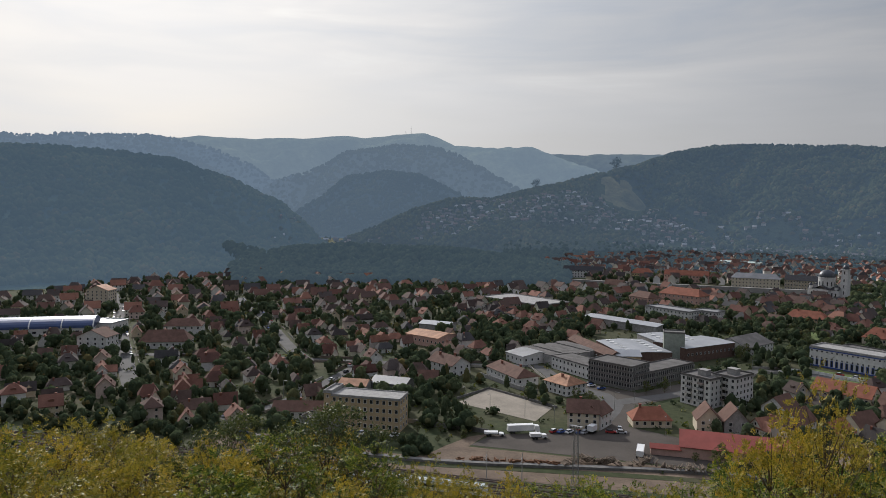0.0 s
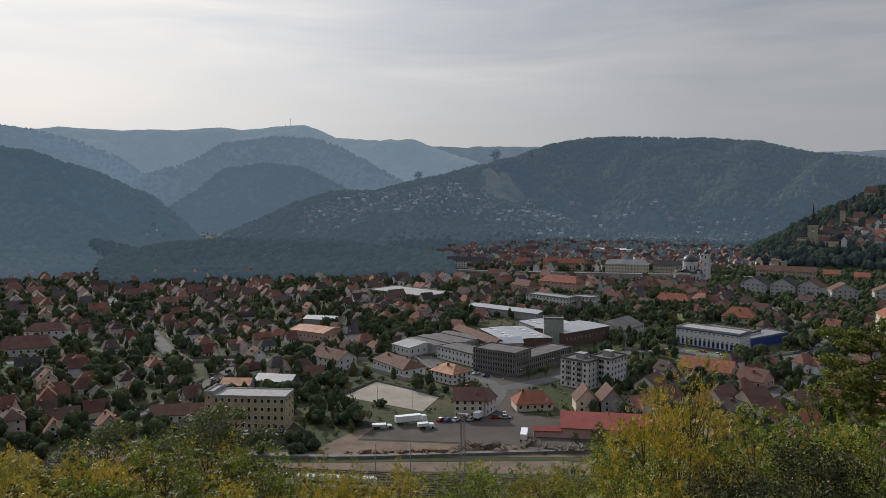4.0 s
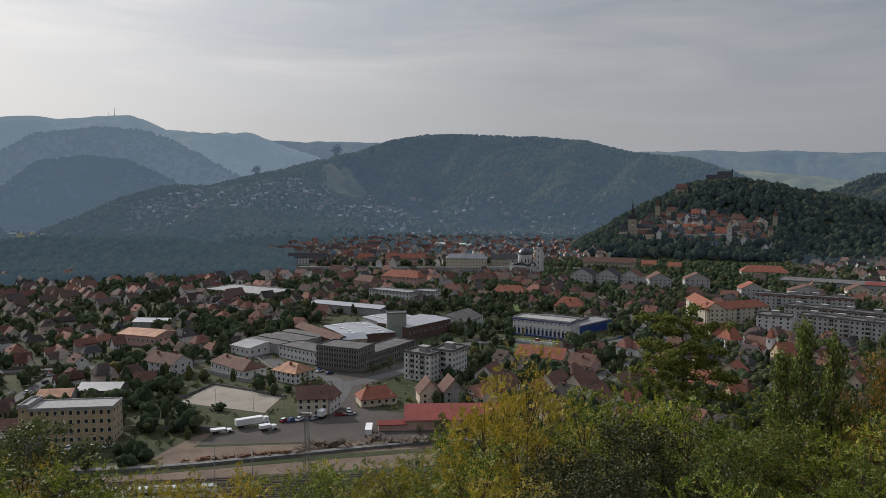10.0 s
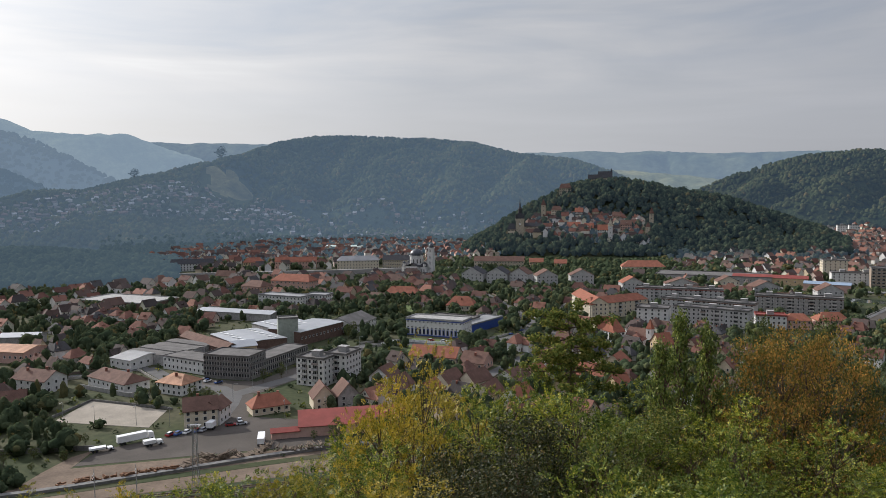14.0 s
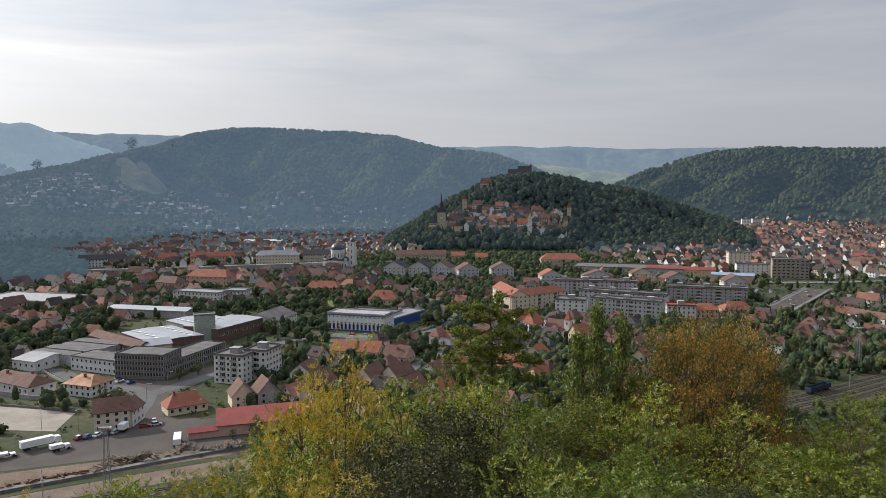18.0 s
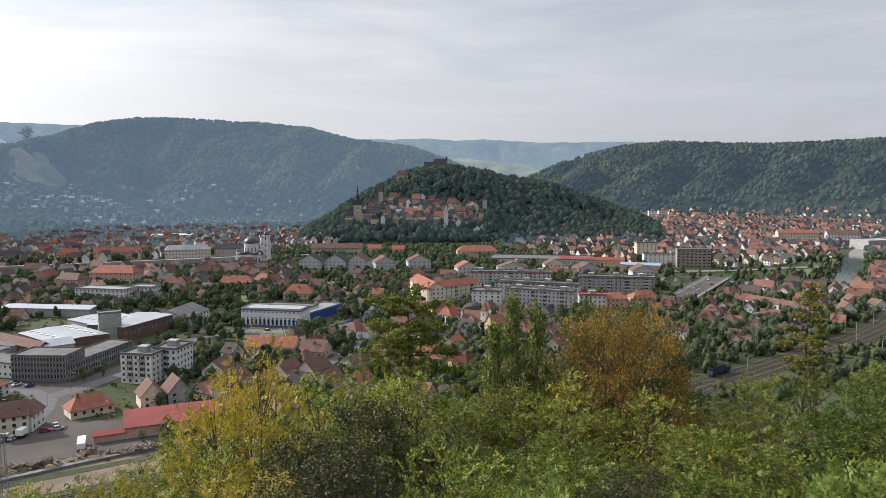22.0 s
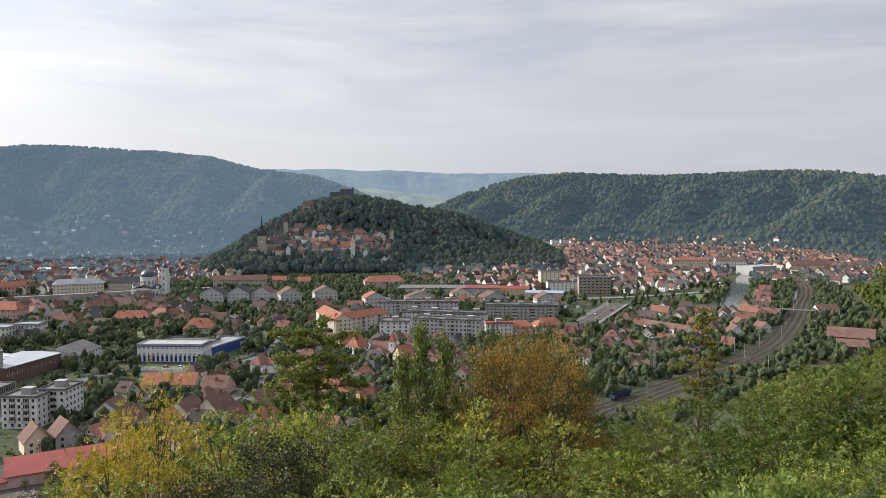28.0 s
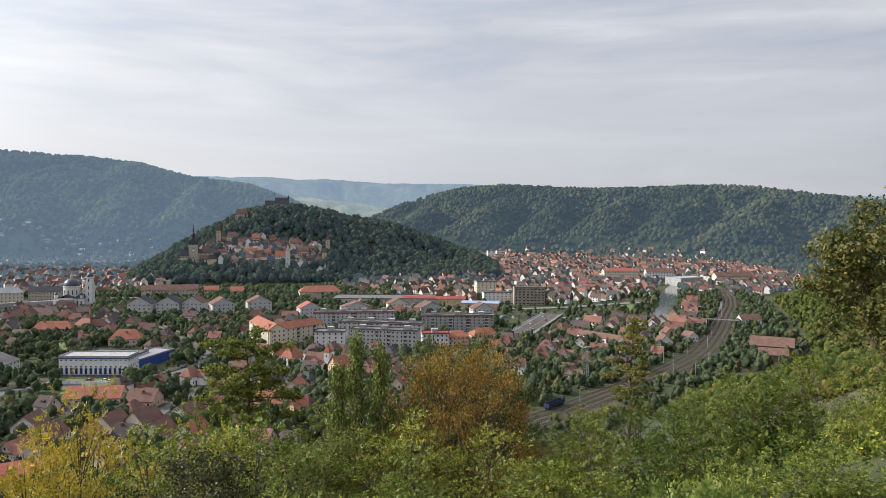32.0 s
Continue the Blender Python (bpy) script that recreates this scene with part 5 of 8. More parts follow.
FAR_DISTRICTS = [
    ([bearing(b, r) for b, r in ((-22, 900), (-15, 890), (-5, 910), (3, 930), (5, 1000), (5, 1250), (0, 1380), (-10, 1420), (-18, 1280), (-23, 1080))], 10, (16, 19), 0.75),
    ([bearing(b, r) for b, r in ((18.5, 930), (26, 800), (34, 800), (40, 880), (46, 1000), (52.6, 1130), (52.4, 1260), (50, 1500), (46, 1720), (40, 1830), (30, 1750), (25, 1500), (21, 1100))], 25, (17, 19), 0.64),
    ([bearing(b, r) for b, r in ((16, 780), (24, 730), (28, 780), (20, 900), (16, 920))], -20, (18, 20), 0.4),
    ([bearing(b, r) for b, r in ((-31.5, 1520), (-24, 1560), (-17, 1590), (-10, 1620), (-8, 1700), (-17, 1780), (-24, 1715), (-30, 1640))], 15, (14, 16), 0.75),
    ([bearing(b, r) for b, r in ((-42.5, 1300), (-36, 1100), (-30, 1300), (-34, 1750), (-40, 1900), (-41.5, 1600))], 15, (24, 28), 0.26),
    ([bearing(b, r) for b, r in ((7.6, 1060), (10, 1046), (16.5, 1044), (16.7, 1128), (10, 1130), (7.6, 1118))], -10, (9.5, 12), 0.95),
    ([bearing(b, r) for b, r in ((2, 1420), (9, 1380), (9.5, 1640), (2, 1720))], 0, (17, 19), 0.4),
    ([bearing(b, r) for b, r in ((42, 1000), (50, 980), (52.4, 1140), (48, 1300))], 30, (17, 19), 0.6),
    ([bearing(b, r) for b, r in ((-17, 1430), (2, 1400), (3, 1700), (-6, 1740), (-13, 1760))], 10, (17, 19), 0.4),
    ([bearing(b, r) for b, r in ((22, 1500), (26, 1760), (40, 1830), (46, 1720), (45, 1900), (38, 2060), (33, 2160), (29, 2200), (24, 2250), (22, 2000))], 20, (18, 22), 0.5),
]


def lots(poly, turn, size, share, rnd):
    xs, ys = [q[0] for q in poly], [q[1] for q in poly]
    cx, cy, R = sum(xs) / len(xs), sum(ys) / len(ys), max(max(xs) - min(xs), max(ys) - min(ys))
    c, s = math.cos(radians(turn)), math.sin(radians(turn))
    for i in range(int(-R / size[0]), int(R / size[0]) + 1):
        for j in range(int(-R / size[1]), int(R / size[1]) + 1):
            u = i * size[0] + rnd.uniform(-3, 3) + (j % 2) * 5
            v = j * size[1] + rnd.uniform(-3, 3)
            x, y = cx + u * c - v * s, cy + u * s + v * c
            if rnd.random() < share and inside(x, y, poly):
                yield x, y, turn + rnd.choice((0, 0, 90, 90, 180, 270)) + rnd.uniform(-7, 7)


rnd = random.Random(11)
GARDENS, NEAR_HOUSES, taken = [], [], []
for poly, turn, size, share in DISTRICTS:
    for x, y, a in lots(poly, turn, size, share, rnd):
        if free(x, y, 6.0) and ground_z(x, y) < 1.5:
            if x < -100 and math.hypot(x, y) > 450 and rnd.random() < 0.25:
                GARDENS.append((x, y))
                continue
            NEAR_HOUSES.append((math.hypot(x, y), x, y, a))
        else:
            GARDENS.append((x, y))
NEAR_HOUSES.sort()
for dist, x, y, a in NEAR_HOUSES[:300]:
    k = rnd.choice(KINDS)
    t = thing("house", pose(x, y, ground_z(x, y), 0, 0, a), "plastered house with tiled roof in a garden", "house", "houses")
    part("wall", k["wall"], t)
    part("roof", k["roof"], t)
    part("chimney", k["chimney"], t)
    part("door", k["door"], t, at=pose(rnd.uniform(-0.2, 0.2), -k["d"] / 2, 0))
    for m in (k["win"] if dist < 350 else k["win"][::3]):
        part("window", small_window, t, at=m)


# haze painted on the hillside houses: muted colours plus a bluish emission
hazed_tile = palette("roofs of hillside houses in painted haze", [(0.16, 0.145, 0.14), (0.13, 0.125, 0.125), (0.19, 0.15, 0.135), (0.34, 0.345, 0.36), (0.12, 0.115, 0.118), (0.17, 0.13, 0.12)], 0.7, island=True, air=tuple(0.75 * c for c in HILL_HAZE[2]))
hazed_wall = palette("walls of hillside houses in painted haze", [(0.27, 0.255, 0.24), (0.16, 0.155, 0.15), (0.21, 0.2, 0.19), (0.42, 0.41, 0.4)], 0.9, island=True, air=tuple(0.75 * c for c in HILL_HAZE[2]))


def joined_houses(name, spots, label, rnd, mats=None):
    g = Geo()
    for x, y, a in spots:
        w, d = (rnd.uniform(6.5, 9.5), rnd.uniform(5.5, 7)) if mats is not None and mats[0] is hazed_wall else (rnd.uniform(8, 13), rnd.uniform(6.5, 8.5)) if mats else (rnd.uniform(9, 15), rnd.uniform(7.5, 10))
        h, rise, hip = rnd.choice((3.2, 5.6, 5.8, 6.5)), rnd.uniform(3.6, 5), rnd.choice((0, 0, 3.5))
        low = mats is not None and mats[0] is hazed_wall
        if low:
            # low houses with their eaves along the slope
            h, rise, a = rnd.choice((2.6, 2.9, 4.6)), rise * 0.66, rnd.uniform(-22, 22) - math.degrees(math.atan2(x, y))
            w *= rnd.uniform(1.0, 1.35)
        m = pose(x, y, ground_z(x, y), 0, 0, a)
        q = Geo().shell(w, d, h, 0 if hip else rise, 0, z0=-2.2 if low else -4).gable(w, d, h, rise, 0.5, k=1, hip=hip)
        n = int(w / 3)
        for z in () if math.hypot(x, y) > 1000 else ((1.6,) if h < 5 else (1.6, 4.3)):
            for j in range(n):
                u = (j + 0.5) / n * w - w / 2
                for s in (-1, 1):
                    y0, y1 = s * d / 2, s * (d / 2 + 0.06)
                    q.add([(u - 0.55, y1, z - 0.65), (u + 0.55, y1, z - 0.65), (u + 0.55, y1, z + 0.65), (u - 0.55, y1, z + 0.65), (u, y0, z)],
                          [(0, 1, 2, 3), (0, 4, 1), (1, 4, 2), (2, 4, 3), (3, 4, 0)], 2)
        cx, cz = rnd.uniform(-0.3, 0.3) * w, h + rise * 0.7
        q.box(cx - 0.35, 0.6, cz - 0.6, cx + 0.35, 1.3, cz + 1.8, 1)
        q.v = [tuple(m @ Vector(p)) for p in q.v]
        g.add(q.v, q.f)
        g.k[-len(q.f):] = q.k
    return thing(name, Matrix(), label, "houses", kind="stuff", data=g.mesh(name, *(mats or (far_wall, far_roof)), glass))


joined_houses("houses", [(x, y, a) for _, x, y, a in NEAR_HOUSES[300:]], "plastered houses with tiled roofs beyond the nearer gardens", rnd)


def knoll(x, y):
    """The bare meadow on the knoll above the suburb."""
    return ((math.degrees(math.atan2(x, y)) + 15.0) / 2.3) ** 2 + ((math.hypot(x, y) - 1800) / 95) ** 2 < 0.95


FAR_GARDENS, HILL_GARDENS = [], []
for label, (poly, turn, size, share) in zip(("crowded old town houses with red roofs", "red-roofed houses in the bend of the valley", "houses by the river", "hillside suburb houses",
                                             "scattered houses in a side valley", "old citadel houses with steep red roofs", "hillside houses", "houses along the railway", "scattered houses above the old town", "houses on the lower slopes of the valley"), FAR_DISTRICTS):
    spots = [q for q in lots(poly, turn, size, share, rnd) if free(q[0], q[1], 5)]
    hill_side = label in ("hillside suburb houses", "hillside houses", "scattered houses in a side valley", "scattered houses above the old town")
    spots = [q for q in spots if not knoll(q[0], q[1])]
    if label == "houses on the lower slopes of the valley":
        spots = [q for q in spots if ground_z(q[0], q[1]) < 92 - 0.040 * math.hypot(q[0], q[1])]
    elif label != "old citadel houses with steep red roofs":
        spots = [q for q in spots if float(height(np.array([q[0]]), np.array([q[1]]), RIDGES)[0]) < 9]
    joined_houses("houses", spots, label, rnd, (hazed_wall, hazed_tile) if hill_side else (far_wall, far_roof))
    for k in range(1 if label == "hillside suburb houses" else 3):
        (HILL_GARDENS if hill_side or label in ("hillside houses", "scattered houses above the old town") else FAR_GARDENS).extend((x + rnd.uniform(-14, 14), y + rnd.uniform(-14, 14)) for x, y, a in spots if rnd.random() < 0.6)


# ---- trees ----
def leaf_cloud(rng, n, centre, radii, size, flat=0.0, skin=0.55):
    """Small leaf faces spread through an uneven crown; returns corners (n, 4, 3)."""
    d = rng.normal(size=(n, 3))
    d /= np.linalg.norm(d, axis=1)[:, None]
    lump = 1 + 0.28 * np.sin(d[:, 0] * 5 + rng.uniform(0, 6)) * np.sin(d[:, 1] * 4 + rng.uniform(0, 6)) + 0.2 * np.sin(d[:, 2] * 7 + d[:, 0] * 6 + rng.uniform(0, 6))
    r = (skin + (1 - skin) * rng.random(n) ** 0.7) * lump
    c = np.asarray(centre) + d * np.asarray(radii) * r[:, None]
    a = rng.normal(size=(n, 3))
    a[:, 2] *= 1 - flat
    a /= np.linalg.norm(a, axis=1)[:, None]
    b = np.cross(a, d + rng.normal(size=(n, 3)) * 0.7)
    b /= np.linalg.norm(b, axis=1)[:, None] + 1e-9
    s = size * rng.uniform(0.6, 1.4, n)[:, None]
    return np.stack([c - a * s, c - b * s * 0.6, c + a * s, c + b * s * 0.6], 1)


def cloud_mesh(name, quads, material):
    q = quads.reshape(-1, 3)
    f = np.arange(len(q)).reshape(-1, 4)
    return grid_mesh(name, q, f, material)


def lobe(g, centre, radii, heights=(-0.55, 0.2, 0.85), ragged=0.16):
    """A lump of a crown as a small smooth cage: corners and the faces between them."""
    cx, cy, cz = centre
    v, f = [], []
    for e in (*heights, 1.32):
        a0 = g.uniform(0, 1)
        for k in range(6):
            q, a = math.cos(e) * g.uniform(1 - ragged, 1 + ragged), a0 + k * math.pi / 3
            v.append((cx + math.cos(a) * q * radii[0], cy + math.sin(a) * q * radii[1], cz + math.sin(e) * radii[2] * g.uniform(0.92, 1.08)))
    n = len(heights)
    for j in range(n):
        f += [(6 * j + k, 6 * j + (k + 1) % 6, 6 * j + 6 + (k + 1) % 6, 6 * j + 6 + k) for k in range(6)]
    f += [(6 * n, 6 * n + 1, 6 * n + 2, 6 * n + 3), (6 * n, 6 * n + 3, 6 * n + 4, 6 * n + 5)]
    return np.array(v), np.array(f)


def joined(pieces):
    """Several cages or loose leaf faces as one set of corners and faces."""
    v, f, o = [], [], 0
    for q in pieces:
        if not isinstance(q, tuple):
            q = q.reshape(-1, 3), np.arange(len(q) * 4).reshape(-1, 4)
        v.append(q[0])
        f.append(q[1] + o)
        o += len(q[0])
    return np.concatenate(v), np.concatenate(f)


def lobed_tree(g, w, lobes, leaves, size):
    """A far broadleaf tree: a main lump with others round it, and loose leaves that roughen its outline."""
    out = [lobe(g, (0, 0, 0.5), (w * 0.36, w * 0.36, 0.48), (-0.95, -0.1, 0.7))]
    for k in range(lobes):
        a = 2 * math.pi * k / lobes + g.uniform(-0.5, 0.5)
        r = w * g.uniform(0.2, 0.33)
        out.append(lobe(g, (r * math.cos(a), r * math.sin(a), g.uniform(0.3, 0.72)), (w * g.uniform(0.18, 0.27),) * 2 + (g.uniform(0.17, 0.26),), (-0.5, 0.45)))
    if leaves:
        out.append(leaf_cloud(g, leaves, (0, 0, 0.54), (w * 0.5, w * 0.5, 0.46), size, skin=0.75))
    return joined(out)


def spire_tree(g, w):
    """A far conifer: a tall ragged cone."""
    return joined([lobe(g, (0, 0, z), (w * q, w * q, 0.26), (-0.5, 0.3), 0.25) for z, q in ((0.25, 0.5), (0.45, 0.4), (0.62, 0.29), (0.78, 0.17))])


def crown_quads(rng, h, w, n, size, lobes=5):
    """A broad crown of several lobes above a trunk."""
    out = [leaf_cloud(rng, n // 2, (0, 0, h * 0.62), (w * 0.42, w * 0.42, h * 0.34), size)]
    for k in range(lobes):
        a = 2 * math.pi * k / lobes + rng.uniform(-0.5, 0.5)
        r = w * rng.uniform(0.2, 0.34)
        out.append(leaf_cloud(rng, n // (2 * lobes), (r * math.cos(a), r * math.sin(a), h * rng.uniform(0.42, 0.8)), (w * 0.24, w * 0.24, h * 0.2), size))
    return np.concatenate(out)


def scatter(name, spots, protos, material, label, rng, heights, category="trees"):
    """Many trees as one object: prototypes turned and scaled, with the land under them."""
    xy = np.array(spots)
    z = height(xy[:, 0], xy[:, 1])
    protos = [q if isinstance(q, tuple) else joined([q]) for q in protos]
    vs, fs, o = [], [], 0
    for (x, y), g in zip(spots, z):
        q, f = protos[rng.integers(len(protos))]
        s, a = rng.uniform(*heights), rng.uniform(0, 6.28)
        c, n = math.cos(a), math.sin(a)
        sq = s * rng.uniform(0.8, 1.25)
        vs.append(np.stack([(q[:, 0] * c - q[:, 1] * n) * sq + x, (q[:, 0] * n + q[:, 1] * c) * sq + y, q[:, 2] * s + g - 0.3], -1))
        fs.append(f + o)
        o += len(q)
    me = grid_mesh(name, np.concatenate(vs), np.concatenate(fs), material)
    me.polygons.foreach_set("use_smooth", [True] * len(me.polygons))
    return thing(name, Matrix(), label, category, kind="stuff", data=me)


rng = np.random.default_rng(5)
town_protos = [lobed_tree(rng, rng.uniform(0.75, 1.1), 4, 26, 0.075) for _ in range(8)]
town_protos += [joined([lobe(rng, (0, 0, 0.5), (0.17, 0.17, 0.5), ragged=0.25), leaf_cloud(rng, 24, (0, 0, 0.5), (0.17, 0.17, 0.5), 0.06, skin=0.7)]) for _ in range(2)]
canopy_protos = [lobe(rng, (0, 0, 0.42), (w, w * rng.uniform(0.85, 1.15), 0.6), (-0.35, 0.45)) for w in rng.uniform(0.42, 0.62, 14)]
far_protos = [lobed_tree(rng, rng.uniform(0.8, 1.1), 3, 0, 0) for _ in range(8)]
castle_protos = [lobed_tree(rng, rng.uniform(0.8, 1.1), 4, 22, 0.06) for _ in range(8)] + [spire_tree(rng, 0.42)]
spots = []
house_xy = np.array([(q[1], q[2]) for q in NEAR_HOUSES])
for poly, turn, size, share in DISTRICTS:
    for x, y, a in lots(poly, turn, (size[0] * 0.34, size[1] * 0.34), 0.66, rnd):
        if (x > -200 or rnd.random() < 0.62) and free(x, y, 4.0 if rnd.random() < 0.7 else -0.5) and np.hypot(house_xy[:, 0] - x, house_xy[:, 1] - y).min() > 6.2:
            spots.append((x, y))
# belts of trees: outline and spacing
for poly, step in (
        ([(-215, 258), (-130, 256), (-122, 285), (-160, 300), (-205, 290)], 6), ([(-66, 368), (-35, 340), (-20, 440), (-30, 475), (-60, 430)], 7), ([(-80, 490), (-40, 450), (-20, 470), (-10, 520), (-60, 600), (-150, 560)], 9), ([(70, 470), (160, 500), (165, 640), (100, 700), (60, 600)], 9), ([(190, 470), (330, 480), (340, 560), (300, 680), (160, 700), (160, 560)], 10),
        ([(-20, 425), (20, 425), (40, 455), (28, 470), (20, 452), (-18, 468)], 8), ([(-30, 520), (30, 500), (60, 540), (40, 680), (-20, 690), (-60, 560)], 9),
        ([(20, 690), (160, 665), (170, 680), (150, 706), (30, 735)], 10), ([(330, 500), (420, 520), (520, 570), (600, 640), (560, 660), (470, 600), (400, 560)], 9),
        ([(470, 510), (560, 560), (700, 690), (650, 740), (560, 640), (500, 560)], 9), ([(210, 310), (300, 345), (360, 395), (330, 430), (240, 380)], 9),
        ([(-160, 300), (-115, 285), (-110, 300), (-90, 310), (-110, 330), (-150, 335)], 8),
        ([bearing(b, r) for b, r in ((0.5, 860), (6, 800), (14, 740), (20, 720), (20, 850), (17, 950), (8, 960), (1, 960))], 10),
        ([bearing(b, r) for b, r in ((22, 700), (40, 690), (44, 800), (38, 830), (26, 770))], 13), ([(-190, 205), (-130, 222), (-122, 236), (-150, 232), (-185, 226)], 6), ([(100, 290), (200, 300), (230, 350), (150, 330)], 8),
        ([(-420, 215), (-300, 235), (-230, 330), (-300, 330), (-420, 270)], 9), ([(-30, 262), (60, 272), (40, 292), (-20, 290)], 7), ([(300, 300), (430, 330), (560, 445), (700, 600), (720, 660), (600, 560), (480, 440), (400, 370)], 7)):
    for x, y, a in lots(poly, 10, (step, step), 0.6, rnd):
        if free(x, y, -1.0) and np.hypot(house_xy[:, 0] - x, house_xy[:, 1] - y).min() > 6.2:
            spots.append((x, y))
spots = [q for q in spots if not (q[0] < -300 and q[1] > 450) or ground_z(*q) < 1.0]
scatter("garden_trees", spots, town_protos, leaf_town, "dark green garden trees between the houses", rng, (3.5, 9.5))
hedge = []
for o in (9.5, 13, 17, 22, 27, 33, -17, -22, -28, -35):
    for x, y in offset(RAILWAY, o):
        for k in range(2):
            px, py = x + rnd.uniform(-4, 4), y + rnd.uniform(-4, 4)
            if (px > 60 or px < -185) and rnd.random() < 0.8 and free(px, py, 0.0):
                hedge.append((px, py))
scatter("railway_bushes", hedge, town_protos[:8], leaf_town, "green bushes and small trees along the railway", rng, (2.5, 7.0), "bushes")
shrub_protos = [leaf_cloud(rng, 16, (0, 0, 0.45), (0.55, 0.55, 0.5), 0.26) for _ in range(6)]
shrubs = []
for x in range(-640, 620, 8):
    for y in range(200, 720, 8):
        px, py = x + rnd.uniform(-4, 4), y + rnd.uniform(-4, 4)
        b = math.degrees(math.atan2(px, py))
        if -62 < b < 56 and rnd.random() < 0.75 and free(px, py, 1.0) and np.hypot(house_xy[:, 0] - px, house_xy[:, 1] - py).min() > 6.0:
            shrubs.append((px, py))
scatter("garden_shrubs", shrubs[::2], shrub_protos, leaf_town, "low green shrubs in gardens and on waste ground", rng, (1.2, 3.2), "shrubs")
scatter("garden_shrubs", shrubs[1::2], shrub_protos, leaf_olive, "olive and yellowish shrubs in gardens and on waste ground", rng, (1.0, 2.8), "shrubs")
scatter("town_trees", [q for q in FAR_GARDENS if math.hypot(*q) < 1000], far_protos, leaf_town, "green trees between the far houses", rng, (6, 10))


def hill_spots(n, bearings, radii, test, seed):
    g = np.random.default_rng(seed)
    b, r = np.radians(g.uniform(*bearings, n)), np.sqrt(g.uniform(radii[0] ** 2, radii[1] ** 2, n))
    x, y = r * np.sin(b), r * np.cos(b)
    k = test(x, y, height(x, y))
    return list(zip(x[k].tolist(), y[k].tolist()))


castle_wood = hill_spots(5600, (1, 30), (960, 1330), lambda x, y, z: (z > 4) & ~((z > 24) & (np.hypot(x, y) < 1126) & (np.hypot(x, y) > 1049) & (np.sin(x * 1.7 + y * 2.3) < 0.93) & (np.degrees(np.arctan2(x, y)) < 16.4) & (np.degrees(np.arctan2(x, y)) > 6.2)), 31)
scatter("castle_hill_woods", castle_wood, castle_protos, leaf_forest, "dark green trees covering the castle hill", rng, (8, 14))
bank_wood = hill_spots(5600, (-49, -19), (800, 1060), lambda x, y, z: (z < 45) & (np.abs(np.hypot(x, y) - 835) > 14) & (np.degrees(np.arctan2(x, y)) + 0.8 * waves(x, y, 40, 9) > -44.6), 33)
# bank trees at 800 to 1060 m, with blue haze painted in as emission
HAZED_VALLEY_LEAF = foliage("valley leaves in painted haze", [(0.0, (0.03, 0.04, 0.03)), (1.0, (0.05, 0.06, 0.04))], 0.1, (0.06, 0.087, 0.113), relief=1.5)
scatter("river_bank_woods", bank_wood, canopy_protos, HAZED_VALLEY_LEAF, "dark trees on the low bank by the river", rng, (8, 14))
# haze painted as emission; darker base tones flatten the contrast on hazier hills
HAZED_LEAF = [foliage("far woods in painted haze", [(p, tuple(c * (0.5 if k in (1, 6, 7) else 0.75 if k == 0 else 1.0) for c in col)) for p, col in
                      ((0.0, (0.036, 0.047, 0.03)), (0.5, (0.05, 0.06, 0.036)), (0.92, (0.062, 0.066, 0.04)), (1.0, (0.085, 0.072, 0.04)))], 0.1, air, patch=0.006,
                     lo=(0.5, 0.56, 0.56), hi=(1.35, 1.28, 1.05), relief=2.0) for k, air in enumerate(HILL_HAZE)]
# trees among the farthest houses carry the hills' painted haze
scatter("town_trees", [q for q in FAR_GARDENS if math.hypot(*q) >= 1000 and q[0] > 120], far_protos, HAZED_LEAF[4], "green trees between the farthest houses", rng, (6, 10))
# old town trees share the bank's haze emission
scatter("town_trees", [q for q in FAR_GARDENS if math.hypot(*q) >= 1000 and q[0] <= 120], far_protos, HAZED_VALLEY_LEAF, "green trees between the old town houses", rng, (6, 10))
scatter("hillside_trees", HILL_GARDENS, far_protos, HAZED_LEAF[3], "trees in the hillside gardens of the far backdrop", rng, (7, 11))
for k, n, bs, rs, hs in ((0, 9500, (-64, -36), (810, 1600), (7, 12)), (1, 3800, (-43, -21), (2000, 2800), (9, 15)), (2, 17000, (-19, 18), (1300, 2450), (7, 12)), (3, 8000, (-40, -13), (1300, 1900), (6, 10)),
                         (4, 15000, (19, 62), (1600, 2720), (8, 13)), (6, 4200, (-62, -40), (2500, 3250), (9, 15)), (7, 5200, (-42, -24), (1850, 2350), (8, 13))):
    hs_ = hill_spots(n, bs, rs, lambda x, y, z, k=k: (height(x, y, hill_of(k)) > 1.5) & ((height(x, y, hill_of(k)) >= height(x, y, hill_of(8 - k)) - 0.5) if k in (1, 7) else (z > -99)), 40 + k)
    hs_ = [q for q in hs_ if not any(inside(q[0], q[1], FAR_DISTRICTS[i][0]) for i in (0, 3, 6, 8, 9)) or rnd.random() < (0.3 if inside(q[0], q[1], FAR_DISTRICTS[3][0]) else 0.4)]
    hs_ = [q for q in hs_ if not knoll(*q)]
    scatter("hill_woods", hs_, canopy_protos, HAZED_LEAF[k], HILL_LABEL[k].replace("hill", "hill's trees", 1) if "hill" in HILL_LABEL[k] else "trees of a long ridge in haze", rng, hs)
plain_wood = [q for q in hill_spots(2600, (-24, 22), (1180, 1500), lambda x, y, z: z < 12, 53) + hill_spots(900, (17, 30), (900, 1300), lambda x, y, z: z < 6, 54) if free(*q, 1.0)]
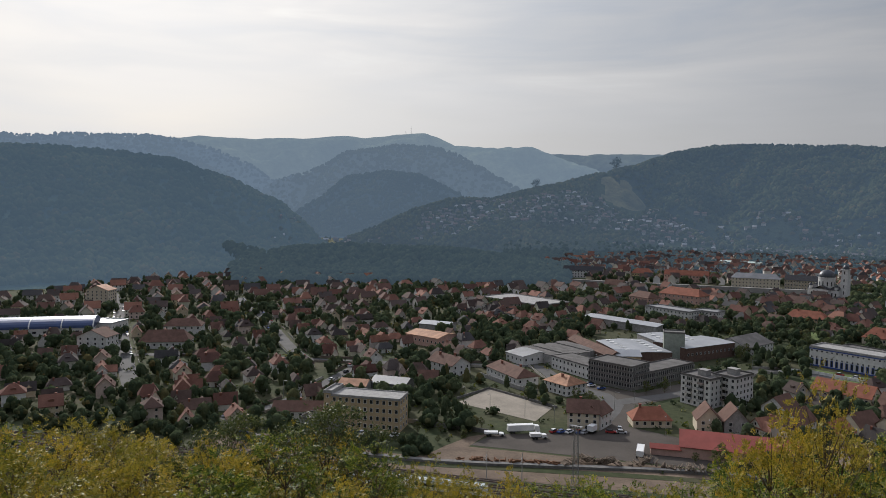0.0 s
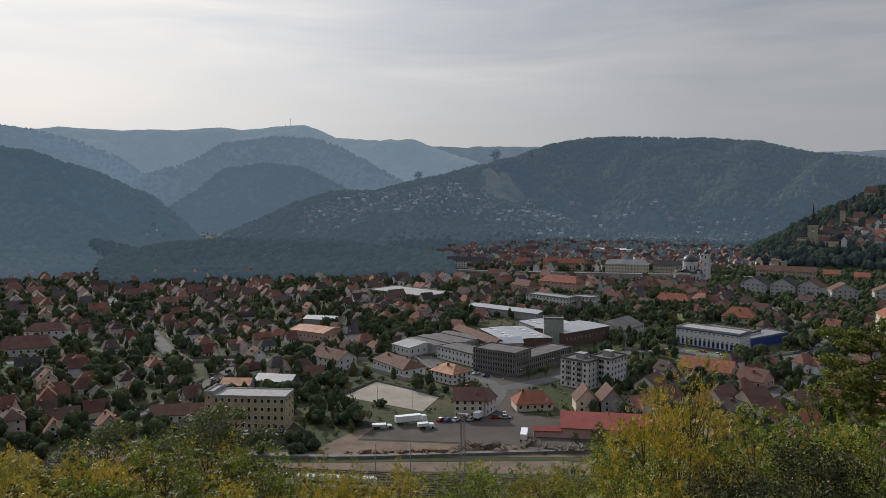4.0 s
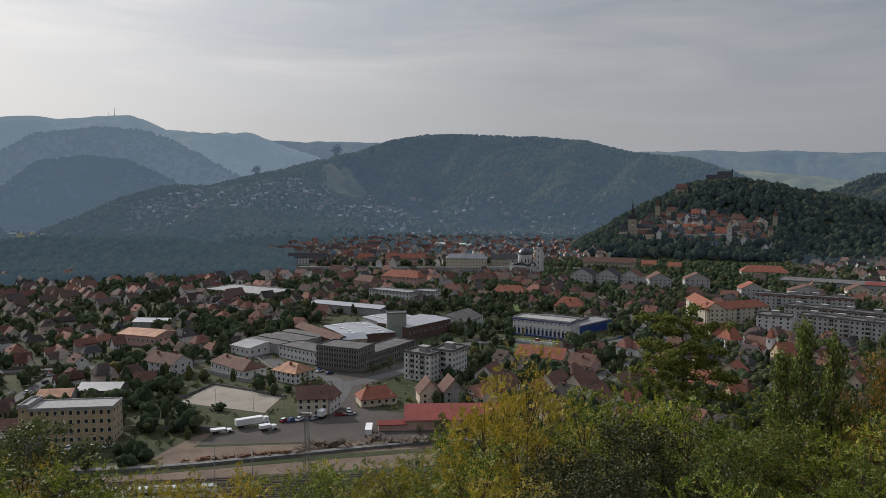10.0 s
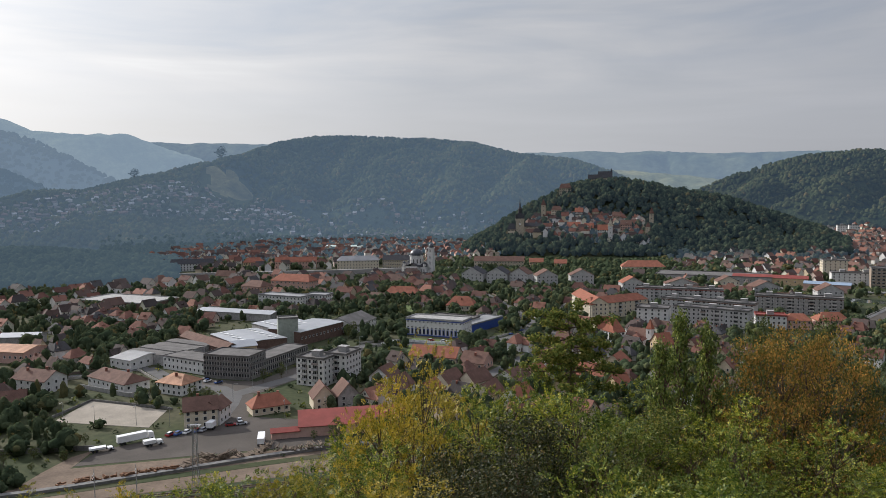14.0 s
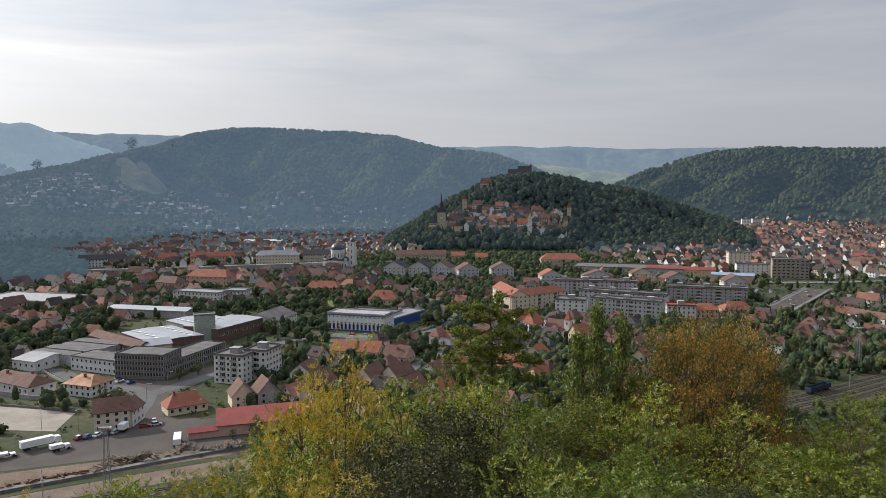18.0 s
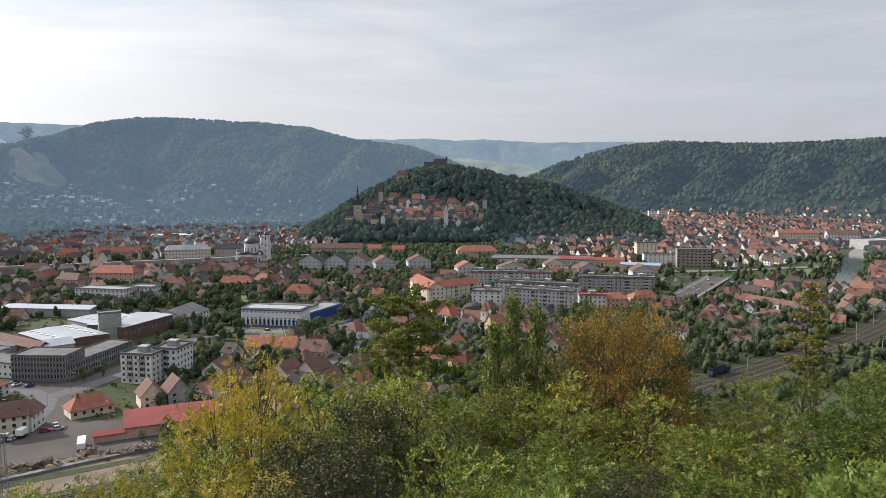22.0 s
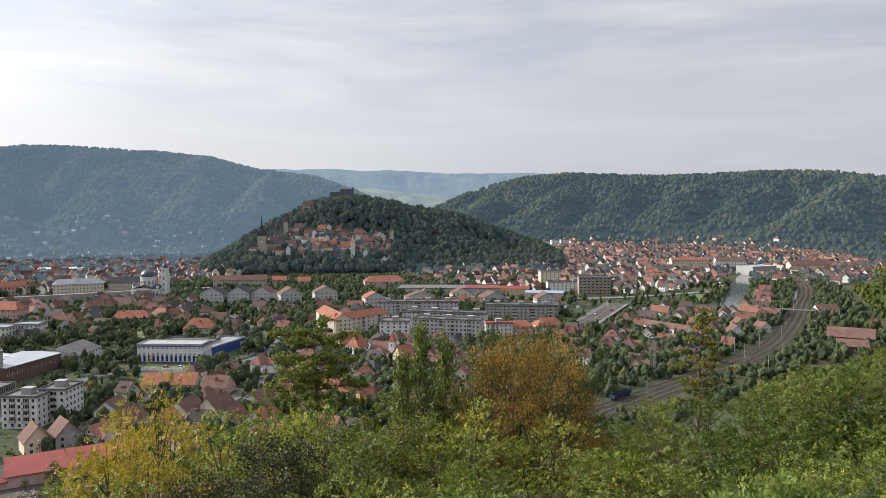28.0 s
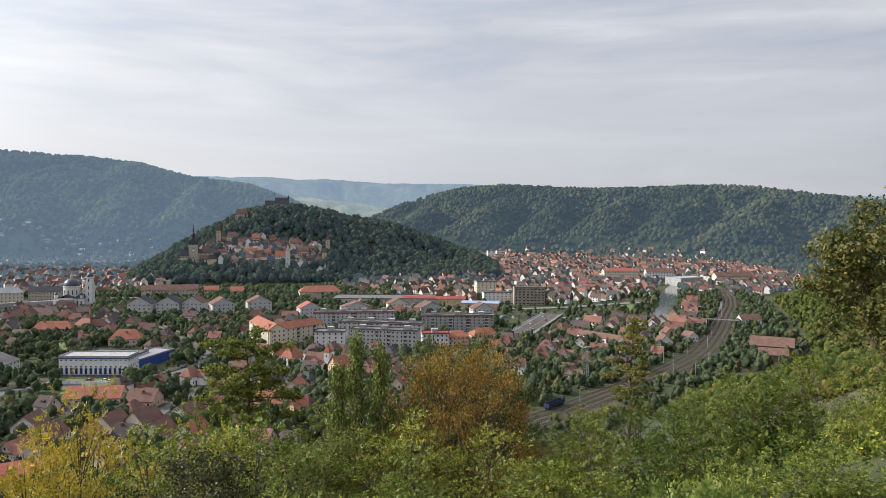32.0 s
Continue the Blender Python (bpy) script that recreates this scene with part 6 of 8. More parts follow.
plain_wood += [q for q in hill_spots(1500, (0, 22), (735, 965), lambda x, y, z: z < 6, 55) + hill_spots(260, (2, 26), (640, 735), lambda x, y, z: z < 5, 57) if free(*q, 1.0)]
plain_wood += [q for q in hill_spots(1500, (43, 60), (1100, 1750), lambda x, y, z: z < 12, 58) if free(*q, 1.0) and not any(inside(q[0], q[1], FAR_DISTRICTS[i][0]) for i in (1, 7))]
scatter("plain_trees", [q for q in plain_wood if math.hypot(*q) < 1000], far_protos, leaf_town, "green trees between the town and the hills", rng, (6, 10))
# painted haze again, as on the bank
scatter("plain_trees", [q for q in plain_wood if math.hypot(*q) >= 1000 and q[0] <= 120], far_protos, HAZED_VALLEY_LEAF, "green trees behind the old town", rng, (6, 11))
# trees at the hills' foot, with the same haze emission
scatter("plain_trees", [q for q in plain_wood if math.hypot(*q) >= 1000 and q[0] > 120], far_protos, HAZED_LEAF[4], "green trees at the foot of the hills", rng, (6, 11))
own_wood = [q for q in hill_spots(5200, (43.5, 66), (230, 950), lambda x, y, z: (z > 0.05) & (z < 80), 51) if free(*q, 0.5)] + hill_spots(420, (-70, 60), (90, 230), lambda x, y, z: (z > 5) & (z < 30), 52)
slope_leaf = foliage("leaves of slope trees", [(0.0, (0.05, 0.072, 0.022)), (0.6, (0.085, 0.11, 0.034)), (0.92, (0.14, 0.145, 0.045)), (1.0, (0.22, 0.17, 0.05))], 0.3, relief=0.5)
leafy_protos = [joined([lobed_tree(rng, rng.uniform(0.9, 1.2), 4, 0, 0), leaf_cloud(rng, 150, (0, 0, 0.5), (0.56, 0.56, 0.5), 0.042, skin=0.6)]) for _ in range(5)]
scatter("slope_woods", [q for q in own_wood if math.hypot(*q) < 340], leafy_protos, slope_leaf, "leafy bushes on the slope above the railway", rng, (3.5, 7))
scatter("slope_woods", [q for q in own_wood if math.hypot(*q) >= 340], far_protos, slope_leaf, "bushes and trees on the slope above the railway", rng, (4, 8))


# ---- trees on the camera's own slope ----
def limb(g, a, b, r0, r1, n=6):
    d = (b - a).normalized()
    u = d.orthogonal().normalized()
    w = d.cross(u)
    v = []
    for c, r in ((a, r0), (b, r1)):
        v += [tuple(c + (u * math.cos(2 * math.pi * i / n) + w * math.sin(2 * math.pi * i / n)) * r) for i in range(n)]
    g.add(v, [(i, (i + 1) % n, n + (i + 1) % n, n + i) for i in range(n)])


def fronds(g, n, centre, radii, length, pairs, leaf, heart=(0, 0, 0), skin=0.3):
    """Feathered leaves: pairs of leaflets along a drooping rib, turned outwards and towards the light; returns corners (n, 4, 3)."""
    c0, heart = np.asarray(centre, float), np.asarray(heart, float)
    d = g.normal(size=(n, 3))
    d /= np.linalg.norm(d, axis=1)[:, None]
    base = c0 + d * np.asarray(radii) * (skin + (1 - skin) * g.random(n) ** 0.6)[:, None]
    out = base - heart
    out /= np.linalg.norm(out, axis=1)[:, None] + 1e-6
    d = out * 0.8 + g.normal(size=(n, 3)) * 0.6 + np.array((0, 0, 0.15))
    d /= np.linalg.norm(d, axis=1)[:, None]
    up = np.array((0, 0, 1.0)) + g.normal(size=(n, 3)) * 0.45
    side = np.cross(d, up)
    side /= np.linalg.norm(side, axis=1)[:, None] + 1e-6
    up = np.cross(side, d)
    L = length * g.uniform(0.7, 1.25, n)[:, None]
    quads = []
    for k in range(pairs + 1):
        u = (k + 0.6) / (pairs + 0.6)
        p = base + d * L * u - np.array((0, 0, 1.0)) * L * 0.3 * u * u
        for sgn in ((-1, 1) if k < pairs else (0,)):
            a = side * sgn * 0.9 + d * (0.45 if sgn else 1.0) + g.normal(size=(n, 3)) * 0.15
            a /= np.linalg.norm(a, axis=1)[:, None]
            m = up + g.normal(size=(n, 3)) * 0.3
            b = np.cross(m, a)
            b /= np.linalg.norm(b, axis=1)[:, None] + 1e-6
            l = leaf * g.uniform(0.75, 1.2, n)[:, None]
            quads.append(np.stack([p, p + a * l * 0.5 + b * l * 0.24, p + a * l, p + a * l * 0.5 - b * l * 0.24], 1))
    return np.concatenate(quads)


def near_tree(seed, h, w, leaves, leaf, material, lobes=14, cone=False, pairs=5, length=0.3, open_=1.0, single=False, ball=False):
    """Meshes of one near tree or bush: a forked trunk, limbs and twigs, and feathered leaves in clumps round the twigs, over a shaded heart."""
    g, r = np.random.default_rng(seed), random.Random(seed)
    wood, stem, quads = Geo(), Geo(), []
    fork = Vector((r.uniform(-0.2, 0.2), r.uniform(-0.2, 0.2), h * 0.22))
    heart = (0, 0, h * 0.45)
    limb(stem, Vector((0, 0, -0.6)), fork, h * 0.016, h * 0.011)

    def clump(at, rx, rz, n):
        if single:
            quads.append(leaf_cloud(g, n, at, (rx, rx, rz), leaf, skin=0.15))
        else:
            quads.append(fronds(g, max(2, n // (2 * pairs + 1)), at, (rx, rx, rz), length, pairs, leaf, heart))

    for k in range(lobes):
        a = 2 * math.pi * (k * 0.618) + r.uniform(-0.3, 0.3)
        q = math.sqrt((k + 0.3) / lobes)
        end = Vector((math.cos(a) * w * 0.40 * q, math.sin(a) * w * 0.40 * q, h * (0.9 - 0.5 * q * q + r.uniform(-0.14, 0.06))))
        if ball:
            e = math.asin(1 - 1.45 * (k + 0.5) / lobes)
            q = w * 0.38 * math.cos(e) * r.uniform(0.75, 1.08)
            end = Vector((math.cos(a * 4) * q, math.sin(a * 4) * q, h * (0.56 + 0.36 * math.sin(e) * r.uniform(0.85, 1.08))))
        if cone:
            u = (k + 0.5) / lobes
            q = w * 0.36 * (1 - u) ** 0.8
            end = Vector((math.cos(a) * q, math.sin(a) * q, h * (0.2 + 0.76 * u)))
            fork = Vector((0, 0, end.z * 0.8))
            limb(wood, Vector((0, 0, h * 0.2)), fork, h * 0.008, h * 0.003, 5)
            heart = (0, 0, end.z)
        mid = fork.lerp(end, 0.5) + Vector((0, 0, -0.06 * h))
        limb(wood, fork, mid, h * 0.006, h * 0.004, 5)
        limb(wood, mid, end, h * 0.004, h * 0.0012, 5)
        share = leaves / lobes
        for t in range(7):
            e2 = end + Vector((r.uniform(-1, 1), r.uniform(-1, 1), r.uniform(-0.7, 0.55))) * w * (0.15 if not cone else 0.1)
            limb(wood, mid.lerp(end, 0.5), e2, h * 0.0025, h * 0.0008, 4)
            clump(tuple(e2), w * r.uniform(0.05, 0.085) * open_, h * r.uniform(0.035, 0.06) * open_, int(share * 0.11))
        clump(tuple(end), w * 0.1 * open_, h * 0.07, int(share * 0.23))
    if not cone:
        quads.append(leaf_cloud(g, 2600, (0, 0, h * 0.36), (w * 0.38, w * 0.38, h * 0.32), 0.062, skin=0.15))
    return stem.mesh("trunk", bark), cloud_mesh("crown", np.concatenate(quads), material), wood.mesh("branchwork", bark)


leaf_brown = foliage("dark glossy leaves", [(0.0, (0.018, 0.026, 0.01)), (0.6, (0.04, 0.048, 0.017)), (0.9, (0.085, 0.08, 0.026)), (1.0, (0.2, 0.14, 0.055))], 0.2, gloss=0.15, rough=0.45)
leaf_walnut = foliage("yellow green leaves", [(0.0, (0.06, 0.075, 0.025)), (0.6, (0.13, 0.135, 0.04)), (1.0, (0.26, 0.21, 0.06))], 0.35, gloss=0.2)
leaf_poplar = foliage("fresh green leaves", [(0.0, (0.075, 0.11, 0.03)), (0.6, (0.15, 0.19, 0.05)), (1.0, (0.31, 0.32, 0.085))], 0.35, gloss=0.2, rough=0.5)
leaf_elder = foliage("pale fresh leaves", [(0.0, (0.12, 0.17, 0.035)), (0.6, (0.19, 0.25, 0.06)), (1.0, (0.30, 0.32, 0.09))], 0.4, gloss=0.2, rough=0.5)
leaf_green = foliage("dark green near leaves", [(0.0, (0.045, 0.065, 0.024)), (0.6, (0.09, 0.115, 0.04)), (1.0, (0.17, 0.17, 0.055))], 0.3, gloss=0.2, rough=0.5)
LOW_FORMS = {
    "robinia": [near_tree(s, 2.8, 3.6, 7000, 0.075, leaf_robinia, length=0.26) for s in (31, 32, 33)],
    "green_robinia": [near_tree(s, 2.8, 3.6, 7000, 0.075, leaf_deep, length=0.26) for s in (38, 39)],
    "yellow_robinia": [near_tree(s, 2.8, 3.6, 7000, 0.075, leaf_yellow, length=0.26) for s in (34, 35)],
    "olive_bush": [near_tree(s, 2.8, 3.4, 9000, 0.036, leaf_olive, single=True) for s in (36, 37)],
}
NEAR_KINDS = {
    "robinia": ("light green robinia bush on the slope", [near_tree(s, 7.0, 6.4, 14000, 0.09, leaf_robinia) for s in (1, 2, 3)]),
    "green_robinia": ("deep green robinia bush on the slope", [near_tree(s, 7.0, 6.4, 14000, 0.09, leaf_deep) for s in (23, 24)]),
    "yellow_robinia": ("yellowing robinia bush on the slope", [near_tree(s, 7.0, 6.0, 13500, 0.09, leaf_yellow) for s in (4, 5)]),
    "olive_bush": ("dull dark green bush on the slope", [near_tree(s, 7.0, 6.0, 14000, 0.042, leaf_olive, single=True) for s in (6, 7)]),
    "orange_tree": ("broad tree with orange brown autumn leaves", [near_tree(8, 9.0, 9.5, 24000, 0.055, leaf_orange, lobes=24, single=True, ball=True)]),
    "brown_bush": ("dark bush with thin brown twigs and glossy leaves", [near_tree(s, 7.0, 6.0, 15000, 0.04, leaf_brown, lobes=18, single=True) for s in (16, 17)]),
    "green_tree": ("dark green tree on the slope", [near_tree(s, 8.0, 6.0, 15000, 0.05, leaf_green, single=True, ball=True) for s in (9, 10)]),
    "poplar_tree": ("slender green tree on the slope", [near_tree(s, 8.0, 3.2, 5200, 0.065, leaf_poplar, lobes=24, cone=True, single=True) for s in (12, 13)]),
    "walnut_tree": ("large tree with yellow green leaves", [near_tree(11, 9.0, 8.0, 26000, 0.085, leaf_walnut, lobes=24, single=True, ball=True)]),
    "elder_bush": ("elder bush with long pale green leaves", [near_tree(21, 2.4, 2.4, 3000, 0.15, leaf_elder, lobes=14, pairs=3, length=0.34)]),
    "tall_robinia": ("tall thin robinia with yellow leaves and dark forked stems", [near_tree(22, 7.0, 5.2, 9000, 0.075, leaf_yellow, lobes=12, open_=1.15)]),
}


def slope_tree(kind, b, r, top, width=1.0, turn=0.0):
    """A tree at a bearing and distance, as tall as reaches the elevation angle top."""
    x, y = bearing(b, r)
    z = ground_z(x, y)
    label, forms = NEAR_KINDS[kind]
    h = crest_z(r, top) - z
    low = h < 4.2 and kind in LOW_FORMS
    forms = LOW_FORMS[kind] if low else forms
    wood, crown, twigs = forms[int(abs(b * 7)) % len(forms)]
    s = h / (2.8 if low else {"orange_tree": 9.0, "green_tree": 8.0, "walnut_tree": 9.0, "poplar_tree": 8.0, "elder_bush": 2.4}.get(kind, 7.0)) / 0.93
    sw = max(s, 0.6) * width
    t = thing(kind, pose(x, y, z - 0.2, 0, 0, turn + b * 53) @ Matrix.Diagonal((sw, sw, s, 1)), label, "tree" if "tree" in kind else "bush", "slope trees")
    part("trunk", wood, t)
    part("crown", crown, t)
    part("branchwork", twigs, t)
    return t


rnd = random.Random(3)
SKYLINE = [(-66, -14.3), (-60, -14.9), (-53, -16.4), (-45, -17.5), (-38.5, -18.0), (-32, -19.6), (-23, -21.4), (-12, -20.9), (-7, -19.2), (-5, -17.2), (-2.5, -15.8), (1, -15.6), (4, -16.1), (6, -15.2), (9.4, -14.6),
           (12, -14.6), (15.2, -15.3), (18, -15.4), (22, -15.4), (30, -16), (33.6, -15.6), (38, -14.6), (42, -13.3), (45.7, -12.0), (51, -10.2), (58, -8), (66, -6)]


def sky_at(b):
    return float(np.interp(b, [q[0] for q in SKYLINE], [q[1] for q in SKYLINE]))


for r, down in ((46, 0.0), (34, 0.4), (24, 2.4), (16.5, 5.4), (11.5, 8.0)):
    b = -68.0
    while b < 68:
        bb = b + rnd.uniform(-0.3, 0.3) * math.degrees(3.0 / r)
        if bb < -25:
            kind = rnd.choice(("yellow_robinia", "yellow_robinia", "robinia"))
        elif bb < 1:
            kind = rnd.choice(("yellow_robinia", "robinia", "robinia"))
        elif bb < 9:
            kind = rnd.choice(("brown_bush", "olive_bush", "brown_bush")) if r < 30 else "robinia"
        else:
            kind = rnd.choice(("robinia", "robinia", "robinia", "olive_bush") if bb < 29 else ("green_robinia", "green_robinia", "robinia", "green_robinia"))
        rr = r + rnd.uniform(-2, 2)
        top = sky_at(bb) + 0.5 - down - rnd.uniform(0, 1.3)
        top -= 2.2 if kind == "brown_bush" else 0.0
        if top > -29 and crest_z(rr, top) - ground_z(*bearing(bb, rr)) > 1.0:
            slope_tree(kind, bb, rr, top, rnd.uniform(0.85, 1.2))
        b += math.degrees((3.3 if bb < -12 else 4.2 if r > 20 else 3.2) / r)
slope_tree("orange_tree", 27.2, 44, -9.9, 0.68)
slope_tree("poplar_tree", 19.0, 42, -9.6, 0.58)
slope_tree("poplar_tree", 20.9, 43, -10.5, 0.58)
slope_tree("poplar_tree", 17.7, 40, -11.6, 0.58)
slope_tree("brown_bush", 4.2, 21, -18.2, 1.1)
slope_tree("brown_bush", 8.3, 24, -16.9, 1.1)
slope_tree("robinia", 11.8, 33, -15.9, 1.0)
slope_tree("brown_bush", 5.5, 15, -19.6, 1.1)
slope_tree("robinia", 12.9, 30, -15.6, 1.0)
slope_tree("brown_bush", 28.5, 17, -20.6, 1.0)
slope_tree("green_tree", 25.0, 50, -9.9, 0.6)
slope_tree("green_tree", 29.6, 50, -9.7, 0.7)
slope_tree("walnut_tree", 58.8, 36, 2.2, 0.95)
slope_tree("green_tree", -45.5, 46, -15.9, 1.0)
slope_tree("green_tree", -38.7, 46, -15.7, 1.15)
slope_tree("tall_robinia", -0.9, 26, -13.4, 0.6)
slope_tree("yellow_robinia", -3.4, 25, -15.6, 0.7)
slope_tree("elder_bush", 43.2, 9.5, -19.2, 0.8)
slope_tree("elder_bush", 47.5, 9.0, -18.2, 0.8)
slope_tree("elder_bush", 39.0, 9.0, -22.2, 0.7)
slope_tree("elder_bush", 22.0, 10.0, -23.4, 0.6)


weed_protos = [fronds(rng, 9, (0, 0, 0.4), (0.5, 0.5, 0.45), 0.3, 3, 0.12) for _ in range(6)]
undergrowth = hill_spots(2600, (-66, 62), (11, 62), lambda x, y, z: z > 20, 61)
scatter("undergrowth", undergrowth, weed_protos, leaf_robinia, "low green weeds and brambles under the bushes", rng, (0.5, 1.3), "weeds")


for b0, b1, leaf_, n_w, label in ((-66, -12, leaf_yellow, 1000, "yellowing scrub under the bushes"), (-12, 62, leaf_deep, 600, "green scrub under the bushes")):
    scrub = hill_spots(n_w, (b0, b1), (14, 60), lambda x, y, z: z > 20, 63)
    scatter("scrub", scrub, [fronds(rng, 15, (0, 0, 0.5), (0.6, 0.6, 0.55), 0.22, 4, 0.075) for _ in range(6)], leaf_, label, rng, (1.2, 2.4), "scrub")


def pine(name, label, b, r, top, w, seed, bare, limbs, pads, leaves, material, crook, umbrella=False):
    """A pine: crooked trunk, level limbs and flat pads of needles towards their ends."""
    x, y = bearing(b, r)
    z = ground_z(x, y)
    h = crest_z(r, top) - z
    t = thing(name, pose(x, y, z - 0.2), label, "tree")
    q, g = random.Random(seed), np.random.default_rng(seed)
    wood, quads = Geo(), []
    path, p = [], Vector((0, 0, 0))
    for k in range(10):
        path.append(p.copy())
        p += Vector((q.uniform(-1, 1) * crook, q.uniform(-1, 1) * crook, h / 9))
    for k in range(9):
        limb(wood, path[k], path[k + 1], 0.17 * (1 - k / 10) + 0.02, 0.17 * (1 - (k + 1) / 10) + 0.02, 7)
    for k in range(limbs):
        f = bare + (0.99 - bare) * (k + 0.5) / limbs
        base = path[int(f * 9)].lerp(path[int(f * 9) + 1], f * 9 % 1)
        a = k * 2.4 + q.uniform(-0.5, 0.5)
        reach = w / 2 * (1.05 - 0.7 * max(0, (f - bare) / (1 - bare)) ** 2.0) * q.uniform(0.5, 1.05)
        if umbrella:
            u = (f - bare) / (1 - bare)
            reach = w / 2 * (1.08 - 0.3 * u) * (1 - u ** 6 * 0.35) * q.uniform(0.6, 1.0)
        rise = q.uniform(-0.34, 0.06) + 0.42 * (f - bare) / (1 - bare) if umbrella else q.uniform(-0.12, 0.3)
        end = base + Vector((math.cos(a) * reach, math.sin(a) * reach, rise * reach))
        mid = base.lerp(end, 0.5) + Vector((q.uniform(-0.2, 0.2), q.uniform(-0.2, 0.2), q.uniform(-0.25, 0.1)))
        limb(wood, base, mid, 0.055, 0.035, 5)
        limb(wood, mid, end, 0.035, 0.012, 5)
        for s in range(pads):
            u = 0.35 + 0.7 * s / pads
            at = (base.lerp(mid, u * 2) if u < 0.5 else mid.lerp(end, min(1, u * 2 - 1)))
            p = at + Vector((q.uniform(-0.55, 0.55), q.uniform(-0.55, 0.55), q.uniform(0.0, 0.3)))
            limb(wood, at, p, 0.015, 0.006, 4)
            quads.append(leaf_cloud(g, leaves, tuple(p), (q.uniform(0.35, 0.6), q.uniform(0.35, 0.6), q.uniform(0.24, 0.4) if umbrella else q.uniform(0.14, 0.24)), 0.1, skin=0.1))
    for k in range(7):
        # dead limbs below the crown
        f = bare * q.uniform(0.35, 0.95)
        base = path[int(f * 9)].lerp(path[int(f * 9) + 1], f * 9 % 1)
        a = q.uniform(0, 6.28)
        end = base + Vector((math.cos(a), math.sin(a), q.uniform(-0.5, 0.15))) * w * q.uniform(0.12, 0.42)
        limb(wood, base, end, 0.04, 0.01, 5)
    part("trunk", wood.mesh("trunk", bark), t)
    part("crown", cloud_mesh("crown", np.concatenate(quads), material), t)
    return t


needle_pale = foliage("yellowing pine needles", [(0.0, (0.10, 0.115, 0.04)), (0.6, (0.19, 0.185, 0.06)), (1.0, (0.30, 0.25, 0.08))], 0.35)
pine("pine_tree", "spreading dark green pine on the slope", 10.3, 46, -9.25, 7.6, 5, 0.76, 26, 4, 100, needle, 0.3, True)
pine("pine_tree", "slender pine with bare lower limbs on the slope", 40.4, 62, -7.2, 5.0, 9, 0.45, 24, 4, 70, needle_pale, 0.16)


# ---- landmarks ----
def landmark(name, label, category, x, y, turn=0.0, z=None):
    return thing(name, pose(x, y, ground_z(x, y) if z is None else z, 0, 0, turn), label, category)


def cathedral():
    t = landmark("cathedral", "white domed cathedral with dark roofs and a bell tower", "church", -15, 815, -25)
    part("nave", Geo().shell(30, 15, 11).mesh("nave", white_wall), t)
    part("nave_roof", Geo().gable(30, 15, 11, 3.2, 0.4).mesh("nave_roof", slate), t)
    part("transept", Geo().shell(14, 24, 11.5).mesh("transept", white_wall), t)
    g = Geo().gable(24, 14, 11.5, 3.4, 0.4)
    g.v = [(-y, x, z) for x, y, z in g.v]
    part("transept_roof", g.mesh("transept_roof", slate), t)
    part("drum", Geo().cyl(0, 0, 10, 22, 7.6, n=24).cyl(0, 0, 22, 22.8, 8.1, n=24).mesh("drum", white_wall), t)
    part("dome", Geo().dome(0, 0, 22.8, 7.7, 7.4, 24, 7).mesh("dome", copper_dark), t)
    part("lantern", Geo().cyl(0, 0, 30, 32.5, 1.3, n=10).dome(0, 0, 32.5, 1.4, 1.5, 10, 4).mesh("lantern", stone), t)
    part("cross", Geo().box(-0.12, -0.12, 33.5, 0.12, 0.12, 36.4).box(-0.7, -0.1, 35.2, 0.7, 0.1, 35.45).mesh("cross", stone), t)
    for i in range(12):
        a = 2 * math.pi * i / 12
        part("window", window_mesh(1.3, 4.6, False), t, at=pose(7.58 * math.cos(a), 7.58 * math.sin(a), 16.5, 0, 0, math.degrees(a) + 90))
    for x in (-11, -5.5, 9, 12.5):
        part("window", window_mesh(1.4, 4.5, False), t, at=pose(x, -7.52, 6))
    for s in (-1, 1):
        for x in (-12.5, 12.5):
            part("turret", Geo().cyl(x, s * 6.2, 8, 14, 1.7, n=10).mesh("turret", white_wall), t)
            part("turret_cap", Geo().dome(x, s * 6.2, 14, 1.8, 2.4, 10, 4).mesh("turret_cap", copper_dark), t)
    tower = part("bell_tower", Geo().box(14.5, -3, 0, 21, 3.4, 25).box(14.1, -3.4, 25, 21.4, 3.8, 25.7).box(15, -2.5, 25.7, 20.5, 2.9, 31).box(14.3, -3.2, 31, 21.2, 3.6, 31.7).mesh("bell_tower", white_wall), t)
    part("cap", Geo().dome(17.75, 0.2, 31.7, 3.0, 4.6, 14, 5).cyl(17.75, 0.2, 36, 38, 0.25, 0.05, 6).mesh("cap", copper_dark), tower)
    for z in (9, 15, 21, 28.3):
        part("window", window_mesh(1.2, 3.2, False), tower, at=pose(17.75, -3.02 if z < 25 else -2.52, z))
        part("window", window_mesh(1.2, 3.2, False), tower, at=pose(14.48 if z < 25 else 14.98, 0.2, z, 0, 0, -90))


cathedral()


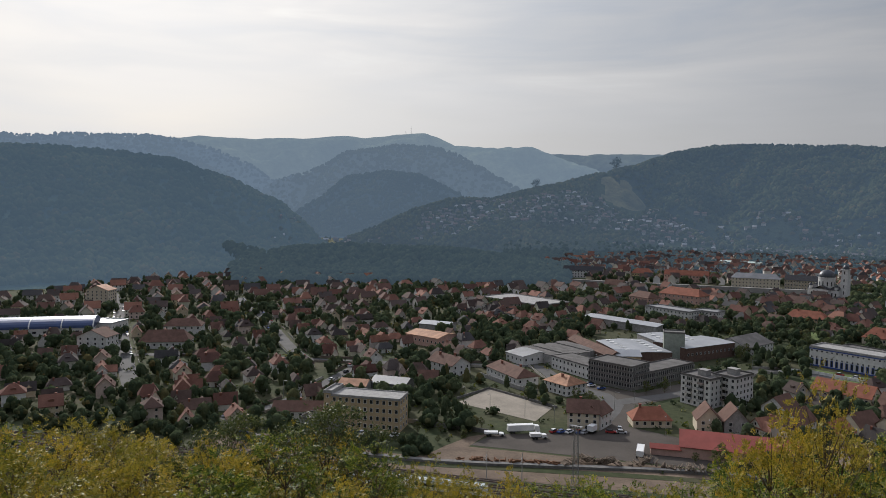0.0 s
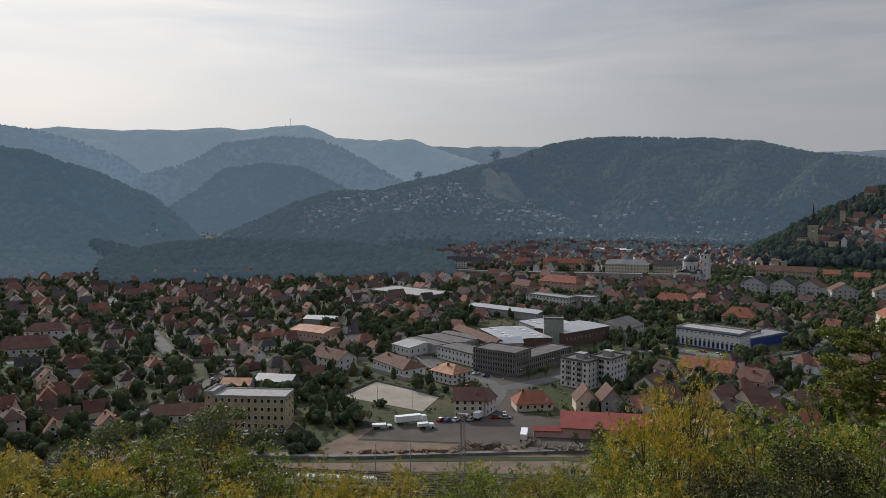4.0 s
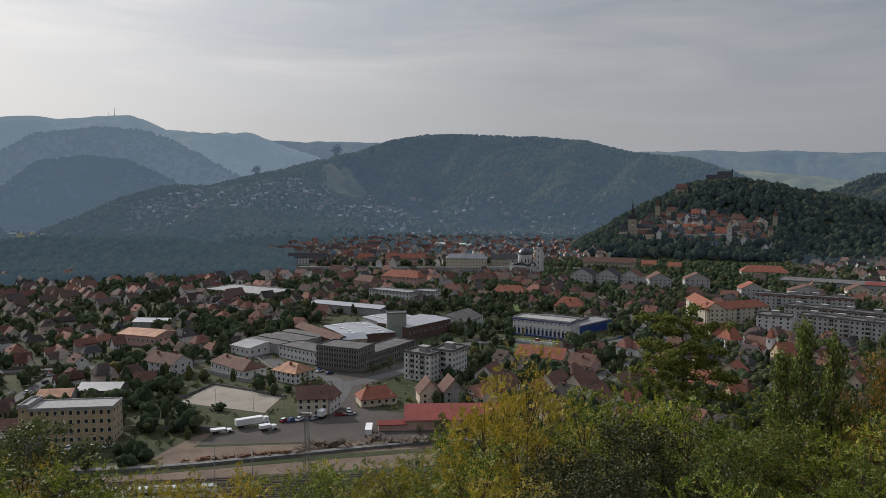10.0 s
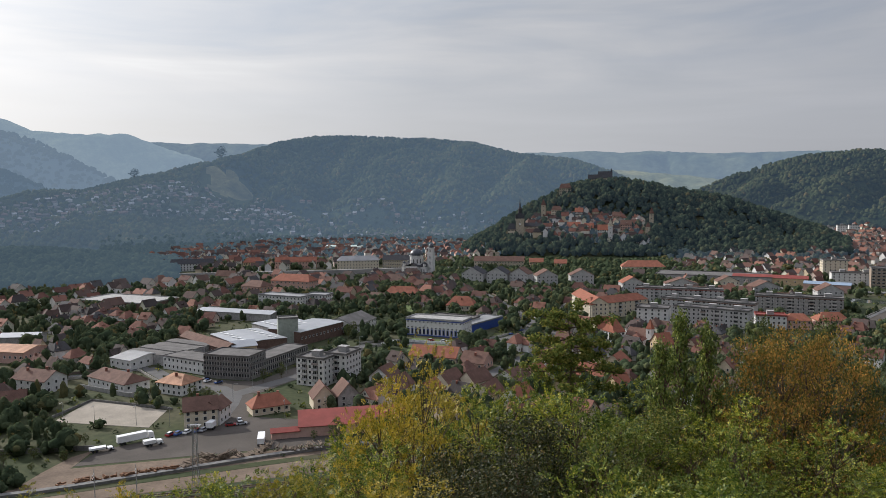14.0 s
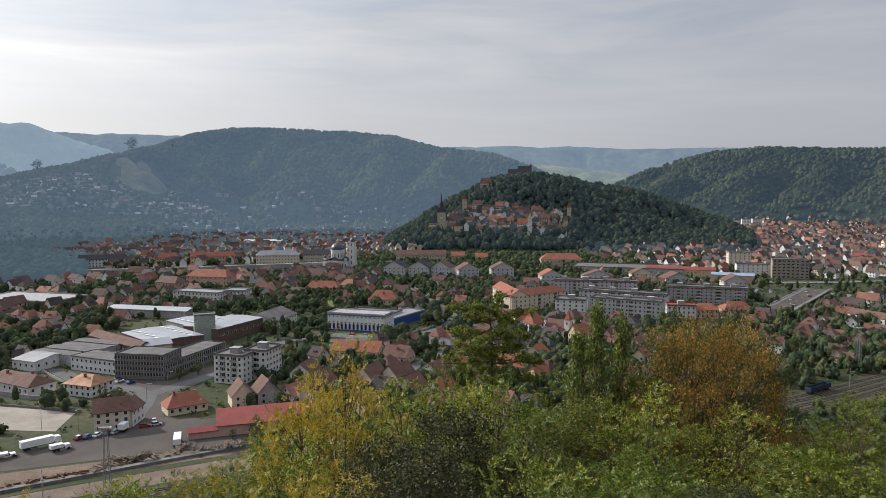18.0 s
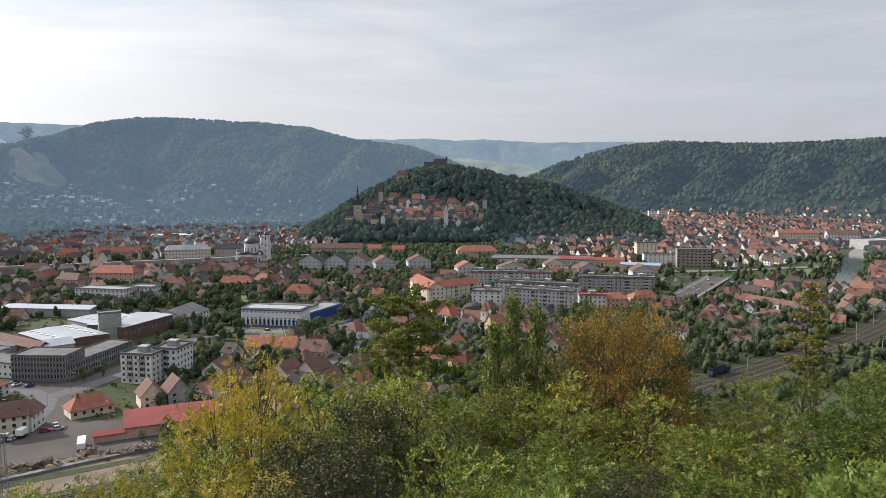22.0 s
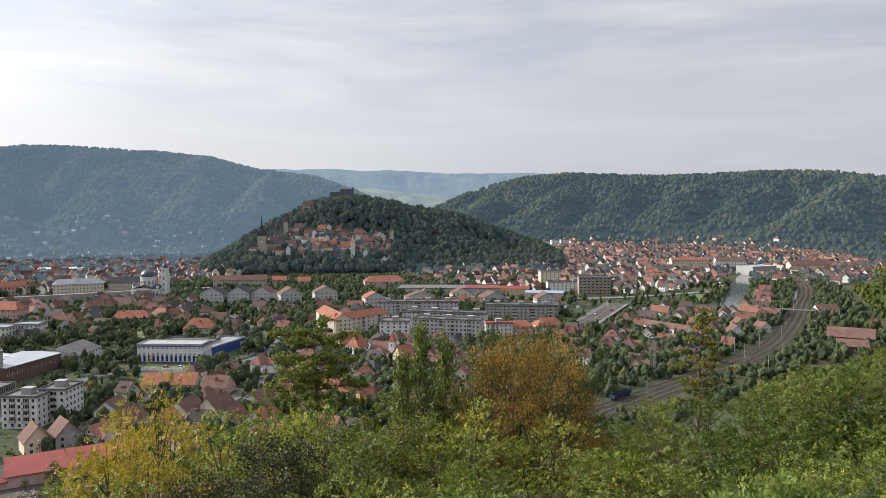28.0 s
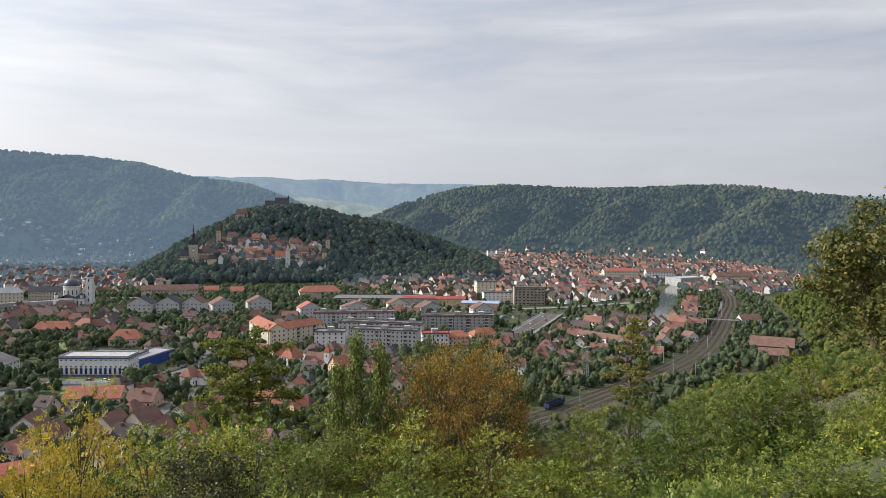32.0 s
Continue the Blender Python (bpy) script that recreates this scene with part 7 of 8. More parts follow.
def chapel():
    t = landmark("chapel", "small white church with brown roof and a spire", "church", 127, 439, -45)
    part("nave", Geo().shell(14, 8, 5.2, 4).mesh("nave", white_wall), t)
    part("roof", Geo().gable(14, 8, 5.2, 4, 0.4).mesh("roof", brown_tile), t)
    tower = part("tower", Geo().box(7.2, -6.2, -0.5, 10.8, -2.6, 10.5).mesh("tower", white_wall), t)
    part("spire", Geo().prism([(7.0, -6.4), (11.0, -6.4), (11.0, -2.4), (7.0, -2.4)], 10.5, 16.5, top=0.03).mesh("spire", orange_tile), tower)
    for x in (-4.5, -1, 2.5):
        part("window", window_mesh(0.9, 2.2, False), t, at=pose(x, -4.02, 3))
    part("window", window_mesh(0.9, 1.6, False), tower, at=pose(9, -6.22, 8.5))
    part("door", Geo().box(8.4, -6.35, -0.3, 9.6, -6.2, 2.2).mesh("door", wood_dark), tower)


chapel()


def citadel():
    x, y = bearing(13.1, 1222)
    t = landmark("hill_church", "grey gothic church with steep dark roofs on the hilltop", "church", x, y, -13)
    z = crest_z(1222, 1.4) - ground_z(x, y)
    part("choir", Geo().shell(16, 12, z - 10, 7, cx=-12).mesh("choir", stone), t)
    part("choir_roof", Geo().gable(16, 12, z - 10, 7.2, 0.4, cx=-12).mesh("choir_roof", slate), t)
    part("nave", Geo().shell(22, 17, z - 8, 10, cx=7).mesh("nave", stone), t)
    part("nave_roof", Geo().gable(22, 17, z - 8, 10.2, 0.4, cx=7).mesh("nave_roof", slate), t)
    part("ridge_turret", Geo().box(16, -1, z - 1, 18, 1, z + 3).prism([(15.8, -1.2), (18.2, -1.2), (18.2, 1.2), (15.8, 1.2)], z + 3, z + 7, top=0.05).mesh("ridge_turret", slate), t)
    for k in (-17, -12, -7, 1, 6, 11):
        part("window", window_mesh(1.5, 5.5, False), t, at=pose(k, -6.02 if k < -5 else -8.52, (z - 10) * 0.55))
    x, y = bearing(7.0, 1070)
    t = landmark("clock_tower", "stone clock tower with a dark pointed roof and four turrets", "tower", x, y, -7)
    e = ground_z(x, y)
    h = crest_z(1070, -0.46) - e
    part("shaft", Geo().box(-6, -5, -3, 6, 5, h * 0.42).box(-6.5, -5.5, h * 0.42, 6.5, 5.5, h * 0.47).mesh("shaft", stone), t)
    roof = part("roof", Geo().prism([(-6.4, -5.4), (6.4, -5.4), (6.4, 5.4), (-6.4, 5.4)], h * 0.47, h * 0.62, top=0.4).cyl(0, 0, h * 0.62, h * 0.7, 2.4, n=10).dome(0, 0, h * 0.7, 2.8, 3, 10, 4)
                .cyl(0, 0, h * 0.72, h * 0.86, 1.2, 0.9, 8).cyl(0, 0, h * 0.86, h, 0.8, 0.05, 8).mesh("roof", slate), t)
    for sx in (-1, 1):
        for sy in (-1, 1):
            part("turret", Geo().cyl(sx * 5.6, sy * 4.6, h * 0.44, h * 0.52, 1.0, n=8).cyl(sx * 5.6, sy * 4.6, h * 0.52, h * 0.64, 1.2, 0.05, 8).mesh("turret", slate), roof)
    for k in (0.16, 0.28, 0.38):
        part("window", window_mesh(1.2, 1.8, False), t, at=pose(0, -5.02, h * k))
    part("clock_face", Geo().cyl(0, 0, 0, 0.15, 1.3, n=16).mesh("clock_face", frame_white), t, "pale round clock face", pose(0, -5.0, h * 0.33, 90))
    for b0, b1, r, hh, wall, roof_m, rise, label in ((6.05, 6.7, 1062, 12, cream_wall, slate, 8, "cream gabled town hall with dark roof"), (6.8, 8.6, 1068, 9, stone, slate, 5, "long grey building with dark roof on the shelf"),
                                                     (9.4, 10.2, 1112, 12, cream_wall, brown_tile, 6, "tall cream house with hip roof"), (10.0, 10.9, 1188, 12, stone, brown_tile, 7, "old school with steep brown roof"),
                                                     (12.9, 13.7, 1054, 9, white_wall, orange_tile, 7, "white church nave with tiled roof"), (10.6, 11.6, 1078, 8, cream_wall, orange_tile, 5, "house with orange roof"), (11.9, 12.6, 1070, 7, ochre_wall, orange_tile, 6, "long house with steep orange roof"), (14.6, 15.4, 1072, 8, pink_wall, brown_tile, 6, "house with steep brown roof"), (11.2, 11.8, 1104, 9, white_wall, orange_tile, 6, "white house with orange roof"), (14.0, 14.6, 1100, 9, cream_wall, brown_tile, 6, "cream house with brown roof")):
        (ax, ay), (bx, by) = bearing(b0, r), bearing(b1, r)
        building("citadel_house", label, (ax, ay), (bx, by), 13, hh, 3, 6, wall, "gable", roof_m, rise, sides="fl", hip=3 if hh == 12 else 0, over=0.4)
    for b, r, top, w, wall, cap, label in ((13.85, 1050, -2.05, 6.2, white_wall, stone, "white church tower with pointed roof"), (16.6, 1062, -2.3, 6.5, stone, brown_tile, "old stone tower with tiled roof"),
                                           (16.85, 1108, -1.2, 6.0, stone, brown_tile, "stone tower with steep roof among trees"), (8.8, 1112, -0.55, 6.5, stone, brown_tile, "stone gate tower with pointed roof")):
        x, y = bearing(b, r)
        t = landmark("tower", label, "tower", x, y, -b)
        h = crest_z(r, top) - ground_z(x, y)
        part("shaft", Geo().box(-w / 2, -w / 2, -4, w / 2, w / 2, h * 0.7).mesh("shaft", wall), t)
        q = w / 2 + 0.4
        part("roof", Geo().prism([(-q, -q), (q, -q), (q, q), (-q, q)], h * 0.7, h, top=0.04).mesh("roof", cap), t)
        for k in (0.25, 0.45, 0.62):
            part("window", window_mesh(1.0, 1.6, False), t, at=pose(0, -w / 2 - 0.01, h * k))
    # arched gate below the town hall
    x, y = bearing(4.9, 1000)
    t = landmark("stone_arch", "old stone wall with an arched gate", "wall", x, y, -5)
    g = Geo()
    g.box(-9, -1, -3, -3, 1, 12).box(3, -1, -3, 9, 1, 9).box(-3, -1, 8, 3, 1, 11)
    part("wall", g.mesh("wall", stone), t)


citadel()


# lower town along the river
building("river_front", "long three-storey building with brown roof", (52, 868), (110, 858), 15, 11, 3, 18, stone, "gable", brown_tile, 5, sides="f")
building("river_front", "cream arcaded building with pale mansard roof", (-112, 884), (-62, 888), 15, 11, 3, 14, cream_wall, "gable", grey_roof, 5, hip=5, sides="f")
building("river_front", "dark grey three-storey building", (-58, 892), (-24, 888), 14, 11, 3, 12, stone, "gable", slate, 5, sides="f")
building("river_front", "red terrace with gabled roofs", (-190, 900), (-140, 904), 13, 9, 2, 14, pink_wall, "gable", orange_tile, 5, sides="f")
building("river_front", "cream house with orange roof", (-228, 896), (-204, 900), 13, 9, 2, 8, ochre_wall, "gable", orange_tile, 5, hip=5, sides="f")
building("river_front", "long house with dark roof and dormers", (-310, 880), (-262, 890), 14, 9, 3, 14, white_wall, "gable", slate, 5, sides="f")
building("river_front", "ochre house with orange roof", (118, 868), (134, 866), 13, 9, 2, 5, ochre_wall, "gable", orange_tile, 4, sides="f")
building("river_front", "low house with orange roof", (146, 860), (160, 857), 12, 8, 2, 5, cream_wall, "gable", orange_tile, 4, sides="f")
green_sheet = plain("pale green sheet roofing", (0.42, 0.5, 0.45), 0.5, 0.1, vary=0.15, scale=0.1)
building("green_hall", "low hall with pale green roof", (-168, 1180), (-110, 1172), 20, 7, 0, 1, white_wall, "gable", green_sheet, 1.6)
building("old_church", "small grey church with a tower", (-225, 770), (-205, 765), 10, 7, 1, 4, stone, "gable", brown_tile, 5, sides="f")


# sports hall with a barrel roof
def barrel_hall():
    A, B = Vector((-500, 264, 0)), Vector((-443, 318, 0))
    u = (B - A).normalized()
    t = thing("sports_hall", pose(*((A + B) / 2), 0, 0, math.degrees(math.atan2(u.y, u.x))), "long sports hall with a blue barrel roof", "building")
    L = (B - A).length
    part("wall", Geo().shell(L, 24, 5.5, cy=12).mesh("wall", white_wall), t)
    g = Geo()
    n = 12
    pts = [(12 - 12.3 * math.cos(math.pi * i / n), 5.2 + 6.2 * math.sin(math.pi * i / n)) for i in range(n + 1)]
    v = [(x, y, z) for x in (-L / 2 - 0.3, L / 2 + 0.3) for y, z in pts]
    g.add(v, [(i, i + 1, n + 2 + i, n + 1 + i)[::-1] for i in range(n)] + [tuple(range(n + 1)), tuple(range(2 * n + 1, n, -1))])
    part("roof", g.mesh("roof", blue_sheet), t, "blue sheet barrel roof")
    for x in (-L / 2, -L / 4, 0, L / 4, L / 2):
        r = Geo()
        for i in range(n):
            (y0, z0), (y1, z1) = pts[i], pts[i + 1]
            r.add([(x - 0.4, y0, z0 + 0.1), (x + 0.4, y0, z0 + 0.1), (x + 0.4, y1, z1 + 0.1), (x - 0.4, y1, z1 + 0.1)], [(0, 1, 2, 3)])
        part("rib", r.mesh("rib", frame_white), t)
    windows(t, L, 0.02, 1, 12, 0, 5, "f", 2.6, 1.6)


barrel_hall()


# ---- yard: vehicles, logs, masts, walls ----
CAR_PAINT = palette("car paint", [(0.75, 0.75, 0.75), (0.03, 0.03, 0.035), (0.35, 0.36, 0.38), (0.3, 0.03, 0.03), (0.05, 0.09, 0.25), (0.62, 0.62, 0.6)], 0.3, vary=0.05)
tyre_mat = plain("tyre rubber", (0.03, 0.03, 0.03), 0.9)
white_paint = plain("white lorry paint", (0.75, 0.75, 0.74), 0.4, vary=0.1)
wheel_mesh = Geo()
wheel_mesh.cyl(0, 0, -0.1, 0.1, 0.32, n=12)
wheel_mesh.v = [(x, z, y) for x, y, z in wheel_mesh.v]
wheel_me = wheel_mesh.mesh("wheel", tyre_mat)


def profile_mesh(name, pts, half, material):
    """A side outline (x, z) given a width, with its upper edges drawn in."""
    n = len(pts)
    top = max(z for _, z in pts)
    v = [(x, s * half * (0.86 if z > top * 0.75 else 1.0), z) for s in (-1, 1) for x, z in pts]
    f = [(i, (i + 1) % n, n + (i + 1) % n, n + i)[::-1] for i in range(n)] + [tuple(range(n)), tuple(range(2 * n - 1, n - 1, -1))]
    return Geo().add(v, f).mesh(name, material)


car_body = profile_mesh("body", [(-2.1, 0.25), (2.1, 0.25), (2.15, 0.7), (1.2, 0.9), (-1.9, 0.95), (-2.12, 0.6)], 0.88, CAR_PAINT)
car_cabin = profile_mesh("cabin", [(-1.85, 0.93), (1.15, 0.89), (0.45, 1.42), (-1.3, 1.45)], 0.8, glass)
car_roof = Geo().box(-1.25, -0.66, 1.43, 0.4, 0.66, 1.49).mesh("roof", CAR_PAINT)
proto_car = None


def car(x, y, turn, scale=1.0):
    global proto_car
    m = pose(x, y, ground_z(x, y) + 0.12, 0, 0, turn)
    if proto_car is None:
        proto_car = thing("car", m, "parked car with dark windows", "car", "parked cars")
        part("body", car_body, proto_car)
        part("cabin", car_cabin, proto_car)
        part("roof", car_roof, proto_car)
        for sx in (-1.3, 1.35):
            for sy in (-0.8, 0.8):
                part("wheel", wheel_me, proto_car, at=pose(sx, sy, 0.3))
        return proto_car
    return copy_thing(proto_car, m)


def lorry(x, y, turn, length, high, name, label, cab=True):
    t = thing(name, pose(x, y, ground_z(x, y) + 0.06, 0, 0, turn), label, "lorry")
    part("box", Geo().box(-length / 2, -1.25, 1.1, length / 2, 1.25, high).box(-length / 2, -1.28, high, length / 2, 1.28, high + 0.08).mesh("box", white_paint), t)
    part("chassis", Geo().box(-length / 2, -0.5, 0.7, length / 2 + (2.6 if cab else 0), 0.5, 1.1).mesh("chassis", tyre_mat), t)
    if cab:
        part("cab", Geo().add([(length / 2 + 0.5, -1.2, 0.6), (length / 2 + 2.6, -1.2, 0.6), (length / 2 + 2.6, 1.2, 0.6), (length / 2 + 0.5, 1.2, 0.6),
                               (length / 2 + 0.5, -1.2, high - 0.4), (length / 2 + 2.2, -1.1, high - 0.5), (length / 2 + 2.2, 1.1, high - 0.5), (length / 2 + 0.5, 1.2, high - 0.4)],
                              [(3, 2, 1, 0), (4, 5, 6, 7), (0, 1, 5, 4), (1, 2, 6, 5), (2, 3, 7, 6), (3, 0, 4, 7)]).mesh("cab", white_paint), t)
        part("windscreen", Geo().box(length / 2 + 2.36, -1.0, high - 1.6, length / 2 + 2.5, 1.0, high - 0.8).mesh("windscreen", glass), t)
    for sx in (-length / 2 + 1.2, -length / 2 + 2.4, length / 2 + (1.6 if cab else -1.2)):
        for sy in (-1.1, 1.1):
            part("wheel", wheel_me, t, at=pose(sx, sy, 0.5) @ Matrix.Scale(1.5, 4))


lorry(-111.5, 269.5, 38, 10.6, 3.4, "articulated_lorry", "white articulated lorry parked in the yard")
lorry(-120, 260, 30, 5.5, 1.7, "flatbed_lorry", "small flatbed lorry with low sides")
lorry(-103.5, 265.5, 35, 4.2, 2.3, "delivery_van", "white delivery van beside the lorry")
lorry(-63, 267, 100, 8.5, 3.0, "white_bus", "long white van standing in the yard", False)
lorry(-86.5, 284, 80, 4.0, 3.2, "box_van", "white box van by the house", False)
for x, y, a in ((-100, 277, 70), (-97.2, 278, 70), (-94.4, 279.5, 75), (-91, 281, 70), (-88.8, 282, 72), (-80, 288, 20), (-76, 289.5, 20), (-78, 294, 110), (-45, 279, 15), (-110, 358, 60),
                (-104, 355, 60), (-112, 362, 60), (-178, 232, 20), (-170, 234, 100), (-165, 236, 100), (-152, 240, 60), (-190, 226, 25), (-206, 214, 10), (-228, 226, 80), (-225, 240, 75),
                (-222, 262, 80), (-226, 278, 80), (-229, 300, 100), (-233, 318, 100), (-240, 331, 110), (22, 452, 60), (28, 461, 55), (34, 468, 55), (8, 448, -25), (0, 452, -25), (52, 470, 60), (60, 482, 60),
                (310, 490, 50), (330, 512, 50), (350, 536, 50), (362, 548, 50), (376, 566, 50), (366, 560, 230), (300, 470, 70), (420, 380, 45), (408, 372, 45), (446, 400, 48)):
    car(x, y, a)
q = random.Random(8)
for line, count, off in (([(-500, 512), (-468, 485), (-411, 446), (-313, 363)], 16, 3.2), ([(-563, 429), (-460, 352), (-354, 274)], 16, 3.6), ([(-300, 640), (-225, 612)], 10, 24), ([(-205, 590), (-160, 570)], 8, 3)):
    pts_ = [Vector((*p, 0)) for p in line]
    for k in range(count):
        i = q.randrange(len(pts_) - 1)
        d = pts_[i + 1] - pts_[i]
        p = pts_[i] + d * q.random() + Vector((-d.y, d.x, 0)).normalized() * off * q.choice((-1, 1))
        car(p.x, p.y, math.degrees(math.atan2(d.y, d.x)))

# stacked logs on the loading bank
log_end = plain("sawn log", (0.16, 0.125, 0.095), 0.9, vary=0.3)
stack = thing("log_stack", Matrix(), "long stack of felled logs by the sidings", "logs")
lg = Geo()
lg.cyl(0, 0, -2.0, 2.0, 0.21, 0.18, 8)
lg.v = [(x, z, y) for x, y, z in lg.v]
log_me = lg.mesh("log", log_end)
LOGS = [Vector((x, y, 0)) for x, y in ((-84, 242), (-76, 252), (-68, 250.5), (-58, 257.5), (-46, 258), (-34, 262))]
for k in range(270):
    s = q.random() * (len(LOGS) - 1)
    a, b = LOGS[int(s)], LOGS[min(int(s) + 1, len(LOGS) - 1)]
    p = a.lerp(b, s % 1)
    d = b - a
    high = 0.5 + 2.0 * math.sin(s * 2.6) ** 2
    part("log", log_me, stack, at=pose(p.x + q.uniform(-0.4, 0.4), p.y + q.uniform(-0.4, 0.4), 0.9 + q.random() * high, q.uniform(-4, 4), 0, math.degrees(math.atan2(d.y, d.x)) + q.uniform(-9, 9)) @ Matrix.Scale(q.uniform(0.7, 1.1), 4))
bank = [(-200, 212), (-160, 214), (-122, 224), (-83, 241), (-36, 261), (10, 270)]
thing("loading_bank", Matrix(), "dark stone edge of the loading bank", "wall", kind="structure", data=ribbon(smooth_line(bank), 2.2, 1.0).mesh("loading_bank", concrete_dark))
timber = thing("timber_pile", Matrix(), "rusty iron and timber scrap on the bank", "scrap")
scrap_mat = plain("rusty scrap", (0.22, 0.12, 0.07), 0.9, vary=0.5, scale=1.5)
for k in range(60):
    s = q.random()
    x, y = -118 + s * 32 + q.uniform(-1, 1), 228 + s * 13.5 + q.uniform(-1.2, 1.2)
    l, w, h = q.uniform(0.5, 3), q.uniform(0.2, 0.7), q.uniform(0.3, 1.1)
    part("piece", Geo().box(-l / 2, -w / 2, 0, l / 2, w / 2, h).mesh("piece", scrap_mat), timber, at=pose(x, y, 0.8, q.uniform(-12, 12), q.uniform(-12, 12), q.uniform(0, 180)))


def lattice_mast(x, y, h, label):
    t = thing("floodlight_mast", pose(x, y, ground_z(x, y)), label, "mast")
    g = Geo()
    a0, a1 = 0.9, 0.5
    n = int(h / 1.6)
    for sx, sy in ((-1, -1), (1, -1), (1, 1), (-1, 1)):
        limb(g, Vector((sx * a0, sy * a0, 0)), Vector((sx * a1, sy * a1, h)), 0.11, 0.09, 5)
    for k in range(n):
        w0, w1 = a0 + (a1 - a0) * k / n, a0 + (a1 - a0) * (k + 1) / n
        z0, z1 = h * k / n, h * (k + 1) / n
        c = [(-1, -1), (1, -1), (1, 1), (-1, 1)]
        for i in range(4):
            (ax, ay), (bx, by) = c[i], c[(i + 1) % 4]
            limb(g, Vector((ax * w0, ay * w0, z0)), Vector((bx * w1, by * w1, z1)), 0.05, 0.05, 4)
    part("lattice", g.mesh("lattice", steel_grey), t)
    part("platform", Geo().box(-1.7, -1.3, h, 1.7, 1.3, h + 0.15).mesh("platform", steel_grey), t)
    for i in range(4):
        part("floodlight", Geo().box(-0.3, -0.2, 0, 0.3, 0.2, 0.6).mesh("floodlight", concrete), t, at=pose(-1.3 + i * 0.87, -1.1, h + 0.2, 25))


lattice_mast(-75, 229, 19, "tall steel lattice mast with floodlights by the tracks")
lattice_mast(250, 332, 21, "tall steel lattice mast with floodlights beyond the tracks")
pole_me = Geo().cyl(0, 0, 0, 9.5, 0.16, 0.11, 8).mesh("pole", concrete)
arm_me = Geo().box(-0.05, -3.0, 8.2, 0.05, 0, 8.35).box(-0.05, -2.9, 7.2, 0.05, 0, 7.3).mesh("arm", steel_grey)
proto = None
for x, y, a in ((331, 351, 40), (347, 380, 220), (305, 323, 30), (316, 317, 30), (352, 342, 40), (335, 364, 220), (273, 323, 30), (366, 375, 42), (405, 395, 220), (440, 425, 42), (470, 460, 220), (505, 480, 42),
                (222, 300, 28), (170, 272, 25), (-91, 222, 15), (-102, 218, 15), (-30, 226, 15), (30, 240, 15), (90, 256, 20), (-150, 190, 15), (545, 515, 40), (580, 550, 220)):
    m = pose(x, y, 0.1, 0, 0, a)
    if proto is None:
        proto = thing("catenary_mast", m, "slim grey overhead line mast by the railway", "mast", "catenary masts")
        part("pole", pole_me, proto)
        part("arm", arm_me, proto)
    else:
        copy_thing(proto, m)

# railcar on the nearest siding
train = thing("railcar", Matrix(), "white and green railcar standing on the siding", "train")
SIDE = offset(RAILWAY, -11.5)
near = [p for p in SIDE if -175 < p[0] < -85]
(ax, ay), (bx, by) = near[0], near[-1]
turn = math.degrees(math.atan2(by - ay, bx - ax))
green_paint = plain("pale grey green paint", (0.38, 0.42, 0.41), 0.4, vary=0.1)
for k, f in enumerate((0.42, 0.74)):
    m = pose(ax + (bx - ax) * f, ay + (by - ay) * f, 0.5, 0, 0, turn)
    body = part("car_body", Geo().prism([(-13, -1.35), (-12, -1.4), (12, -1.4), (13, -1.35), (13, 1.35), (12, 1.4), (-12, 1.4), (-13, 1.35)], 0.6, 3.2).mesh("car_body", white_paint), train, at=m)
    part("roof", Geo().prism([(-13, -1.35), (13, -1.35), (13, 1.35), (-13, 1.35)], 3.2, 3.7, top=0.93).mesh("roof", green_paint), body)
    part("roof_box", Geo().box(-6, -0.7, 3.7, -2, 0.7, 4.0).box(2, -0.7, 3.7, 5, 0.7, 4.0).mesh("roof_box", steel_grey), body)
    part("window_band", Geo().box(-11.5, -1.43, 1.7, 11.5, -1.38, 2.6).box(-11.5, 1.38, 1.7, 11.5, 1.43, 2.6).mesh("window_band", glass), body)
    part("bogie", Geo().box(-9.5, -1.1, 0, -6.5, 1.1, 0.6).box(6.5, -1.1, 0, 9.5, 1.1, 0.6).mesh("bogie", tyre_mat), body)


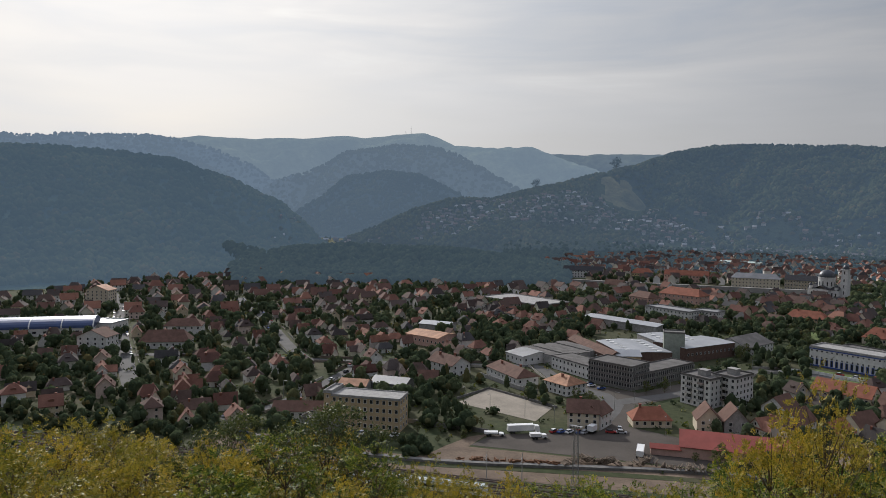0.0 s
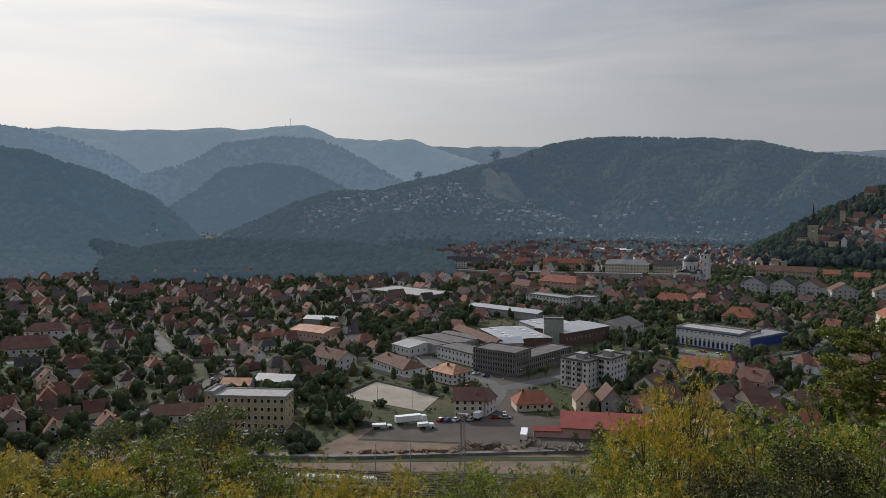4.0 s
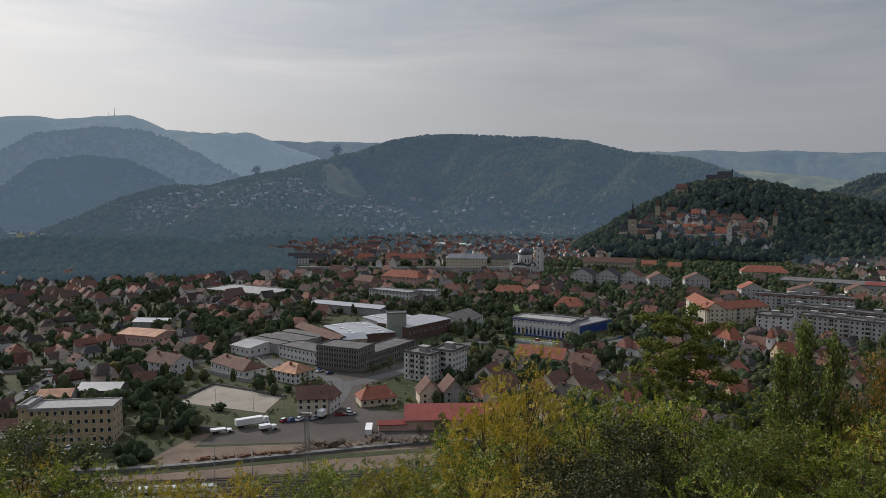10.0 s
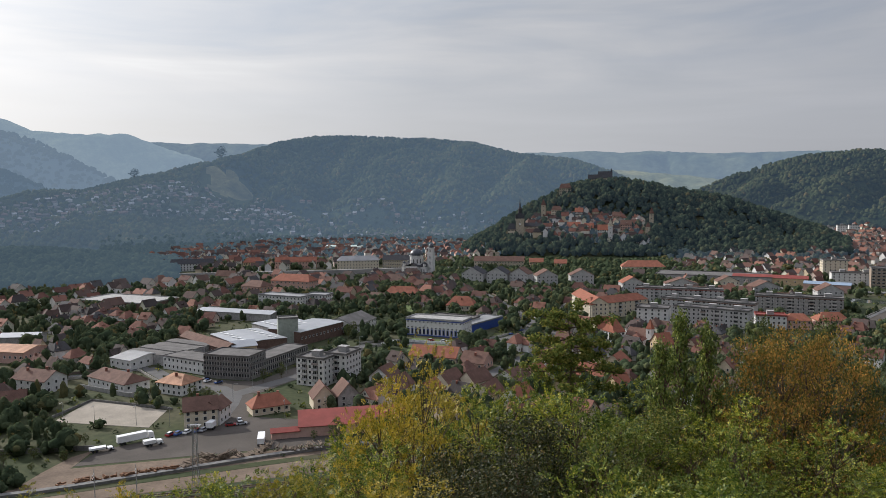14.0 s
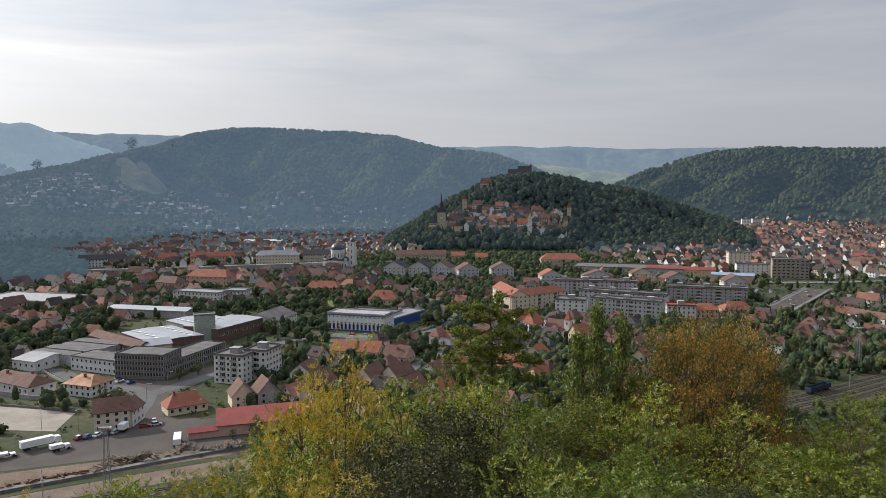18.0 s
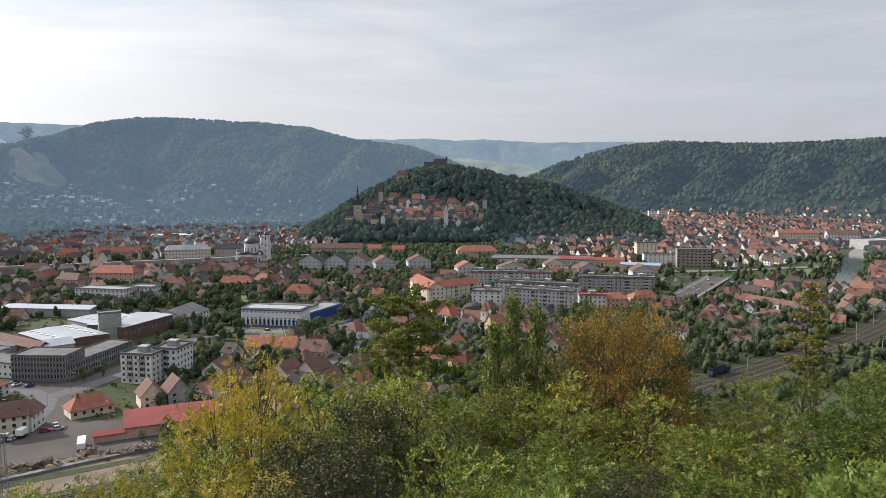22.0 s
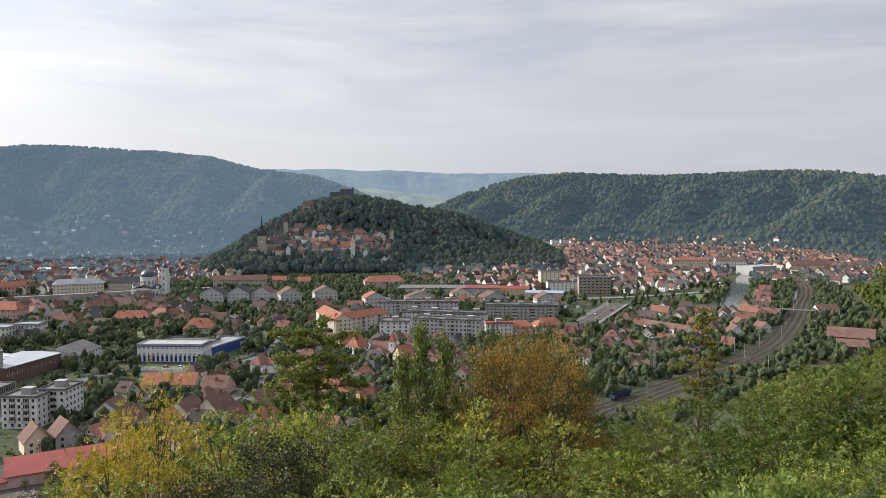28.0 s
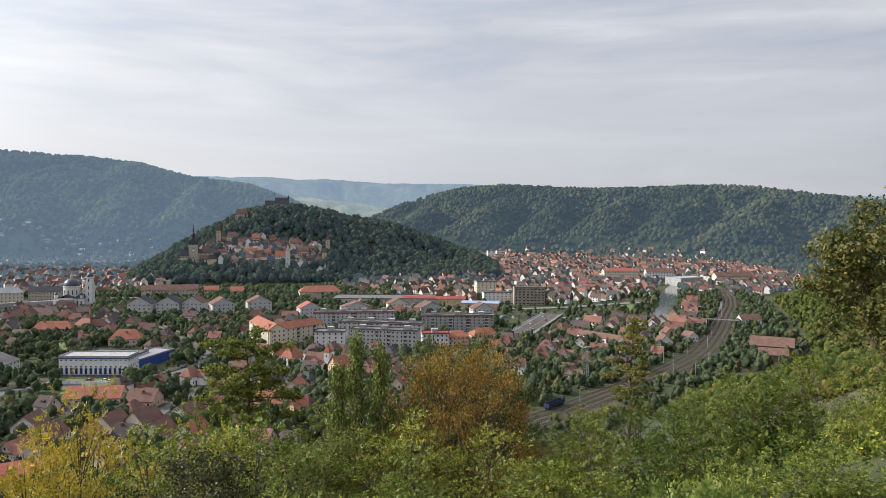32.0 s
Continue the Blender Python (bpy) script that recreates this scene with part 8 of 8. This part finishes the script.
# road bridge over the river
def bridge():
    a, b = Vector((300, 482, 0)), Vector((392, 574, 0))
    u = (b - a).normalized()
    t = thing("road_bridge", pose(*((a + b) / 2), 0, 0, math.degrees(math.atan2(u.y, u.x))), "concrete road bridge with pale parapets", "bridge")
    L = (b - a).length
    part("deck", Geo().box(-L / 2, -10, 3.0, L / 2, 10, 4.0).mesh("deck", asphalt), t)
    for s in (-1, 1):
        part("pavement", Geo().box(-L / 2, s * 8.6 - 1.4, 4.0, L / 2, s * 8.6 + 1.4, 4.18).mesh("pavement", river_wall), t)
        rail = part("parapet", Geo().box(-L / 2, s * 10 - 0.15, 5.0, L / 2, s * 10 + 0.15, 5.2).mesh("parapet", concrete), t)
        for i in range(27):
            x = -L / 2 + (i + 0.5) * L / 27
            part("post", Geo().box(x - 0.25, s * 10 - 0.2, 4.0, x + 0.25, s * 10 + 0.2, 5.3).mesh("post", concrete), rail)
    for i in range(14):
        x = -L / 2 + (i + 0.5) * L / 14
        part("lane_mark", Geo().box(x - 1.6, -0.09, 4.0, x + 1.6, 0.09, 4.012).mesh("lane_mark", frame_white), t)
    for x in (-L / 2 + 2, -L / 6, L / 6, L / 2 - 2):
        part("pier", Geo().box(x - 1, -9, -2, x + 1, 9, 3.0).mesh("pier", concrete), t)
    for k, s in ((-0.3, -4), (0.1, -4), (0.3, 4), (-0.1, 4)):
        p = (a + b) / 2 + u * L * k + Vector((-u.y, u.x, 0)) * s
        m = pose(p.x, p.y, 4.05, 0, 0, math.degrees(math.atan2(u.y, u.x)))
        copy_thing(proto_car, m)


bridge()

# walls and fences round the court and the yards
for pts_, h, mat_, label in (([(-157, 301), (-152, 326), (-111, 311)], 1.1, concrete_dark, "low grey concrete wall round the court"), ([(-168, 349), (-140, 333), (-128, 330)], 2.0, concrete, "grey concrete garden wall"),
                             ([(-122, 262), (-160, 258), (-176, 252)], 1.8, concrete_dark, "dark concrete yard wall"), ([(-30, 440), (-18, 452), (22, 435)], 1.6, frame_white, "pale fence before the lawn")):
    thing("yard_wall", Matrix(), label, "wall", kind="structure", data=ribbon(pts_, 0.3, h).mesh("yard_wall", mat_))

# masts on the far hill and on the spur
for b, r, h in ((-31.3, 4230, 62), (-31.7, 4230, 36)):
    x, y = bearing(b, r)
    t = thing("radio_mast", pose(x, y, crest_z(r, 5.1) - 12), "thin radio mast on the far ridge", "mast")
    part("pole", Geo().cyl(0, 0, 0, h, 1.6, 0.8, 6).mesh("pole", steel_grey), t)
for b, r, top in ((-15.6, 1935, 3.55), (-12.9, 2050, 3.5), (-21.6, 1800, 1.9)):
    x, y = bearing(b, r)
    e = crest_z(r, top) - ground_z(x, y)
    quads = crown_quads(np.random.default_rng(3), e, e * 0.8, 160, e * 0.07)
    t = thing("lone_tree", pose(x, y, ground_z(x, y)), "lone dark tree on the crest", "tree")
    part("trunk", Geo().cyl(0, 0, -1, e * 0.5, 0.5, 0.3, 6).mesh("trunk", bark), t)
    # its leaves carry the hill's painted haze
    part("crown", cloud_mesh("crown", quads, HAZED_LEAF[2]), t)


# street lamps, bushes and small structures
lamp_pole = Geo().cyl(0, 0, 0, 8.2, 0.1, 0.06, 8).mesh("pole", steel_grey)
lamp_arm = Geo().box(-0.05, -1.6, 8.1, 0.05, 0, 8.22).mesh("arm", steel_grey)
lamp_head = Geo().box(-0.18, -2.3, 8.05, 0.18, -1.5, 8.22).mesh("lamp_head", concrete)
proto = None
for x, y, a in ((-88, 322, 90), (-84, 342, 90), (-74, 372, 60), (-60, 296, 0), (-44, 300, 0), (-118, 290, 0), (-104, 288, 0), (-150, 296, 0), (-135, 291, 0), (-42, 428, 60), (-10, 440, 0), (25, 444, 0), (66, 498, 90),
                (-225, 300, 90), (-228, 262, 90), (-392, 300, 50), (-440, 336, 50), (-490, 372, 50), (-540, 410, 50), (-360, 402, 50), (-420, 452, 50), (-470, 486, 50), (330, 500, 130), (352, 522, 130), (300, 470, 130),
                (408, 372, 40), (450, 410, 40), (500, 446, 40)):
    m = pose(x, y, ground_z(x, y), 0, 0, a)
    if proto is None:
        proto = thing("street_lamp", m, "grey steel street lamp with a single arm", "street lamp", "street lamps")
        part("pole", lamp_pole, proto)
        part("arm", lamp_arm, proto)
        part("lamp_head", lamp_head, proto)
    else:
        copy_thing(proto, m)
for x, y, h, w in ((-36, 270.5, 8.0, 0.95), (-27, 271, 6.0, 0.9), (-44, 269.5, 4.0, 0.9), (-128, 268, 4.5, 0.8), (-150, 262, 5.0, 0.8), (-150, 237, 4.6, 0.9), (-146, 247, 5.5, 0.9), (-139, 253, 5, 0.9), (-134, 242, 3.2, 1.0), (-128, 252, 3.8, 1.0), (-190, 221, 5, 0.9), (-197, 227, 6, 0.8), (-185, 217, 4, 0.9), (-172, 231, 4, 0.9), (-161, 233, 3, 1.0), (-98, 318, 8.5, 0.8), (-106, 322, 8, 0.8),
                   (-75, 364, 8, 0.7), (-82, 356, 7, 0.7), (-50, 476, 9, 0.7), (-52, 460, 10, 0.7), (-8, 520, 10, 0.9), (-20, 528, 10, 0.9), (-3, 470, 8, 0.8)):
    wood, crown, twigs = NEAR_KINDS["green_tree"][1][int(abs(x)) % 2]
    s = h / 7.5
    t = thing("leafy_tree", pose(x, y, ground_z(x, y) - 0.2, 0, 0, x * 37) @ Matrix.Diagonal((s * w, s * w, s, 1)), "round dark green tree by the yard" if h > 6 else "low dark green bush by the yard", "tree", "yard trees")
    part("trunk", wood, t)
    part("crown", crown, t)
    part("branchwork", twigs, t)
# dark wagon on the siding and a footway bar over the tracks
x, y = offset(RAILWAY, 2.3)[min(range(len(RAILWAY)), key=lambda i: abs(RAILWAY[i][0] - 200))]
t = thing("freight_wagon", pose(x, y, 0.5, 0, 0, 26), "dark blue open freight wagon on the siding", "wagon")
blue_grey = plain("dark blue wagon paint", (0.035, 0.05, 0.085), 0.6)
part("body", Geo().box(-8, -1.4, 1.0, 8, 1.4, 1.2).box(-8, -1.4, 1.2, 8, -1.3, 3.0).box(-8, 1.3, 1.2, 8, 1.4, 3.0).box(-8, -1.3, 1.2, -7.9, 1.3, 3.0).box(7.9, -1.3, 1.2, 8, 1.3, 3.0).mesh("body", blue_grey), t)
for k in range(7):
    part("rib", Geo().box(-7.6 + k * 2.5, -1.5, 1.1, -7.4 + k * 2.5, -1.4, 2.95).mesh("rib", blue_grey), t)
for k in (-6, 6):
    part("bogie", Geo().box(k - 1.3, -1.0, 0, k + 1.3, 1.0, 1.0).mesh("bogie", tyre_mat), t)
t = thing("signal_gantry", pose(497, 467, 0, 0, 0, -46), "pale steel gantry across the tracks", "gantry")
for k in (-12.5, 12.5):
    part("post", Geo().box(k - 0.25, -0.25, 0, k + 0.25, 0.25, 6.6).mesh("post", concrete), t)
part("beam", Geo().box(-12.8, -0.35, 6.0, 12.8, 0.35, 6.8).mesh("beam", concrete), t)
